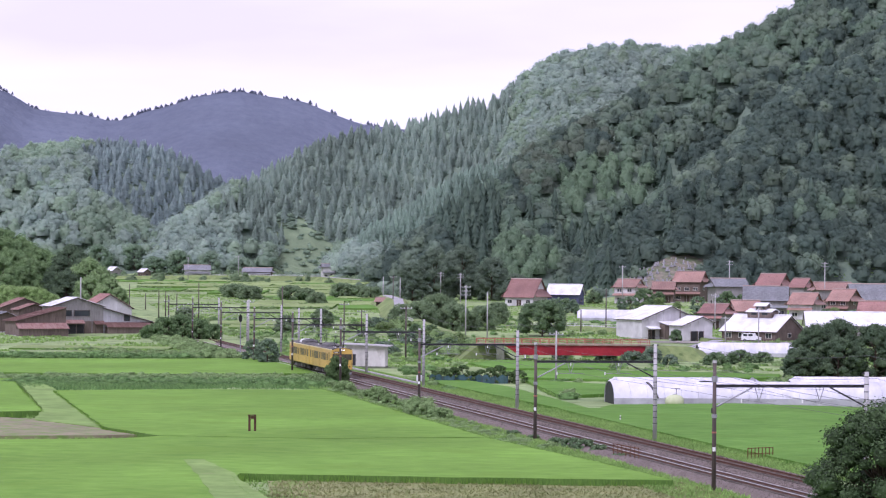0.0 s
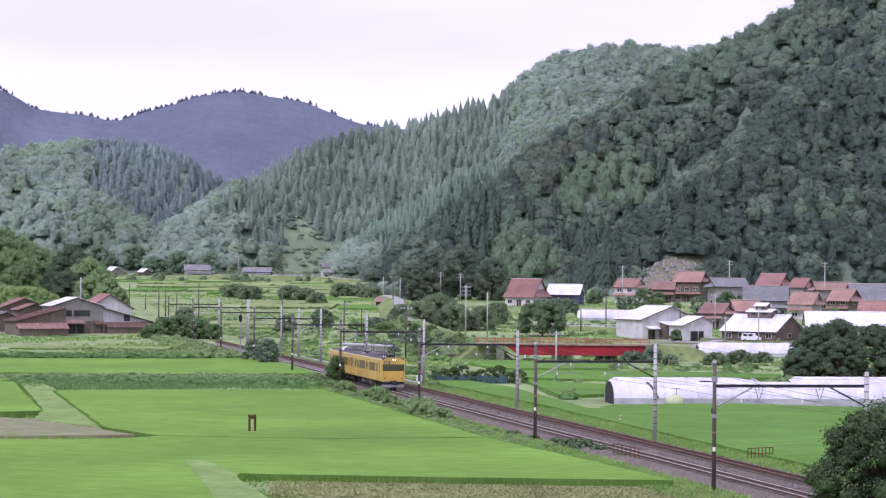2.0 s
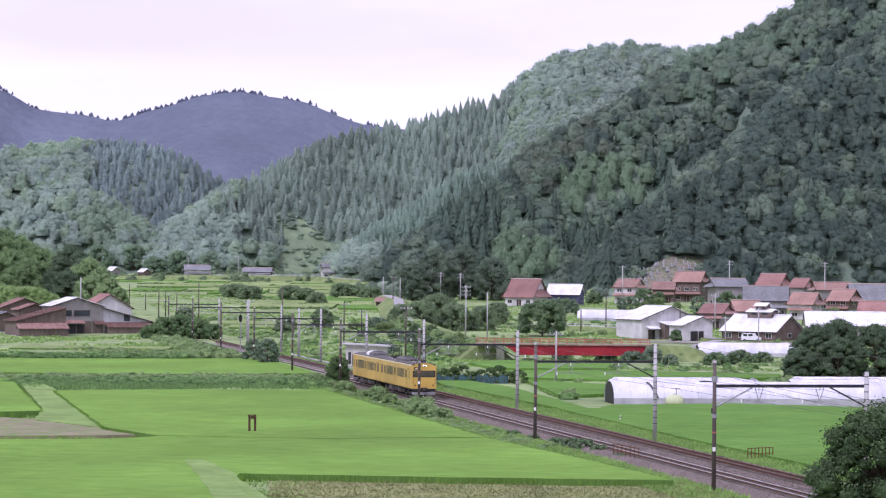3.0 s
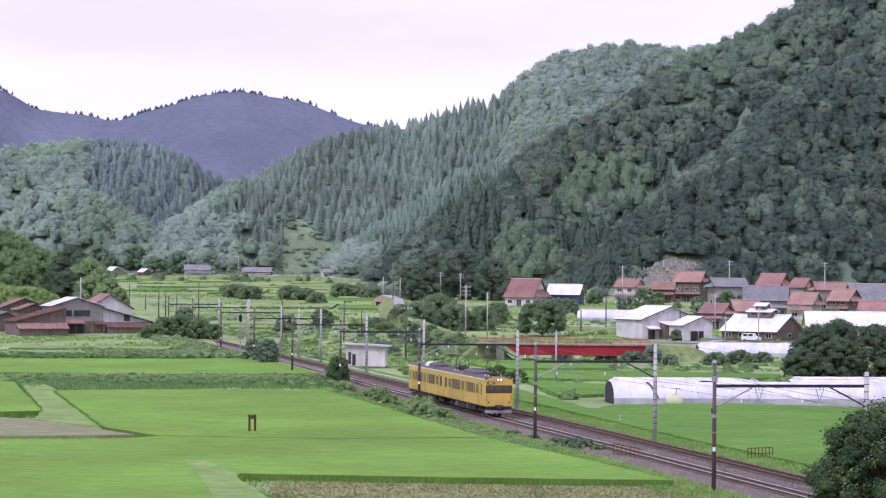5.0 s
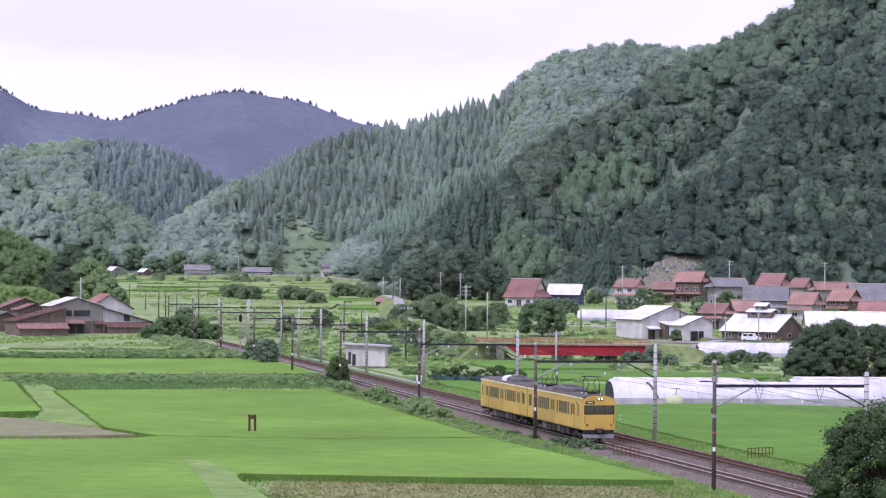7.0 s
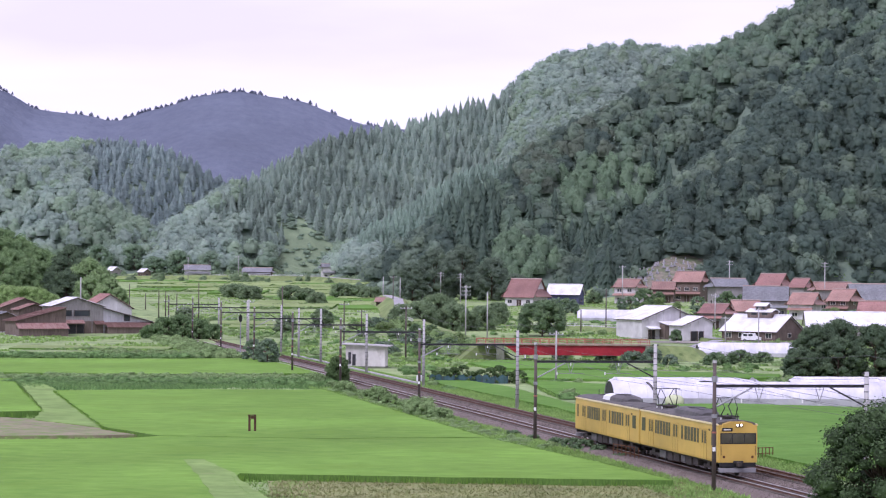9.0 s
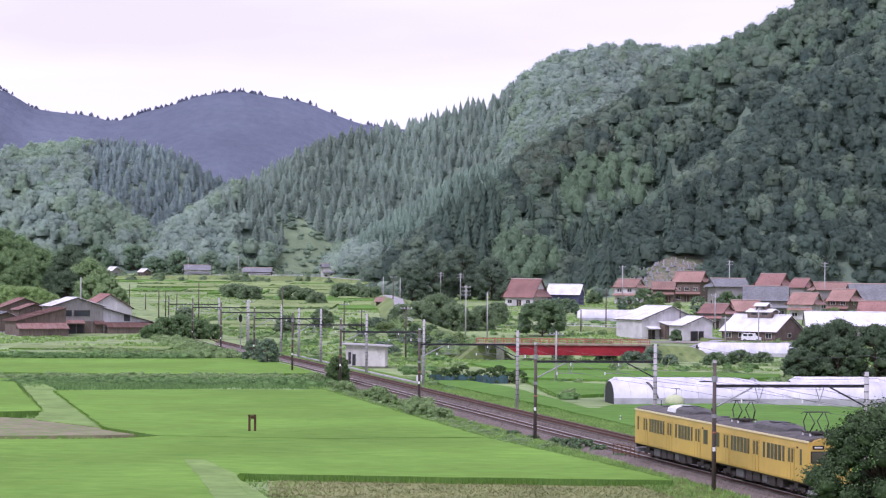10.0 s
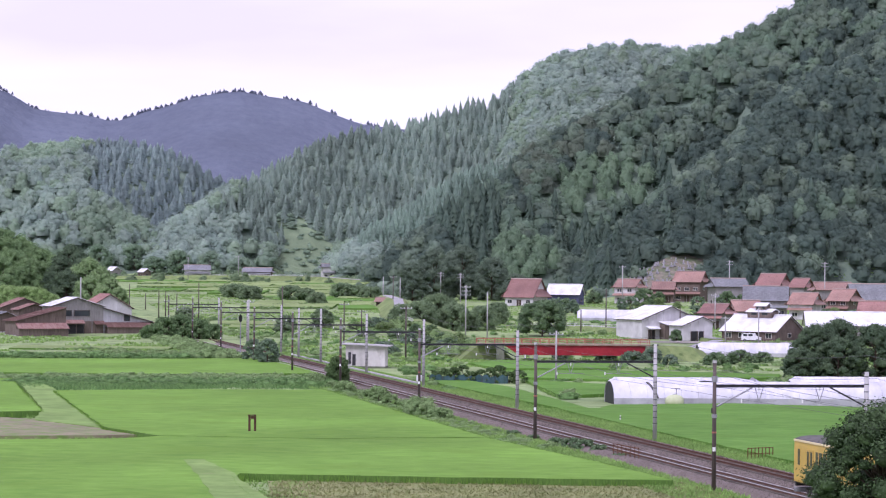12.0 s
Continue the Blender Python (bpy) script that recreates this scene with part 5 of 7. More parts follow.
def buildings():
    house("white-walled farmhouse under a broad red tiled roof", 24.1, 764.5, 8.9, 9.0, 7.7, 12.4, -30, "x", ROOF_RED, WALL_WHITE, 1)
    house("open blue-walled shed under a white tin roof", 35.8, 773.0, 9.3, 6.0, 8.4, 10.9, -18, "x", ROOF_WHITE, WALL_BLUE, 1)
    house("white plastered house with brown tiled roof", 55.7, 793.5, 6.5, 7.0, 10.5, 12.6, -28, "x", ROOF_BROWN, WALL_WHITE, 2)
    house("tall two-storey house with brown tiled roof", 76.0, 815.5, 8.4, 7.0, 12.3, 15.1, -24, "x", ROOF_BROWN, WALL_BROWN, 2)
    house("low brown-roofed wing beside the tall house", 66.9, 803.5, 6.1, 7.0, 9.9, 11.9, -10, "x", ROOF_BROWN, WALL_BROWN, 1)
    house("grey-tiled house standing among shrubs", 83.5, 779.0, 9.8, 8.0, 11.0, 13.1, 12, "x", ROOF_GREY, WALL_GREY, 1)
    house("two-storey house with red tiled roof", 98.1, 789.0, 7.1, 8.0, 11.6, 14.6, -30, "x", ROOF_RED, WALL_BROWN, 2)
    house("small house with red tiled roof", 104.4, 773.5, 4.3, 7.0, 11.0, 13.3, -32, "x", ROOF_RED, WALL_GREY, 1)
    house("long low house with blue-grey tiled roof", 85.0, 699.5, 11.0, 9.0, 7.8, 11.2, -8, "x", ROOF_GREY, WALL_GREY, 1)
    house("brown-roofed house behind its neighbours", 109.6, 748.5, 10.1, 7.0, 10.4, 12.3, 6, "x", ROOF_BROWN, WALL_GREY, 1)
    house("brown-tiled house with pale walls", 93.3, 684.0, 6.1, 8.0, 7.0, 9.6, -26, "x", ROOF_BROWN, WALL_WHITE, 1)
    house("brown-tiled house with a gable", 104.9, 694.0, 5.7, 8.0, 7.9, 10.6, -34, "x", ROOF_BROWN, WALL_BROWN, 2)
    house("house with a wide grey roof", 119.7, 739.5, 13.7, 9.0, 8.0, 11.9, 10, "x", ROOF_GREY, WALL_GREY, 1)
    house("low house with dark red roof", 98.9, 604.0, 7.8, 8.0, 5.5, 8.3, -18, "x", ROOF_RED, WALL_BROWN, 1)
    house("single-storey house with dull red roof", 64.1, 622.0, 5.3, 8.0, 5.3, 7.2, -26, "x", ROOF_RED, WALL_GREY, 1)
    house("low brown-roofed outbuilding beside the farmhouse", 71.9, 631.5, 6.2, 7.0, 5.8, 8.0, 10, "x", ROOF_BROWN, WALL_GREY, 1)
    house("broad farmhouse with white tin roof and raised ridge lanterns", 67.3, 559.0, 12.7, 12.0, 2.5, 5.6, -36, "x", ROOF_WHITE, WALL_BROWN, 1, lanterns=True)
    house("long house with bright white tin roof", 87.9, 571.0, 19.4, 10.0, 3.6, 6.2, -4, "x", ROOF_WHITE, WALL_GREY, 1)
    house("white lean-to beside the long house", 78.3, 554.5, 3.0, 5.0, 2.7, 3.9, -10, "x", ROOF_WHITE, WALL_WHITE, 1)
    house("small dark shed with brown roof", -16.3, 737.5, 3.4, 5.0, 5.5, 6.4, -8, "x", ROOF_BROWN, TIMBER, 1)
    house("distant farmhouse with a grey roof", -109.4, 1184.5, 10.8, 9.0, 14.7, 16.7, 8, "x", ROOF_GREY, WALL_WHITE, 1)
    house("distant long grey-roofed house", -83.0, 1194.0, 12.4, 8.0, 14.0, 15.7, -5, "x", ROOF_GREY, WALL_BROWN, 1)
    house("distant white-walled house at the wood's edge", -53.2, 1233.5, 5.6, 7.0, 16.6, 17.9, 10, "x", ROOF_GREY, WALL_WHITE, 1)
    house("distant small shed with white roof", -154.0, 1243.5, 3.3, 7.0, 19.7, 21.3, -30, "x", ROOF_WHITE, WALL_GREY, 1)
    house("distant small shed with white roof", -134.9, 1203.0, 2.7, 6.0, 17.3, 18.6, -30, "x", ROOF_WHITE, WALL_BROWN, 1)
    house("small dark hut on the wooded slope", 84.4, 932.5, 3.7, 5.0, 16.6, 17.4, 0, "x", ROOF_BROWN, TIMBER, 1)


buildings()


# ---- the farm by the railway ----
def farm_barn(label, x, y, ridge, left, right, depth, rz, roof_left, roof_right, wall, awnings=(), openings=(), windows=(), name="barn", low=0.0):
    """A barn with its gable to the front; the ridge starts at x, y. left, right: run and drop of each slope. ridge: height over the railway."""
    m4 = pose(x, y, 0, 0, 0, rz)
    spots = [m4 @ Vector((a, c, 0)) for a in (-left[0], right[0]) for c in (0, depth)]
    g = min(gz(p.x, p.y) for p in spots) - 0.15
    h = thing(name, label, name, pose(x, y, g, 0, 0, rz), "farm buildings")
    r, th = ridge - g, 0.12
    zl, zr = r - left[1], r - right[1]
    sec = [(-left[0], 0), (right[0], 0), (right[0], zr - th), (0, r - th), (-left[0], zl - th)]
    part("wall", Mesh().loft([[(a, t, c) for a, c in sec] for t in (0, depth)]), wall, h)
    part("foundation", Mesh().box(((right[0] - left[0]) / 2, depth / 2, 0.1), (left[0] + right[0] + 0.1, depth + 0.1, 0.5)), CONCRETE, h)
    o = 0.45
    for s, (run, drop), rm in ((-1, left, roof_left), (1, right, roof_right)):
        if run < 0.5:
            continue
        e = (s * (run + o), r - drop * (run + o) / run)
        q = [(0, r), (0, r - th), (e[0], e[1] - th), e]
        if s < 0:
            q = q[::-1]
        plane = part("roof_plane", Mesh().loft([[(a, t, c) for a, c in q] for t in (-o, depth + o)]), rm, h)
        rb = Mesh()
        n = int((depth + 2 * o) / 0.5)
        for k in range(n + 1):
            t = -o + 0.05 + (depth + 2 * o - 0.1) * k / n
            rb.tube((0, t, r + 0.01), (e[0], t, e[1] + 0.01), 0.045, n=4)
        tagged(part("roof_ribs", rb, rm, plane), kind="stuff")
        for t in (-o, depth + o):
            part("bargeboard", Mesh().tube((0, t, r - 0.1), (e[0], t, e[1] - 0.1), 0.09, n=4), TIMBER, h)
        part("gutter", Mesh().tube((e[0], -o, e[1] - 0.1), (e[0], depth + o, e[1] - 0.1), 0.06, n=6), TIMBER, h)
    part("ridge_cap", Mesh().tube((0, -o, r + 0.03), (0, depth + o, r + 0.03), 0.11, n=6), roof_left, h)
    if low:
        part("lower_boards", Mesh().box(((right[0] - left[0]) / 2, -0.03, low / 2), (left[0] + right[0] - 0.04, 0.06, low)), WALL_BROWN, h, "dark weathered lower boards")
    for k in range(1, int((left[0] + right[0]) / 1.8)):
        xx = -left[0] + 1.8 * k
        top = (zl + (r - zl) * (xx + left[0]) / left[0]) if xx < 0 else r - right[1] * xx / right[0]
        part("post", Mesh().box((xx, -0.04, (top - th) / 2), (0.12, 0.12, top - th - 0.05)), wall, h)
    for x0, x1, z1, z0, out, am, closed in awnings:
        if closed:
            part("lean_to_wall", Mesh().box(((x0 + x1) / 2, -out / 2 + 0.15, z0 / 2 - 0.05), (x1 - x0 - 0.4, out - 0.4, z0 - 0.1)), WALL_BROWN, h)
        aw = part("awning", Mesh().loft([[(a, yy, zz) for yy, zz in ((-0.02, z1), (-0.02, z1 - 0.1), (-out, z0 - 0.1), (-out, z0))] for a in (x0, x1)]), am, h, "streaked rusty sheet awning")
        rb = Mesh()
        for k in range(int((x1 - x0) / 0.42)):
            rb.tube((x0 + 0.2 + k * 0.42, -0.02, z1 + 0.01), (x0 + 0.2 + k * 0.42, -out, z0 + 0.01), 0.045, n=4)
        tagged(part("awning_ribs", rb, am, aw), kind="stuff")
        if not closed:
            for xx in (x0 + 0.15, x1 - 0.15):
                part("awning_post", Mesh().box((xx, -out + 0.1, z0 / 2), (0.12, 0.12, z0)), TIMBER, h)
    # openings are black panels on the solid wall, coloured as interior shade
    for x0, x1, z0, z1 in openings:
        part("doorway", Mesh().box(((x0 + x1) / 2, -0.05, (z0 + z1) / 2), (x1 - x0, 0.1, z1 - z0)), BLACK, h, "black panel standing for the shaded doorway")
        for xx in (x0, (x0 + x1) / 2, x1):
            part("door_post", Mesh().box((xx, -0.1, (z0 + z1) / 2), (0.14, 0.1, z1 - z0)), WALL_BROWN, h)
    for xc, zc, ww, wh in windows:
        fr = part("window_frame", Mesh().box((xc, -0.06, zc), (ww + 0.16, 0.1, wh + 0.16)), TIMBER, h)
        part("window_pane", Mesh().box((xc, -0.1, zc), (ww, 0.05, wh)), PANE, fr)
    return h


def farm():
    farm_barn("weathered barn with a broad rust-red sheet roof", -78.4, 553, 5.85, (10.7, 2.6), (0.2, 0.1), 6.5, 30, ROOF_RUST, ROOF_RUST, WALL_BROWN, awnings=((-11.0, 0.2, 2.9, 1.75, 2.2, ROOF_RUSTLIGHT, True),))
    farm_barn("grey boarded barn with a pale tin roof and dark doorway", -77.4, 563, 7.9, (5.5, 1.65), (6.1, 1.75), 5.6, 30, ROOF_TIN, ROOF_TIN, WALL_GREY,
              awnings=((-3.4, 1.5, 3.2, 2.5, 1.2, ROOF_RUSTLIGHT, False), (3.8, 6.2, 3.0, 2.3, 1.2, ROOF_RUST, False)), openings=((-2.0, 1.9, 0.2, 2.2),), windows=((1.2, 4.6, 3.4, 1.1), (-2.0, 4.6, 1.6, 1.1)), low=2.9)
    farm_barn("pale sheet-walled shed with a long sloping roof", -72.3, 566, 5.75, (0.2, 0.1), (11.1, 2.85), 5.0, 30, ROOF_GREY, ROOF_GREY, WALL_PALE,
              awnings=((0.5, 12.0, 2.5, 1.5, 1.8, ROOF_RUST, True),), windows=((5.6, 3.45, 1.2, 1.3),))
    farm_barn("white plastered storehouse with a dark red roof", -73.1, 584, 8.5, (3.4, 2.0), (5.3, 2.9), 5.5, 30, ROOF_RED, ROOF_RED, WALL_WHITE, name="storehouse")
    farm_barn("small brown barn with a tan sheet roof", -92.5, 588, 7.4, (4.9, 1.8), (3.6, 1.3), 4.0, 30, ROOF_RUSTLIGHT, ROOF_RUST, WALL_BROWN)
    farm_barn("low brown shed between the barns", -88.6, 577, 6.3, (3.4, 1.1), (2.8, 1.0), 3.6, 30, ROOF_RUSTLIGHT, ROOF_RUST, WALL_BROWN)
    farm_barn("low shed with a dull grey roof", -93.4, 570, 4.6, (4.5, 1.3), (2.2, 0.9), 4.0, 30, ROOF_GREY, ROOF_GREY, WALL_BROWN)


def equipment_hut():
    """A cream-white hut with a sloping slab roof, two narrow dark doors and a stained plinth."""
    g = gz(-11.3, 400) - 0.15
    h = thing("hut", "cream-white equipment hut beside the railway, stained walls", "hut", pose(-11.3, 400.5, g, 0, 0, -5))
    w, d, e = 5.9, 4.2, 3.55
    part("wall", Mesh().add([(-w / 2, -d / 2, 0), (w / 2, -d / 2, 0), (w / 2, d / 2, 0), (-w / 2, d / 2, 0), (-w / 2, -d / 2, e), (w / 2, -d / 2, e - 0.22), (w / 2, d / 2, e - 0.22), (-w / 2, d / 2, e)],
                            [(0, 3, 2, 1), (4, 5, 6, 7), (0, 1, 5, 4), (1, 2, 6, 5), (2, 3, 7, 6), (3, 0, 4, 7)]), HUT_WALL, h)
    part("roof", Mesh().add([(a, b, e + 0.02 + dz - 0.037 * (a + w / 2)) for dz in (0, 0.2) for a, b in ((-w / 2 - 0.7, -d / 2 - 0.55), (w / 2 + 0.75, -d / 2 - 0.55), (w / 2 + 0.75, d / 2 + 0.5), (-w / 2 - 0.7, d / 2 + 0.5))],
                            [(0, 3, 2, 1), (4, 5, 6, 7), (0, 1, 5, 4), (1, 2, 6, 5), (2, 3, 7, 6), (3, 0, 4, 7)]), CONCRETE, h, "grey sloping slab roof", bevel=0.03)
    part("plinth", Mesh().box((0, 0, 0.15), (w + 0.1, d + 0.1, 0.5)), MOSSY, h)
    for x, z0, z1, ww in ((-2.35, 0.7, 2.5, 0.42), (-1.7, 0.5, 2.2, 0.5)):
        dr = part("door", Mesh().box((x, -d / 2 - 0.02, (z0 + z1) / 2), (ww, 0.06, z1 - z0)), STEEL_DARK, h, "narrow dark door", bevel=0.01)
        part("handle", Mesh().box((x + ww * 0.3, -d / 2 - 0.07, 1.4), (0.05, 0.05, 0.14)), STEEL_GREY, dr)
    part("pipe", Mesh().tube((0.35, -d / 2 - 0.06, 0.2), (0.35, -d / 2 - 0.06, 2.4), 0.04, n=6), STEEL_GREY, h)


HUT_WALL = mat("stained_cream_render", (0.52, 0.50, 0.47), (0.62, 0.60, 0.57), 0.6, 0.85, 0.15, big=2.2, stretch=(1.6, 1.6, 0.35), streak=(0.8, (0.36, 0.34, 0.30), 0.60))
MOSSY = mat("mossy_concrete", (0.10, 0.125, 0.075), (0.19, 0.2, 0.15), 1.0, 0.95, 0.4, big=2)


def white_house():
    """Low broad gable of white tin with a porch roof and a lean-to, its front to the valley."""
    farm_barn("white house under a low-pitched white tin gable", 48.6, 566, 7.2, (7.2, 2.7), (5.0, 2.0), 10.5, 27, ROOF_WHITE, ROOF_WHITE, WALL_WHITE,
              awnings=((-3.0, 0.6, 4.0, 3.5, 2.6, ROOF_WHITE, True), (-6.2, -3.3, 3.0, 2.5, 1.6, ROOF_WHITE, False)), openings=((-5.6, -4.0, 0.1, 2.2),),
              windows=((2.6, 2.2, 1.7, 1.3),), name="house")
    farm_barn("small white garage with a white tin gable", 54.2, 556, 5.2, (4.4, 1.7), (2.6, 1.0), 6.0, 24, ROOF_WHITE, ROOF_WHITE, WALL_WHITE, openings=((-2.6, 0.4, 0.1, 2.2),), name="garage")
    HOUSE_SPOTS.append((47, 570, 9))


ROOF_RUSTLIGHT = mat("faded_rusty_sheet", (0.24, 0.13, 0.11), (0.36, 0.25, 0.22), 0.9, 0.75, 0.3, big=3, stretch=(4, 0.5, 1), streak=(0.8, (0.2, 0.09, 0.075), 0.54))
ROOF_TIN = mat("weathered_tin_roof", (0.66, 0.66, 0.69), (0.8, 0.8, 0.82), 0.7, 0.5, 0.2, big=3, streak=(0.5, (0.5, 0.49, 0.5), 0.62))
WALL_PALE = mat("pale_sheet_wall", (0.36, 0.36, 0.38), (0.48, 0.48, 0.5), 1.0, 0.8, 0.2, stretch=(4, 4, 0.3), big=3, streak=(0.7, (0.3, 0.29, 0.29), 0.6))
farm()
white_house()
equipment_hut()


def greenhouse(label, x, y, length, width, height, rz, open_end=True):
    """A hooped tunnel of white film over a grey skirt, its middle at x, y."""
    g = gz(x, y) - 0.05
    t = thing("greenhouse", label, "greenhouse", pose(x, y, g, 0, 0, rz), "plastic greenhouses")
    k = 0.75

    def hoop(xx, s=1.0, start=0.42):
        return [(xx, -width / 2 * math.cos(a) * s, k + (height - k) * math.sin(a) * s) for a in np.linspace(0.0001, math.pi - 0.0001, 15)]
    n = max(3, int(length / 1.8))
    rings = [hoop(-length / 2 + length * i / n, 1 - 0.012 * (i % 2)) for i in range(n + 1)]
    if not open_end:
        for e, i in ((-1, 0), (1, len(rings))):
            rings.insert(i, hoop(e * (length / 2 + 0.8), 0.78))
    part("film", Mesh().loft([r[::-1] for r in rings], closed=False), PLASTIC, t, "taut white film", smooth=True)
    for s in (-1, 1):
        part("skirt", Mesh().box((0, s * width / 2, k / 2), (length, 0.06, k + 0.1)), PLASTIC_LOW, t, "grey skirt film")
    for i in range(n + 1):
        hp = Mesh()
        r = hoop(-length / 2 + length * i / n, 1.008)
        for a, b in zip(r, r[1:]):
            hp.tube(a, b, 0.014, n=4)
        part("hoop", hp, PLASTIC_LOW, t)
    for e in (-1, 1):
        r = hoop(e * (length / 2 - 0.05), 0.99)
        # the open end is closed by a black face standing for interior shade
        m = BLACK if (open_end and e < 0) else PLASTIC_LOW
        part("end_wall", Mesh().add(r + [(e * (length / 2 - 0.05), width / 2, 0), (e * (length / 2 - 0.05), -width / 2, 0)], [tuple(range(len(r) + 2))]), m, t, "black panel painted for the shaded open end" if m is BLACK else "grey end film")
    part("purlin", Mesh().tube((-length / 2, -width * 0.36, height * 0.72), (length / 2, -width * 0.36, height * 0.72), 0.03, n=4), STEEL_GREY, t)
    return t


LONG_TUNNEL = greenhouse("long white film greenhouse with an open dark end", 35.5, 297.0, 34.0, 6.2, 2.55, 6)
bow = [(-12.1 - 0.75 * a, -3.1 * math.cos(a) * 1.02, 0.75 + 1.8 * math.sin(a) * 1.02) for a in np.linspace(0.02, 1.2, 9)]
sleeve = Mesh().loft([[(x - 0.13, y * k, 0.75 + (z - 0.75) * k) if side < 0 else (x + 0.13, y * k, 0.75 + (z - 0.75) * k) for side, k in ((-1, 0.99), (1, 0.99), (1, 1.03), (-1, 1.03))] for x, y, z in bow])
part("strap", sleeve, ROOFGREY, LONG_TUNNEL, "dark grey sleeve over the film")
greenhouse("white film greenhouse standing behind the long one", 27.7, 304.3, 16.0, 6.0, 2.75, 6, False)
greenhouse("white film greenhouse beyond the far end of the row", 49.1, 306.5, 17.0, 6.0, 2.75, 6, False)
greenhouse("low white film tunnel beside the farm lane", 54.9, 470.5, 18.2, 5.0, 2.6, 4, False)
greenhouse("white film greenhouse in the meadow by the village", 42.4, 666.5, 15.6, 5.5, 2.9, -3, False)


DECK = mat("rust_stained_deck", (0.22, 0.165, 0.12), (0.33, 0.25, 0.19), 0.9, 0.9, 0.3, big=2, streak=(0.7, (0.16, 0.18, 0.09), 0.58))


def bridge():
    b = thing("girder_bridge", "dark red plate girder bridge with a faded orange handrail", "bridge", pose(21.9, 440, 0, 0, 0, 0))
    L = 23.6
    for yy in (-2.2, 2.2):
        gd = part("girder", Mesh().add([(-L / 2, yy - 0.1, 2.0), (L / 2, yy - 0.1, 2.0), (L / 2 - 0.2, yy - 0.1, 0.42), (-L / 2 + 2.6, yy - 0.1, 0.36), (-L / 2, yy + 0.1, 2.0), (L / 2, yy + 0.1, 2.0), (L / 2 - 0.2, yy + 0.1, 0.42), (-L / 2 + 2.6, yy + 0.1, 0.36)],
                                   [(3, 2, 1, 0), (4, 5, 6, 7), (0, 1, 5, 4), (1, 2, 6, 5), (2, 3, 7, 6), (3, 0, 4, 7)]), BRIDGE_RED, b, "red painted plate girder")
        for k in range(12):
            x = -L / 2 + 2.8 + k * 1.85
            if x < L / 2 - 0.4:
                part("stiffener", Mesh().box((x, yy - 0.14, 1.2), (0.06, 0.12, 1.55)), BRIDGE_RED, gd)
        part("flange", Mesh().box((0.9, yy - 0.05, 0.41), (L - 2.8, 0.4, 0.06)), BRIDGE_RED, gd)
    part("deck", Mesh().box((-2, 0, 2.12), (L + 5, 5.2, 0.24)), DECK, b, "rust-stained weedy deck", bevel=0.04)
    for yy in (-2.5, 2.5):
        hr = part("handrail", Mesh().box((-2, yy, 3.0), (L + 5, 0.09, 0.09)).box((-2, yy, 2.6), (L + 5, 0.06, 0.06)), RAIL_ORANGE, b)
        for k in range(20):
            part("post", Mesh().box((-2 - (L + 4.8) / 2 + k * (L + 4.8) / 19, yy, 2.62), (0.1, 0.1, 0.85)), RAIL_ORANGE, hr)
    for xx in (-L / 2 - 0.5, L / 2 + 0.4):
        part("abutment", Mesh().box((xx, 0, 0.5), (1.3, 5.4, 3.0)), MOSSY, b, "mossy concrete abutment", bevel=0.05)


bridge()


def embankment(label, pts, half, material=None):
    """A raised grass bank with a road on top, along plan points with heights."""
    rings = []
    for i, (x, y, z) in enumerate(pts):
        a, b = pts[max(i - 1, 0)], pts[min(i + 1, len(pts) - 1)]
        d = Vector((b[0] - a[0], b[1] - a[1], 0)).normalized()
        n = Vector((-d.y, d.x, 0))
        g = gz(x, y)
        foot = half + max(0.3, (z - g) * 1.5)
        rings.append([(x + n.x * o, y + n.y * o, zz) for o, zz in ((-foot, g - 0.6), (-half, z), (half, z), (foot, g - 0.6))])
    m = Mesh().loft([r[::-1] for r in rings])
    bank = single("embankment", m, TURF, label, "embankment", kind="structure")
    road = Mesh().loft([[tuple(Vector(r[1]).lerp(Vector(r[2]), t) + Vector((0, 0, dz))) for t, dz in ((0.12, 0.0), (0.12, 0.04), (0.88, 0.04), (0.88, 0.0))] for r in rings])
    single("road", road, material or ROADGREY, "narrow pale asphalt lane on the bank", "road", kind="structure")


embankment("grassy road bank leading off the bridge", [(34.2, 440, 2.2), (40, 442, 1.9), (43, 454, 0.9), (43.5, 480, 0.0), (50, 520, 0.1), (57, 548, 0.5)], 1.5)
embankment("grassy road bank leading to the bridge", [(7.5, 440, 2.2), (4, 480, 2.4), (-1, 530, 2.9), (-4, 560, 3.3), (-9.2, 636, 4.0)], 1.1, TURF)
embankment("road bank climbing towards the wood", [(-9.4, 640, 4.1), (-11, 680, 5.3), (-12, 720, 6.7), (-16, 760, 7.4)], 1.7)
embankment("low road bank up the valley", [(-140, 1150, 11.5), (-100, 1140, 12.2), (-75, 1130, 12.4), (-50, 1110, 12.0), (-30, 1070, 10.8), (-15, 1000, 9.4)], 2.5)
embankment("lane in front of the village", [(15, 610, 2.0), (33, 606, 2.1), (46, 590, 1.6), (57, 552, 0.7)], 1.8)


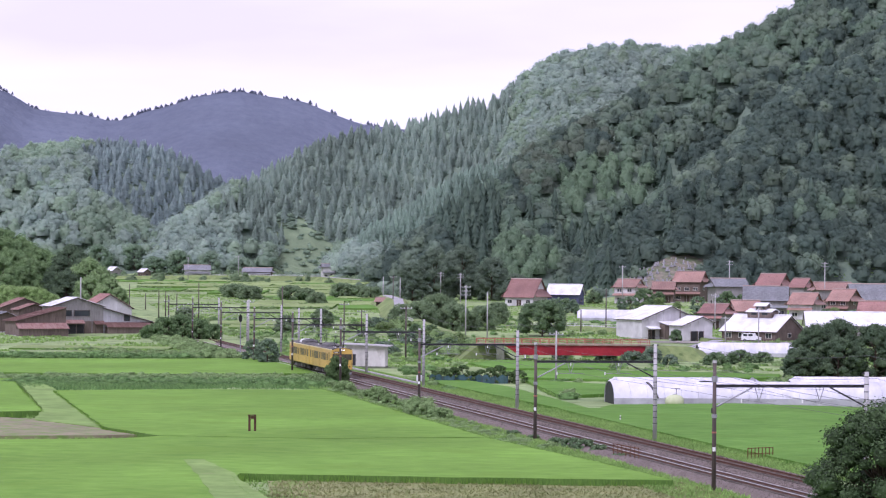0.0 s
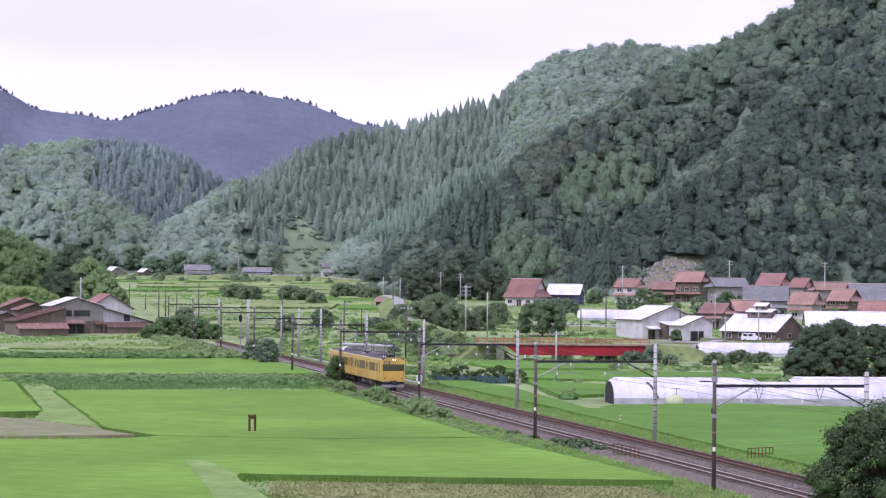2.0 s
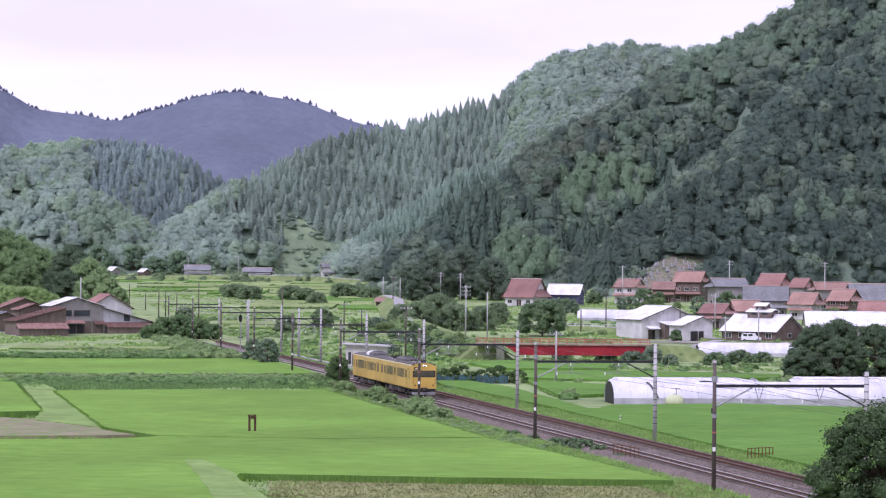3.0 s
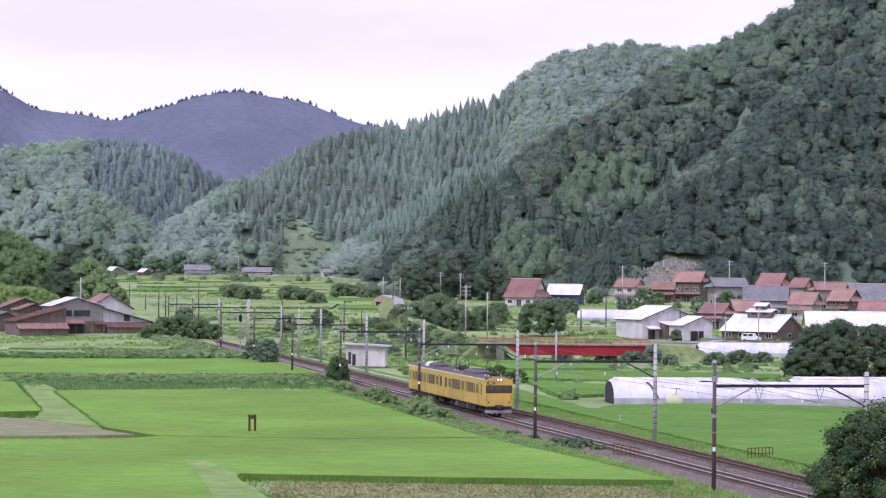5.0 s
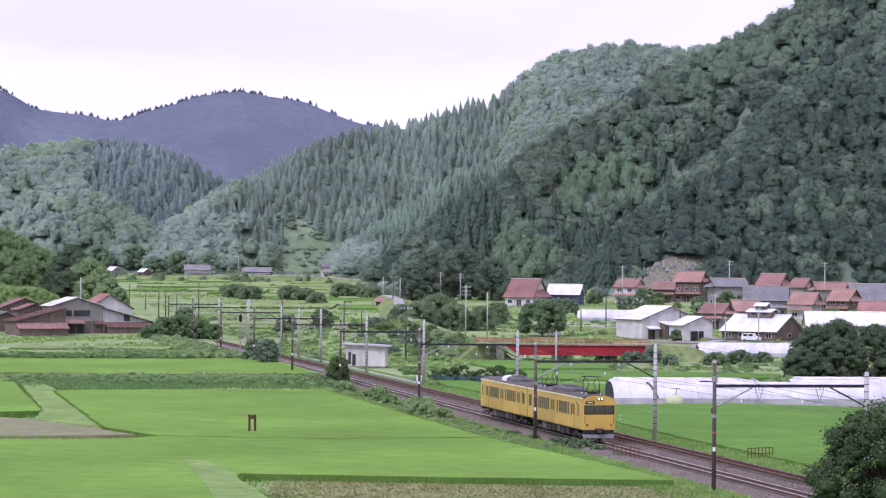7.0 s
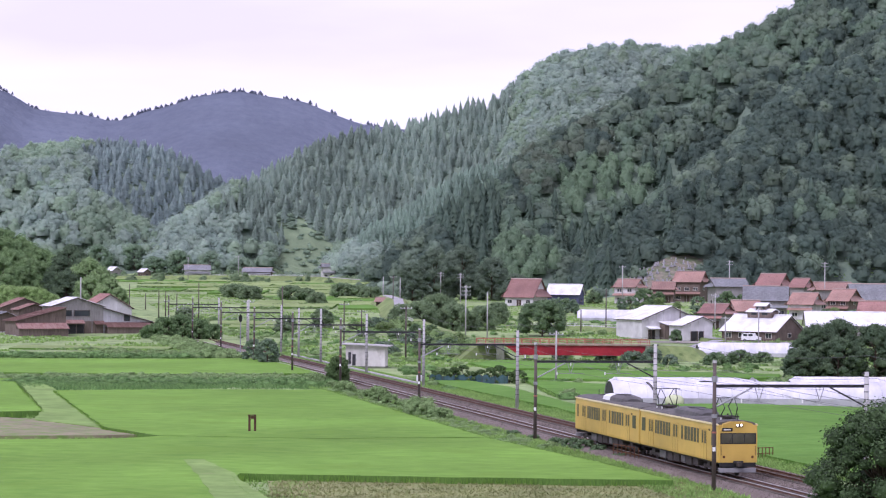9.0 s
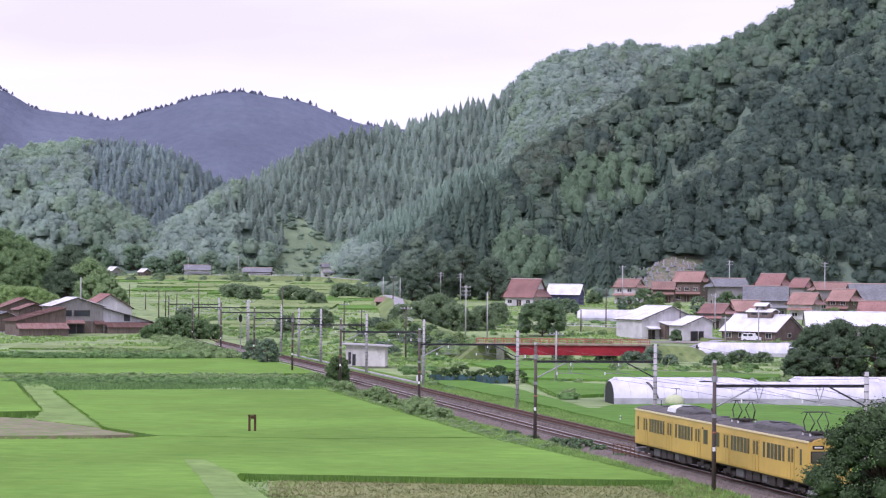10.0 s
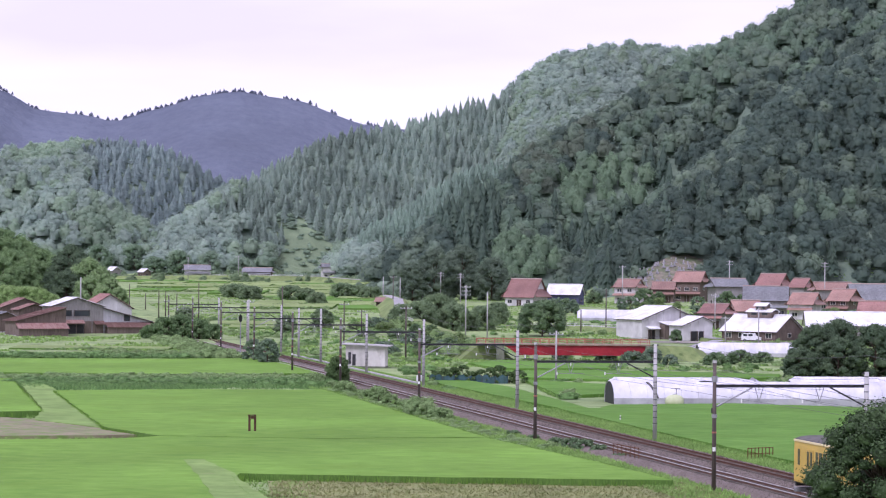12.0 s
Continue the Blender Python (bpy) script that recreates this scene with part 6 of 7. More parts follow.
def rail_fence(label, x0, y0, x1, y1, z, h, n, material, category="fence"):
    f = thing("fence", label, category, pose(x0, y0, z))
    d = Vector((x1 - x0, y1 - y0, 0))
    rl = part("rail", Mesh().tube((0, 0, h), d + Vector((0, 0, h)), 0.035, n=6), material, f)
    part("rail", Mesh().tube((0, 0, h * 0.55), d + Vector((0, 0, h * 0.55)), 0.03, n=6), material, f)
    for k in range(n):
        p = d * (k / (n - 1))
        part("post", Mesh().tube(p, p + Vector((0, 0, h + 0.05)), 0.035, n=6), material, f)
    return f


rail_fence("rusty steel railing beside the far track", 23.6, 204.8, 25.7, 206.2, -0.6, 0.95, 8, RUST)
rail_fence("rusty steel railing at the ballast edge", 13.3, 205.6, 14.9, 200.6, -0.6, 1.15, 7, RUST)
rail_fence("white guard rail along the valley road", -100, 1137.4, -50, 1107.4, 11.9, 0.8, 12, PORCELAIN, "guard rail")
rail_fence("white guard rail along the lane to the village", 20, 607.6, 45.5, 588.0, 1.9, 0.75, 14, PORCELAIN, "guard rail")
rail_fence("white guard rail beside the bridge road", -11.4, 640, -6.2, 560, 3.3, 0.8, 18, PORCELAIN, "guard rail")


def utility_pole(x, y, top, material, arms=1, lean=0.0, r=0.15):
    g = gz(x, y) - 0.1
    h = top - g
    p = thing("utility_pole", "grey concrete utility pole with cross-arms" if material is CONCRETE else "dark timber utility pole", "utility pole", pose(x, y, g, 0, lean, 0), "utility poles")
    part("shaft", Mesh().tube((0, 0, 0), (0, 0, h), r, r * 0.7, 10), material, p, smooth=True)
    for k in range(arms):
        z = h - 0.5 - 0.8 * k
        a = part("cross_arm", Mesh().box((0, 0, z), (1.9, 0.1, 0.12)), STEEL_GREY, p)
        for q in (-0.85, -0.3, 0.3, 0.85):
            part("insulator", Mesh().tube((q, 0, z + 0.06), (q, 0, z + 0.26), 0.06, 0.04), PORCELAIN, a)
    return p


def poles():
    utility_pole(-6.1, 800, 15.1, CONCRETE, 1)
    utility_pole(-0.6, 800, 14.3, CONCRETE, 2)
    utility_pole(5.3, 790, 13.9, CONCRETE, 2)
    utility_pole(4.9, 557, 11.3, CONCRETE, 3)
    utility_pole(9.5, 562, 9.8, CONCRETE, 0)
    utility_pole(36.9, 600, 10.5, POLE_BROWN, 0)
    utility_pole(31.1, 597, 5.9, POLE_BROWN, 0)
    utility_pole(52.7, 780, 16.6, CONCRETE, 1)
    utility_pole(86.2, 800, 18.5, CONCRETE, 2)
    utility_pole(107.0, 745, 18.0, CONCRETE, 2)
    utility_pole(62.7, 612, 9.7, CONCRETE, 1)
    utility_pole(15.1, 352, 6.2, CONCRETE, 1)
    utility_pole(-5.9, 432, 8.4, POLE_BROWN, 1)
    utility_pole(-31.3, 520, 10.9, POLE_BROWN, 0)
    utility_pole(-17.0, 560, 6.0, POLE_BROWN, 1)
    utility_pole(-56.8, 620, 11.1, POLE_BROWN, 0)
    utility_pole(-81.2, 690, 10.2, POLE_BROWN, 0)
    utility_pole(-77.0, 690, 7.9, POLE_BROWN, 0)
    utility_pole(-69.3, 650, 9.3, POLE_BROWN, 0)
    utility_pole(-66.6, 640, 8.8, POLE_BROWN, 0)
    utility_pole(-63.9, 640, 8.3, POLE_BROWN, 0)
    utility_pole(-81.6, 600, 12.1, CONCRETE, 0)
    utility_pole(-19.2, 520, 7.9, POLE_BROWN, 1)
    utility_pole(-13.4, 720, 13.1, POLE_BROWN, 1)
    utility_pole(-11.5, 720, 12.5, CONCRETE, 0)
    utility_pole(-17.0, 760, 12.7, CONCRETE, 0)
    utility_pole(50.5, 565, 6.9, POLE_BROWN, 0)
    utility_pole(58.0, 545, 5.5, CONCRETE, 1)
    utility_pole(64.8, 545, 7.3, CONCRETE, 1)
    utility_pole(-105.3, 1100, 19.7, CONCRETE, 1)
    utility_pole(-84.5, 1100, 20.4, CONCRETE, 1)
    utility_pole(-34.2, 470, 8.8, CONCRETE, 1)


poles()


# ---- trees and shrubs ----
def tree(label, x, y, top, width, material, count=2600, leaf=0.28, bare=0.25, lobes=16, category="tree", shape="round", seed=1, g=None, puff=1.0):
    """A tapered trunk with limbs and a crown of leaf clumps. top: height over the railway."""
    global rng
    keep, rng = rng, np.random.default_rng(seed * 97 + int(abs(x) * 10) + int(y))
    g = gz(x, y) - 0.15 if g is None else g
    h = top - g
    t = thing("tree" if category == "tree" else "shrub", label, category, pose(x, y, g))
    z0 = bare * h
    lobes = int(lobes * 1.7)
    lob = []
    for k in range(lobes):
        f = (k + 0.5) / lobes
        if shape == "cone":
            zz, rr, lr = z0 + (h - z0) * f * 0.92, 0.30 * width * (1 - f) ** 0.8, width * (0.24 - 0.15 * f)
        else:
            zz = z0 + (h - z0) * (0.03 + 0.87 * f)
            rr = 0.5 * width * math.sqrt(max(0.05, 1 - (2 * (0.10 + 0.82 * f) - 0.85) ** 2)) * (0.55 + 0.3 * rng.random())
            lr = width * (0.065 + 0.085 * rng.random()) * puff
        a = k * 2.4 + rng.random() * 0.9
        lob.append((rr * math.cos(a), rr * math.sin(a), min(zz, h - lr * 0.75), lr))
    lob.append((0, 0, h - width * 0.14, width * 0.16) if shape != "cone" else (0, 0, h - width * 0.08, width * 0.08))
    if leaf > 0.15:
        count, leaf = int(count * 1.35), leaf * 1.2
    v, f = leaf_cloud(lob, count, leaf, 0.8, 0.35, 0.5, 0.5)
    f = f[:, :3] if leaf > 0.15 else np.concatenate([f[:, [0, 1, 2]], f[:, [0, 2, 3]]])
    iv, jf = icosphere(1)
    for lx, ly, lz, lr in lob:
        f = np.concatenate([f, jf + len(v)])
        v = np.concatenate([v, iv * (0.6 + 0.2 * rng.random((len(iv), 1))) * np.array([lr, lr, lr * 0.8]) + np.array([lx, ly, lz])])
    crown = new("crown", mesh_np("crown", v, f, material))
    crown.parent = t
    crown["label"] = "dense leafy crown"
    r0 = 0.02 * h + 0.05
    tk = Mesh().tube((0, 0, 0), (0.04 * width * (rng.random() - 0.5), 0, h * 0.55), r0, r0 * 0.55, 9)
    part("trunk", tk, BARK, t)
    for k in range(0, len(lob) - 1, 2):
        lx, ly, lz, lr = lob[k]
        part("limb", Mesh().tube((0, 0, max(z0 * 0.8, min(lz - 0.35 * width * 0.5, h * 0.52))), (lx * 0.8, ly * 0.8, lz), r0 * 0.3, r0 * 0.08, 6), BARK, t)
    rng = keep
    return t


def trees():
    tree("leafy tree leaning over the lower corner of the railway", 20.1, 121, 8.15, 7.9, LEAF_CORNER, 64000, 0.07, 0.0, 110, seed=3, puff=0.78)
    tree("young leafy tree beside the corner tree", 22.6, 127, 5.6, 5.0, LEAF_CORNER, 18000, 0.085, 0.0, 54, seed=4, puff=0.85)
    tree("dense egg-shaped shrub beside the track", -13.15, 337, 3.15, 3.3, LEAF_SHRUB, 9000, 0.11, 0.0, 34, "shrub", seed=5, puff=1.25)
    tree("round spreading tree behind the red bridge", 21.6, 575, 8.3, 13.0, LEAF_NEAR, 12000, 0.21, 0.10, 44, seed=6, puff=0.75)
    for x, y, top, w in ((53.5, 380, 7.0, 8.5), (57.2, 384, 7.8, 9.0), (61.5, 378, 7.2, 9.0), (50.4, 375, 3.6, 6.0), (56.0, 376, 5.2, 8.0), (65.5, 380, 6.4, 8.0)):
        tree("dark dense tree beside the greenhouses", x, y, top, w, LEAF_EVERGREEN, 11000, 0.17, 0.0, 40, seed=7, puff=0.8)
    for x, y, top, w in ((-2.5, 806, 21.5, 13), (6.0, 815, 23.0, 14), (15.0, 808, 19.0, 12), (-9.0, 800, 17.0, 10), (22.0, 800, 14.0, 9)):
        tree("tall dark tree at the foot of the wooded hill", x, y, top, w, LEAF_FOOT, 9000, 0.3, 0.0, 34, seed=8, puff=1.2)
    for x, y, top, w in ((-113.2, 690, 24.3, 13), (-109.8, 690, 22.1, 12), (-106.1, 688, 19.7, 11), (-114.4, 680, 24.6, 13), (-107.7, 668, 19.0, 12), (-104.1, 668, 16.9, 11), (-101.6, 672, 16.0, 10), (-109.0, 655, 17.5, 12), (-104.7, 700, 19.4, 10), (-100.8, 690, 17.5, 9)):
        tree("tall green tree on the knoll behind the farm", x, y, top, w, LEAF_KNOLL, 8000, 0.27, 0.0, 34, seed=9, puff=1.2)
    for x, y, top, w in ((-93.5, 668, 20.4, 12), (-94.7, 660, 17.4, 9), (-90.1, 664, 17.0, 10), (-91.9, 650, 13.7, 10)):
        tree("dark evergreen on the knoll behind the farm", x, y, top, w, LEAF_EVERGREEN, 8000, 0.26, 0.0, 34, seed=10, puff=1.2)
    for x, y, top, w in ((-87.1, 652, 17.1, 10), (-83.3, 650, 14.9, 9), (-84.8, 640, 12.6, 9), (-80.5, 645, 12.2, 7.5), (-77.9, 640, 9.8, 5.5), (-80.7, 632, 10.2, 7)):
        tree("pale green tree beside the dark evergreen", x, y, top, w, LEAF_KNOLLPALE, 7000, 0.26, 0.0, 30, seed=11, puff=1.2)
    for x, y, top, w in ((-105.1, 632, 10.2, 9), (-102.4, 630, 10.1, 8), (-100.0, 632, 10.0, 8), (-97.4, 632, 9.9, 8), (-94.9, 632, 9.3, 7), (-92.8, 632, 8.1, 6)):
        tree("bright green thicket on the knoll", x, y, top, w, LEAF_THICKET, 5000, 0.2, 0.0, 26, "shrub", seed=12, puff=1.2)
    for x, y, top, w in ((-56.5, 541, 4.3, 6.0), (-53.0, 543, 4.9, 6.5), (-49.5, 541, 4.1, 6.0), (-46.6, 540, 3.0, 4.6), (-59.5, 542, 2.6, 4.4)):
        tree("wide leafy bush beside the farm", x, y, top, w, LEAF_BUSH, 3600, 0.2, 0.0, 22, "shrub", seed=13, puff=1.2)
    tree("dark bush beside the railway", -26.6, 405, 3.5, 4.4, LEAF_DARK, 3400, 0.2, 0.02, 18, "shrub", seed=15)
    tree("dark bush beside the railway", -29.6, 418, 3.2, 4.0, LEAF_DARK, 2600, 0.2, 0.02, 16, "shrub", seed=16)
    for x, y, top, w in ((-5, 592, 7.5, 9), (2.5, 596, 7.0, 9), (9, 600, 6.5, 8), (-9, 620, 6.5, 7), (13, 640, 7.0, 7), (-1, 640, 9.0, 9)):
        tree("dense tree beside the valley road", x, y, top, w, LEAF_ROAD, 8000, 0.22, 0.0, 30, seed=17, puff=1.2)
    for x, y, top, w in ((-64, 820, 10, 10), (-58, 800, 9.5, 9), (-45, 790, 9.8, 9), (-40, 790, 9.0, 7), (-36, 760, 8, 7), (-31, 830, 10.5, 9), (-26, 830, 10, 8), (-22, 815, 9.5, 8), (-62, 640, 5.0, 5), (-27, 600, 5.5, 6), (-34, 575, 4.5, 5)):
        tree("dense shrub among the valley fields", x, y, top, w, LEAF_ROAD, 4600, 0.24, 0.0, 22, "shrub", seed=18, puff=1.15)
    for x, y, top, w in ((58.5, 772, 10.0, 7.5), (64, 786, 9, 5), (80.5, 755, 9.5, 7), (86, 760, 8.6, 6), (49, 556, 2.4, 3.4), (92, 640, 6, 5), (45, 790, 8.5, 6), (34.5, 745, 7.2, 5), (90, 770, 9.5, 6), (112, 680, 8, 5), (70, 600, 4.6, 4), (76, 590, 3.6, 3.5)):
        tree("green garden shrub between the houses", x, y, top, w, LEAF_NEAR, 2600, 0.22, 0.0, 16, "shrub", seed=19)
    for x, y, top, w in ((27.5, 446, 1.6, 4.5), (31, 436, 1.2, 4), (34, 431, 1.9, 4), (36.5, 425, 1.0, 3), (20, 447, 1.0, 3.5), (44, 428, 1.4, 4.5), (48.5, 432, 1.7, 4.5), (53, 440, 1.2, 4)):
        tree("low thicket on the stream bank", x, y, top, w, LEAF_NEAR if x > 40 else LEAF_DARK, 1700, 0.2, 0.02, 14, "shrub", seed=20)
    # bamboo and pale canopy colours reused for the haze painted into them
    for x, y, top, w in ((-185, 1290, 24, 14), (-168, 1300, 27, 14), (-152, 1310, 27, 13), (-140, 1290, 21, 12), (-128, 1290, 24, 14), (-112, 1280, 24, 14), (-98, 1290, 21, 13), (-180, 1340, 26, 14)):
        tree("light green tree at the valley head", x, y, top, w, LEAF_BAMBOO if x < -120 else LEAF_MIDPALE, 3600, 0.42, 0.0, 26, seed=21, puff=1.3)
    for k in range(15):
        y = 258 + 6.2 * k
        x = track_x(y) - 4.7 - 0.7 * math.sin(k * 1.7)
        if k in (3, 8):
            continue
        tree("low leafy weeds along the ballast", x, y, 0.25 + 0.5 * abs(math.sin(k * 2.3)) + (0.4 if y < 300 else 0), 3.0 + math.sin(k), BANK_SCRUB, 1500, 0.1, 0.0, 14, "shrub", seed=22, puff=1.2)
    for x, y, top, w in ((9.6, 220.5, 0.1, 1.8), (10.7, 217, 0.35, 2.0), (11.6, 214, 0.4, 2.1), (12.5, 211, 0.15, 1.8), (6.4, 234, -0.1, 1.5), (8.0, 228, -0.15, 1.6), (13.9, 204.5, -0.1, 1.5)):
        tree("dark weeds spilling onto the ballast edge", x, y, top, w, LEAF_NEAR, 1100, 0.08, 0.0, 12, "shrub", seed=24, puff=1.2)
    n = 260
    y = rng.uniform(215, 360, n)
    p = np.c_[track_x(y) - rng.uniform(3.4, 6.2, n), y, np.full(n, -0.75)]
    scatter("weed_clumps", SMALL, p, rng.uniform(0.7, 1.9, n), rng.uniform(0.3, 0.75, n), BANK_SCRUB, "low weeds between the rice and the ballast")
    for k, (x, y, top, w) in enumerate(((4.5, 462, 1.5, 4), (8, 455, 1.0, 3.5), (0.5, 478, 1.8, 4.5), (-3.5, 492, 2.2, 5), (-1, 470, 0.9, 3.5), (-6, 520, 2.0, 5), (-9, 545, 2.4, 5.5), (-12.5, 580, 3.0, 6), (-15, 610, 3.6, 6), (-16, 560, 1.8, 4.5), (-19, 600, 2.6, 5), (-11, 500, 0.8, 4), (3, 500, 2.6, 4), (-4, 455, 0.6, 3.5), (-9, 470, 0.8, 3.5))):
        tree("rough scrub on the road bank", x, y, top, w, (LEAF_NEAR, LEAF_LIGHT, LEAF_DARK)[k % 3], 1500, 0.2, 0.0, 14, "shrub", seed=23)
    r = random.Random(8)
    for k in range(26):
        y = r.uniform(452, 628)
        x = float(np.interp(y, (440, 480, 530, 560, 636), (7.5, 4, -1, -4, -9.2)))
        s = r.uniform(1.6, 4.2)
        z = float(np.interp(y, (440, 480, 530, 560, 636), (2.2, 2.4, 2.9, 3.3, 4.0))) - 0.55 * (s - 1.1)
        h = r.uniform(0.7, 1.7)
        tree("rough scrub on the road bank", x - s, y, z + h, h * r.uniform(1.8, 2.8), (LEAF_NEAR, LEAF_LIGHT, LEAF_SHRUB)[k % 3], 700, 0.16, 0.0, 10, "shrub", seed=60 + k, g=z - 0.3)
    r = random.Random(4)
    made = 0
    while made < 60:
        y = r.uniform(600, 850)
        x = r.uniform(0.03, 0.165) * y
        if all(math.hypot(x - a, y - b) > c + 2.6 for a, b, c in HOUSE_SPOTS) and abs(x - 42.4) + abs(y - 666) > 14 and not (x < 42 and y < 660):
            made += 1
            h = r.uniform(1.6, 4.2)
            tree("leafy garden bush between village houses", x, y, gz(x, y) + h, h * r.uniform(1.0, 1.6), (LEAF_DARK, LEAF_NEAR, LEAF_LIGHT)[made % 3 if made % 2 else 0], 900, 0.22, 0.0, 12, "shrub", seed=40 + made)
    n = 1500
    y = rng.uniform(300, 660, n)
    x = track_x(y) + 9 + (0.17 * y - track_x(y) - 9) * rng.random(n) ** 1.3
    ok = (wobble(x, y, 7, 2) > -0.2) & (np.abs(x) < 0.17 * y)
    for poly in NEAR_FIELDS:
        ok &= ~inside(x, y, poly)
    for hx, hy, hr in HOUSE_SPOTS:
        ok &= np.hypot(x - hx, y - hy) > hr + 3
    ok &= ~((y > 425) & (y < 455) & (x > 4) & (x < 42)) & ~((x > 38) & (x < 62) & (y > 440) & (y < 560)) & ~((np.abs(x - 42.4) < 10) & (np.abs(y - 666) < 7)) & ~((x > -16) & (x < -6) & (y < 408)) & ~((x > 15) & (y < 345)) & ~((x > 48) & (y < 395)) & ~((x > -3) & (x < 10) & (y > 340) & (y < 352))
    ok &= np.abs(x - np.interp(y, (440, 480, 530, 560, 636, 760), (7.5, 4, -1, -4, -9.2, -16))) > 5
    p = np.c_[x, y, ground_z(x, y) - 0.3]
    half = rng.random(n) < 0.5
    for sel, m in ((ok & half, WEED), (ok & ~half, BANK_SCRUB)):
        k = int(sel.sum())
        scatter("weed_clumps", SMALL, p[sel], rng.uniform(1.2, 3.6, k), rng.uniform(0.6, 1.6, k), m, "rough weeds on the waste ground by the line")
    n = 420
    y = rng.uniform(446, 632, n)
    x = np.interp(y, (440, 480, 530, 560, 636), (7.5, 4, -1, -4, -9.2))
    z = np.interp(y, (440, 480, 530, 560, 636), (2.2, 2.4, 2.9, 3.3, 4.0))
    d = rng.uniform(1.4, 5.0, n)
    scatter("weed_clumps", SMALL, np.c_[x - d, y, z - 0.62 * (d - 1.1) - 0.35], rng.uniform(1.2, 3.0, n), rng.uniform(0.6, 1.4, n), BANK_SCRUB, "weeds covering the road bank")
    spots = []
    for poly, _, _ in TERRACES:
        (ax, ay), (bx, by) = poly[0], poly[1]
        k = int((bx - ax) / 1.6)
        t = rng.random(k)
        spots.append(np.c_[ax + (bx - ax) * t, ay + (by - ay) * t - rng.uniform(0.2, 1.8, k)])
    q = np.concatenate(spots)
    q = q[wobble(q[:, 0], q[:, 1], 11, 3) > -0.3]
    n = len(q)
    scatter("weed_clumps", SMALL, np.c_[q, ground_z(q[:, 0], q[:, 1]) - 0.3], rng.uniform(1.4, 3.6, n), rng.uniform(0.6, 1.3, n), BANK_SCRUB, "weeds along the terrace banks")
    # pale scrub on the open slope and woodland edge down to the fields
    y = rng.uniform(800, 900, 240)
    x = rng.uniform(-30, 150, 240)
    ok = (np.abs(x) < 0.17 * y) & (y > 835 + 6 * wobble(x, y, 12))
    n = int(ok.sum())
    scatter("scrub", SMALL, np.c_[x, y, ground_z(x, y) - 0.8][ok], rng.uniform(3.5, 6.5, n), rng.uniform(3, 5.5, n), LEAF_BROAD, "scrub along the foot of the wooded hill")
    y = rng.uniform(1272, 1370, 240)
    x = -68 + rng.uniform(-18, 18, 240)
    scatter("scrub", SMALL, np.c_[x, y, ground_z(x, y) - 0.8], rng.uniform(2.5, 7, 240), rng.uniform(1.2, 3, 240), LEAF_MIDPALE, "pale scrub on an open slope")
    y = rng.uniform(1080, 1330, 420)
    x = rng.uniform(-0.165, 0.02, 420) * y
    ok = (wobble(x, y, 30, 8) > 0.1) & (ground_z(x, y) - floor_z(y) > -1)
    n = int(ok.sum())
    scatter("scrub", SMALL, np.c_[x, y, ground_z(x, y) - 0.8][ok], rng.uniform(3, 7, n), rng.uniform(2, 5, n), LEAF_ROAD, "scrub along the valley head")


LEAF_FOOT = mat("hill_foot_leaves", (0.130, 0.185, 0.135), (0.205, 0.268, 0.180), 0.4, 0.7, 0, vary=0.25, island=True, spec=0.05, thin=0.4)
LEAF_ROAD = mat("roadside_tree_leaves", (0.165, 0.245, 0.135), (0.265, 0.355, 0.190), 0.6, 0.7, 0, vary=0.25, island=True, spec=0.05, thin=0.4)
LEAF_BUSH = mat("farm_bush_leaves", (0.115, 0.195, 0.085), (0.205, 0.305, 0.135), 0.6, 0.65, 0, vary=0.3, island=True, spec=0.1, thin=0.35)
LEAF_KNOLL = mat("knoll_tree_leaves", (0.165, 0.27, 0.12), (0.27, 0.385, 0.17), 0.6, 0.65, 0, vary=0.25, island=True, spec=0.1, thin=0.35)
LEAF_KNOLLPALE = mat("pale_knoll_leaves", (0.215, 0.33, 0.145), (0.32, 0.44, 0.2), 0.6, 0.65, 0, vary=0.25, island=True, spec=0.1, thin=0.35)
LEAF_EVERGREEN = mat("evergreen_leaves", (0.088, 0.139, 0.085), (0.157, 0.222, 0.121), 0.6, 0.65, 0, vary=0.3, island=True, spec=0.1, thin=0.35)
LEAF_THICKET = mat("bright_thicket_leaves", (0.24, 0.36, 0.13), (0.36, 0.5, 0.2), 0.6, 0.65, 0, vary=0.25, island=True, spec=0.1, thin=0.35)
LEAF_SHRUB = mat("trackside_shrub_leaves", (0.085, 0.15, 0.055), (0.155, 0.235, 0.085), 0.6, 0.65, 0, vary=0.35, island=True, spec=0.15, thin=0.35)
trees()


def yards():
    for x0, x1, y0, y1 in ((40, 74, 543, 552), (74, 92, 548, 560), (54, 66, 800, 806)):
        xs, ys = np.linspace(x0, x1, 8), np.linspace(y0, y1, 3)
        m = Mesh()
        m.add([(x, y, gz(x, y) + 0.12) for y in ys for x in xs], [(j * 8 + i, j * 8 + i + 1, (j + 1) * 8 + i + 1, (j + 1) * 8 + i) for j in range(2) for i in range(7)])
        single("yard", m, YARD, "trodden pale earth yard before the houses", "yard", kind="structure")


YARD = mat("trodden_yard", (0.22, 0.21, 0.18), (0.33, 0.31, 0.27), 0.5, 0.95, 0.3, big=5, streak=(0.4, (0.15, 0.19, 0.08), 0.55))
yards()


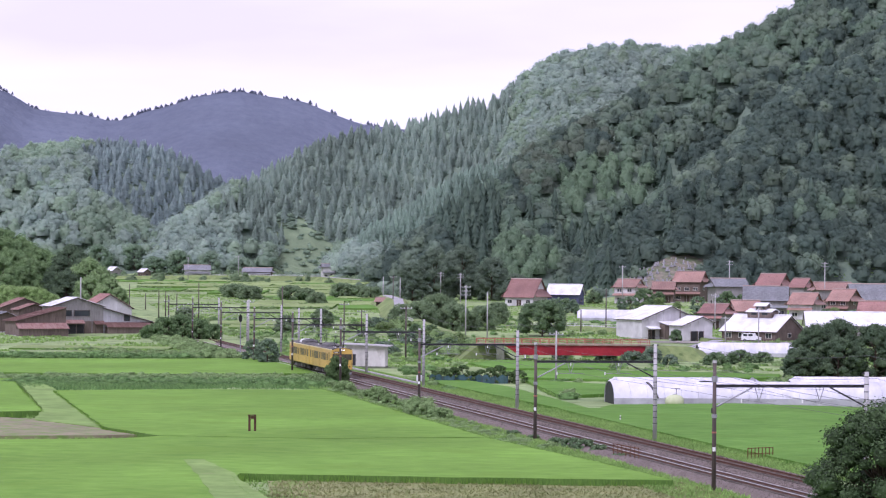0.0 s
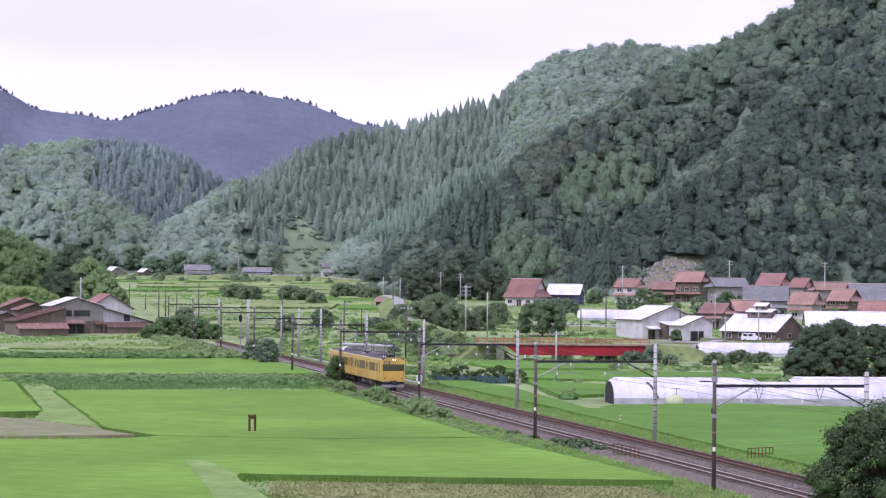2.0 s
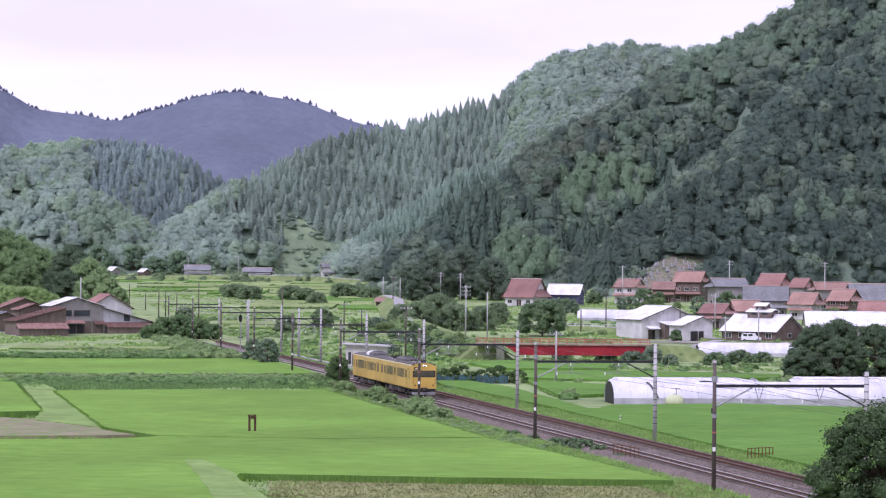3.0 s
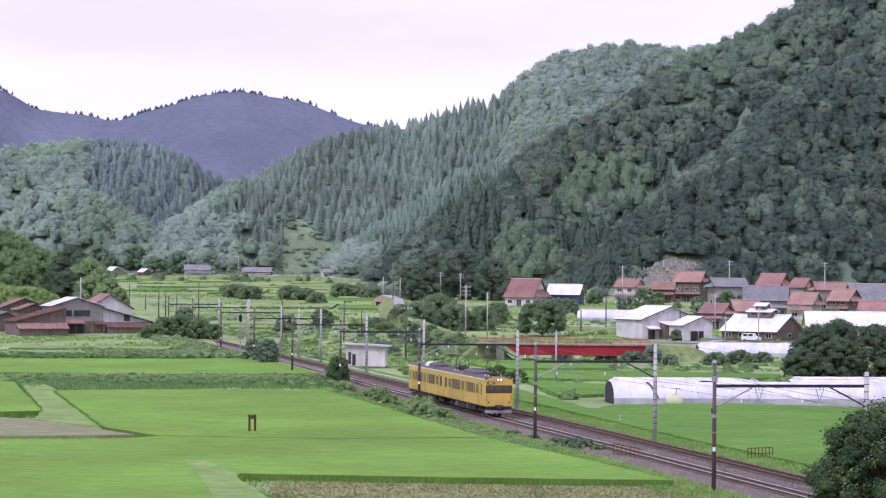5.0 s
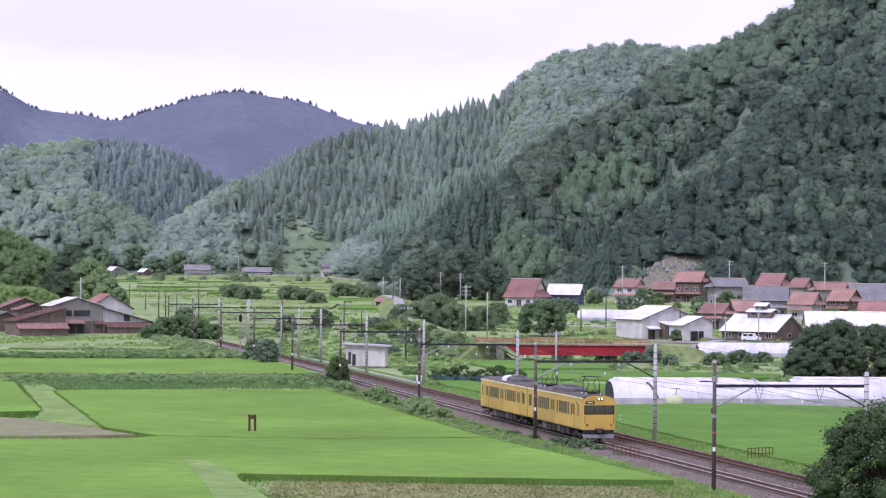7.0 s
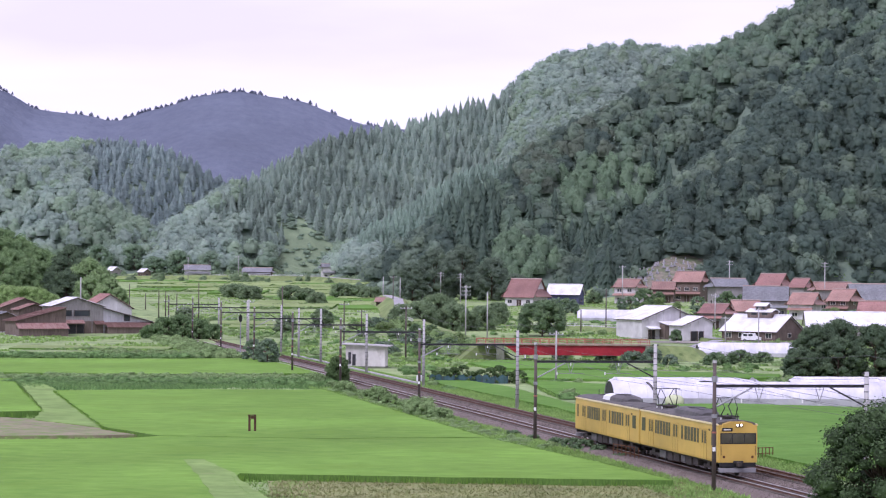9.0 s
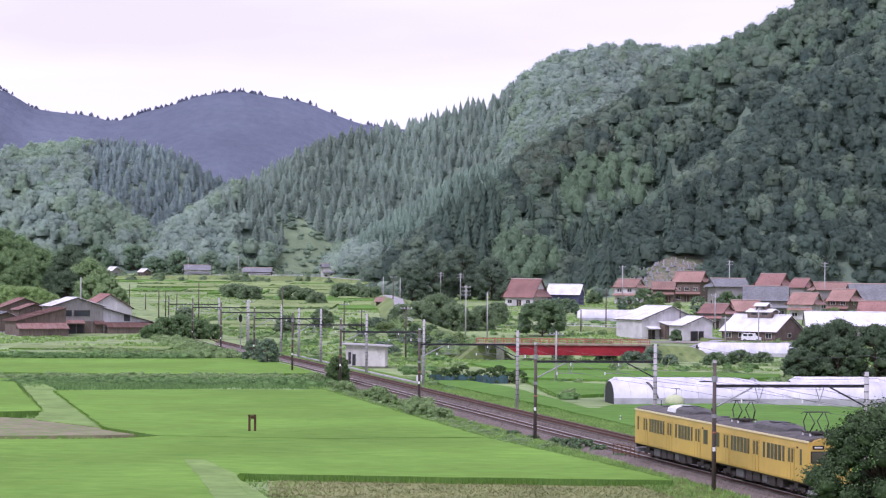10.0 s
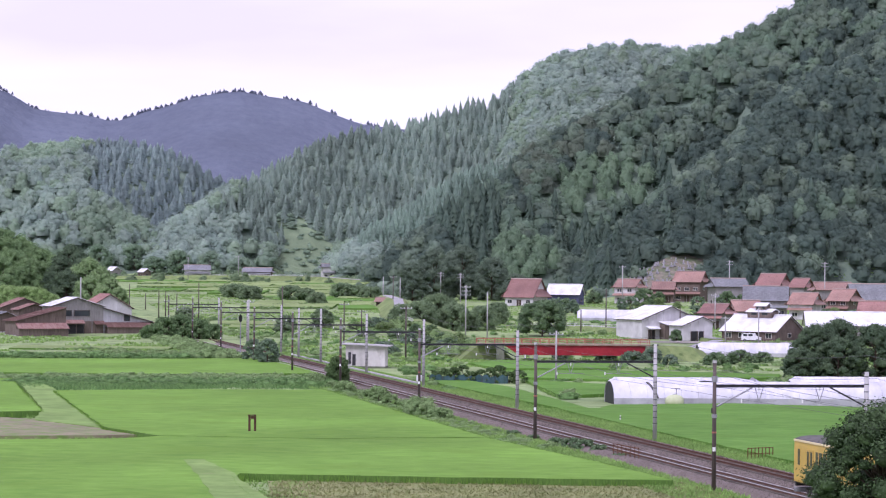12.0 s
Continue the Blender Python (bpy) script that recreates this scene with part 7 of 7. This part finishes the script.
# ---- small things ----
def field_sign():
    s = thing("field_sign", "brown timber notice stand with two posts in the rice", "sign", pose(-16.2, 228, -0.6, 0, 0, 8))
    for q in (-0.24, 0.24):
        part("post", Mesh().box((q, 0, 0.95), (0.2, 0.12, 1.9), taper=0.95), SIGN_WOOD, s, bevel=0.01)
    part("roof_board", Mesh().box((-0.05, 0, 1.92), (0.72, 0.3, 0.07)), SIGN_WOOD, s)
    part("panel", Mesh().box((0.02, -0.05, 1.72), (0.3, 0.04, 0.24)), SIGN_WOOD, s)


SIGN_WOOD = mat("red_brown_timber", (0.065, 0.03, 0.02), (0.11, 0.052, 0.034), 2.0, 0.85, 0.3, stretch=(3, 3, 0.5))


def relay_cabinet():
    c = thing("signal_cabinet", "small dark cabinet on a post beside the far track", "cabinet", pose(22.2, 217.5, -0.6))
    part("post", Mesh().tube((0, 0, 0), (0, 0, 3.0), 0.05, 0.05), STEEL_DARK, c)
    part("box", Mesh().box((0, 0, 3.2), (0.32, 0.25, 0.42)), BLACK, c, bevel=0.02)


def signal():
    s = thing("railway_signal", "black-hooded railway colour-light signal on a grey post", "signal", pose(-32.6, 430, -0.6))
    part("post", Mesh().tube((0, 0, 0), (0, 0, 7.2), 0.09, 0.08), STEEL_GREY, s)
    b = part("backboard", Mesh().loft([[(0.28 * math.cos(a), k, 6.7 + 0.64 * math.sin(a)) for a in np.linspace(0, math.tau, 17)[:-1]] for k in (-0.28, -0.16)][::-1]), BLACK, s)
    for q in (-0.4, 0.0, 0.4):
        part("hood", Mesh().tube((0, -0.28, 6.7 + q), (0, -0.55, 6.7 + q), 0.13, 0.14, 10), BLACK, b)


def net_fence():
    f = thing("net_fence", "blue net fence around a vegetable plot", "net", pose(-1.6, 345, -0.6))
    m = Mesh()
    pts = [(i * 0.34, 0.12 * math.sin(i * 1.3), 1.0 + 0.16 * math.sin(i * 2.1) + 0.12 * math.sin(i * 0.7)) for i in range(31)]
    m.loft([[(x, yy, 0.0), (x, yy + 0.04, 0.0), (x, yy + 0.04, z), (x, yy, z)] for x, yy, z in pts])
    part("net", m, NET_BLUE, f, "sagging blue net")
    for i in range(0, 31, 5):
        x, yy, z = pts[i]
        part("stake", Mesh().tube((x, yy - 0.06, 0), (x, yy - 0.06, z + 0.15), 0.025, n=6), POLE_BROWN, f)
    for k in range(10):
        tree("vegetable plants growing over the blue net", -0.8 + k * 1.2, 345.9 + 0.5 * (k % 2), 0.95 + 0.28 * (k * 5 % 4), 2.6, LEAF_SHRUB, 1500, 0.12, 0.02, 9, "plant", seed=30)


def parked_van():
    v = thing("parked_van", "white van parked in front of the farmhouse", "van", pose(64.4, 553.2, gz(64.4, 553.2), 0, 0, -22))
    sec = [(-2.1, 0.35), (2.1, 0.35), (2.15, 0.95), (1.35, 1.15), (0.85, 1.75), (-1.75, 1.8), (-2.1, 1.1)]
    part("body", Mesh().loft([[(x, y, z) for x, z in sec] for y in (-0.82, 0.82)]), ACWHITE, v, bevel=0.06)
    for yy in (-0.83, 0.83):
        for c, w in ((-1.2, 0.9), (-0.1, 0.9)):
            part("window", Mesh().box((c, yy, 1.42), (w, 0.03, 0.45)), PANE, v)
    for q in (-1.35, 1.35):
        for yy in (-0.78, 0.78):
            wh = part("wheel", Mesh().tube((q, yy - 0.1, 0.3), (q, yy + 0.1, 0.3), 0.3, n=14), BLACK, v)
            part("rim", Mesh().tube((q, yy - 0.11, 0.3), (q, yy + 0.11, 0.3), 0.17, n=10), STEEL_GREY, wh)
    part("windscreen", Mesh().add([(1.37, -0.7, 1.16), (1.37, 0.7, 1.16), (0.9, 0.65, 1.7), (0.9, -0.65, 1.7)], [(0, 1, 2, 3)]), PANE, v)


def graves():
    m = Mesh().box((0, 0, 0.15), (0.9, 0.9, 0.3)).box((0, 0, 0.45), (0.6, 0.6, 0.3)).box((0, 0, 1.0), (0.34, 0.34, 0.85))
    first = single("gravestone", m, STONE, "grey stone grave pillar on the hillside", "gravestone", "hillside graves", at=pose(60, 854, gz(60, 854)))
    r = random.Random(5)
    for k in range(130):
        x, y = r.uniform(55, 83), 838 + 3.4 * r.randrange(9) + r.uniform(-0.4, 0.4)
        copy_thing(first, pose(x, y, gz(x, y) - 0.1, 0, 0, r.uniform(0, 40)))


TANK = mat("yellow_green_plastic", (0.47, 0.52, 0.30), (0.58, 0.62, 0.40), 1.5, 0.5)


def track_bits():
    for x, y in ((17.4, 254.5),):
        p = thing("marker_post", "short white marker post beside the track", "marker", pose(x - 0.3, y, -0.6))
        part("stake", Mesh().box((0, 0, 0.4), (0.12, 0.12, 0.8)), PORCELAIN, p)
        part("band", Mesh().box((0, 0, 0.62), (0.13, 0.13, 0.1)), BLACK, p)
    k = thing("water_tank", "round pale yellow-green plastic tank beside the greenhouse", "tank", pose(25.6, 292.6, -0.65))
    part("shell", Mesh().loft([[(q * math.cos(a), q * 0.8 * math.sin(a), z) for a in np.linspace(0, math.tau, 17)[:-1]] for z, q in ((0, 0.9), (0.35, 1.05), (0.75, 1.0), (1.05, 0.75), (1.2, 0.3))]), TANK, k, smooth=True)
    part("cap", Mesh().tube((0, 0, 1.18), (0, 0, 1.26), 0.2, 0.2, 10), PLASTIC_LOW, k)
    part("tap_arm", Mesh().tube((0.2, 0, 1.2), (0.2, 0, 1.85), 0.03, n=6).tube((-0.4, 0, 1.85), (0.6, 0, 1.85), 0.03, n=6), BLACK, k)
    d = thing("white_drum", "white plastic drum beside the plot", "drum", pose(-2.9, 345, -0.6))
    part("barrel", Mesh().tube((0, 0, 0), (0, 0, 0.9), 0.38, 0.38, 14).tube((0, 0, 0.9), (0, 0, 1.0), 0.38, 0.3, 14), ACWHITE, d)
    part("lid", Mesh().tube((0, 0, 1.0), (0, 0, 1.05), 0.2, 0.2, 10), SKIRT, d)


field_sign()
relay_cabinet()
signal()
net_fence()
parked_van()
graves()
track_bits()


# ---- what moves ----
def train_pose(y, back):
    p = ORIGIN + ALONG * ((y - 200) / 0.981 + back)
    return pose(p.x, p.y, 0, 0, 0, -78.8)


def motions():
    walk(LEAD, [(t, train_pose(y, 10.0)) for t, y in RUN])
    walk(TRAIL, [(t, train_pose(y, 30.0)) for t, y in RUN])
    # wheels roll at 0.43 m radius
    for w in WHEELSETS:
        x = w.location.x
        rows = []
        for k in range(361):
            run = (RUN[0][1] - np.interp(k / 30, [t for t, y in RUN], [y for t, y in RUN])) / 0.981
            rows.append((k / 30, pose(x, 0, 0.43, 0, math.degrees(run / 0.43), 0)))
        walk(w, rows)


motions()
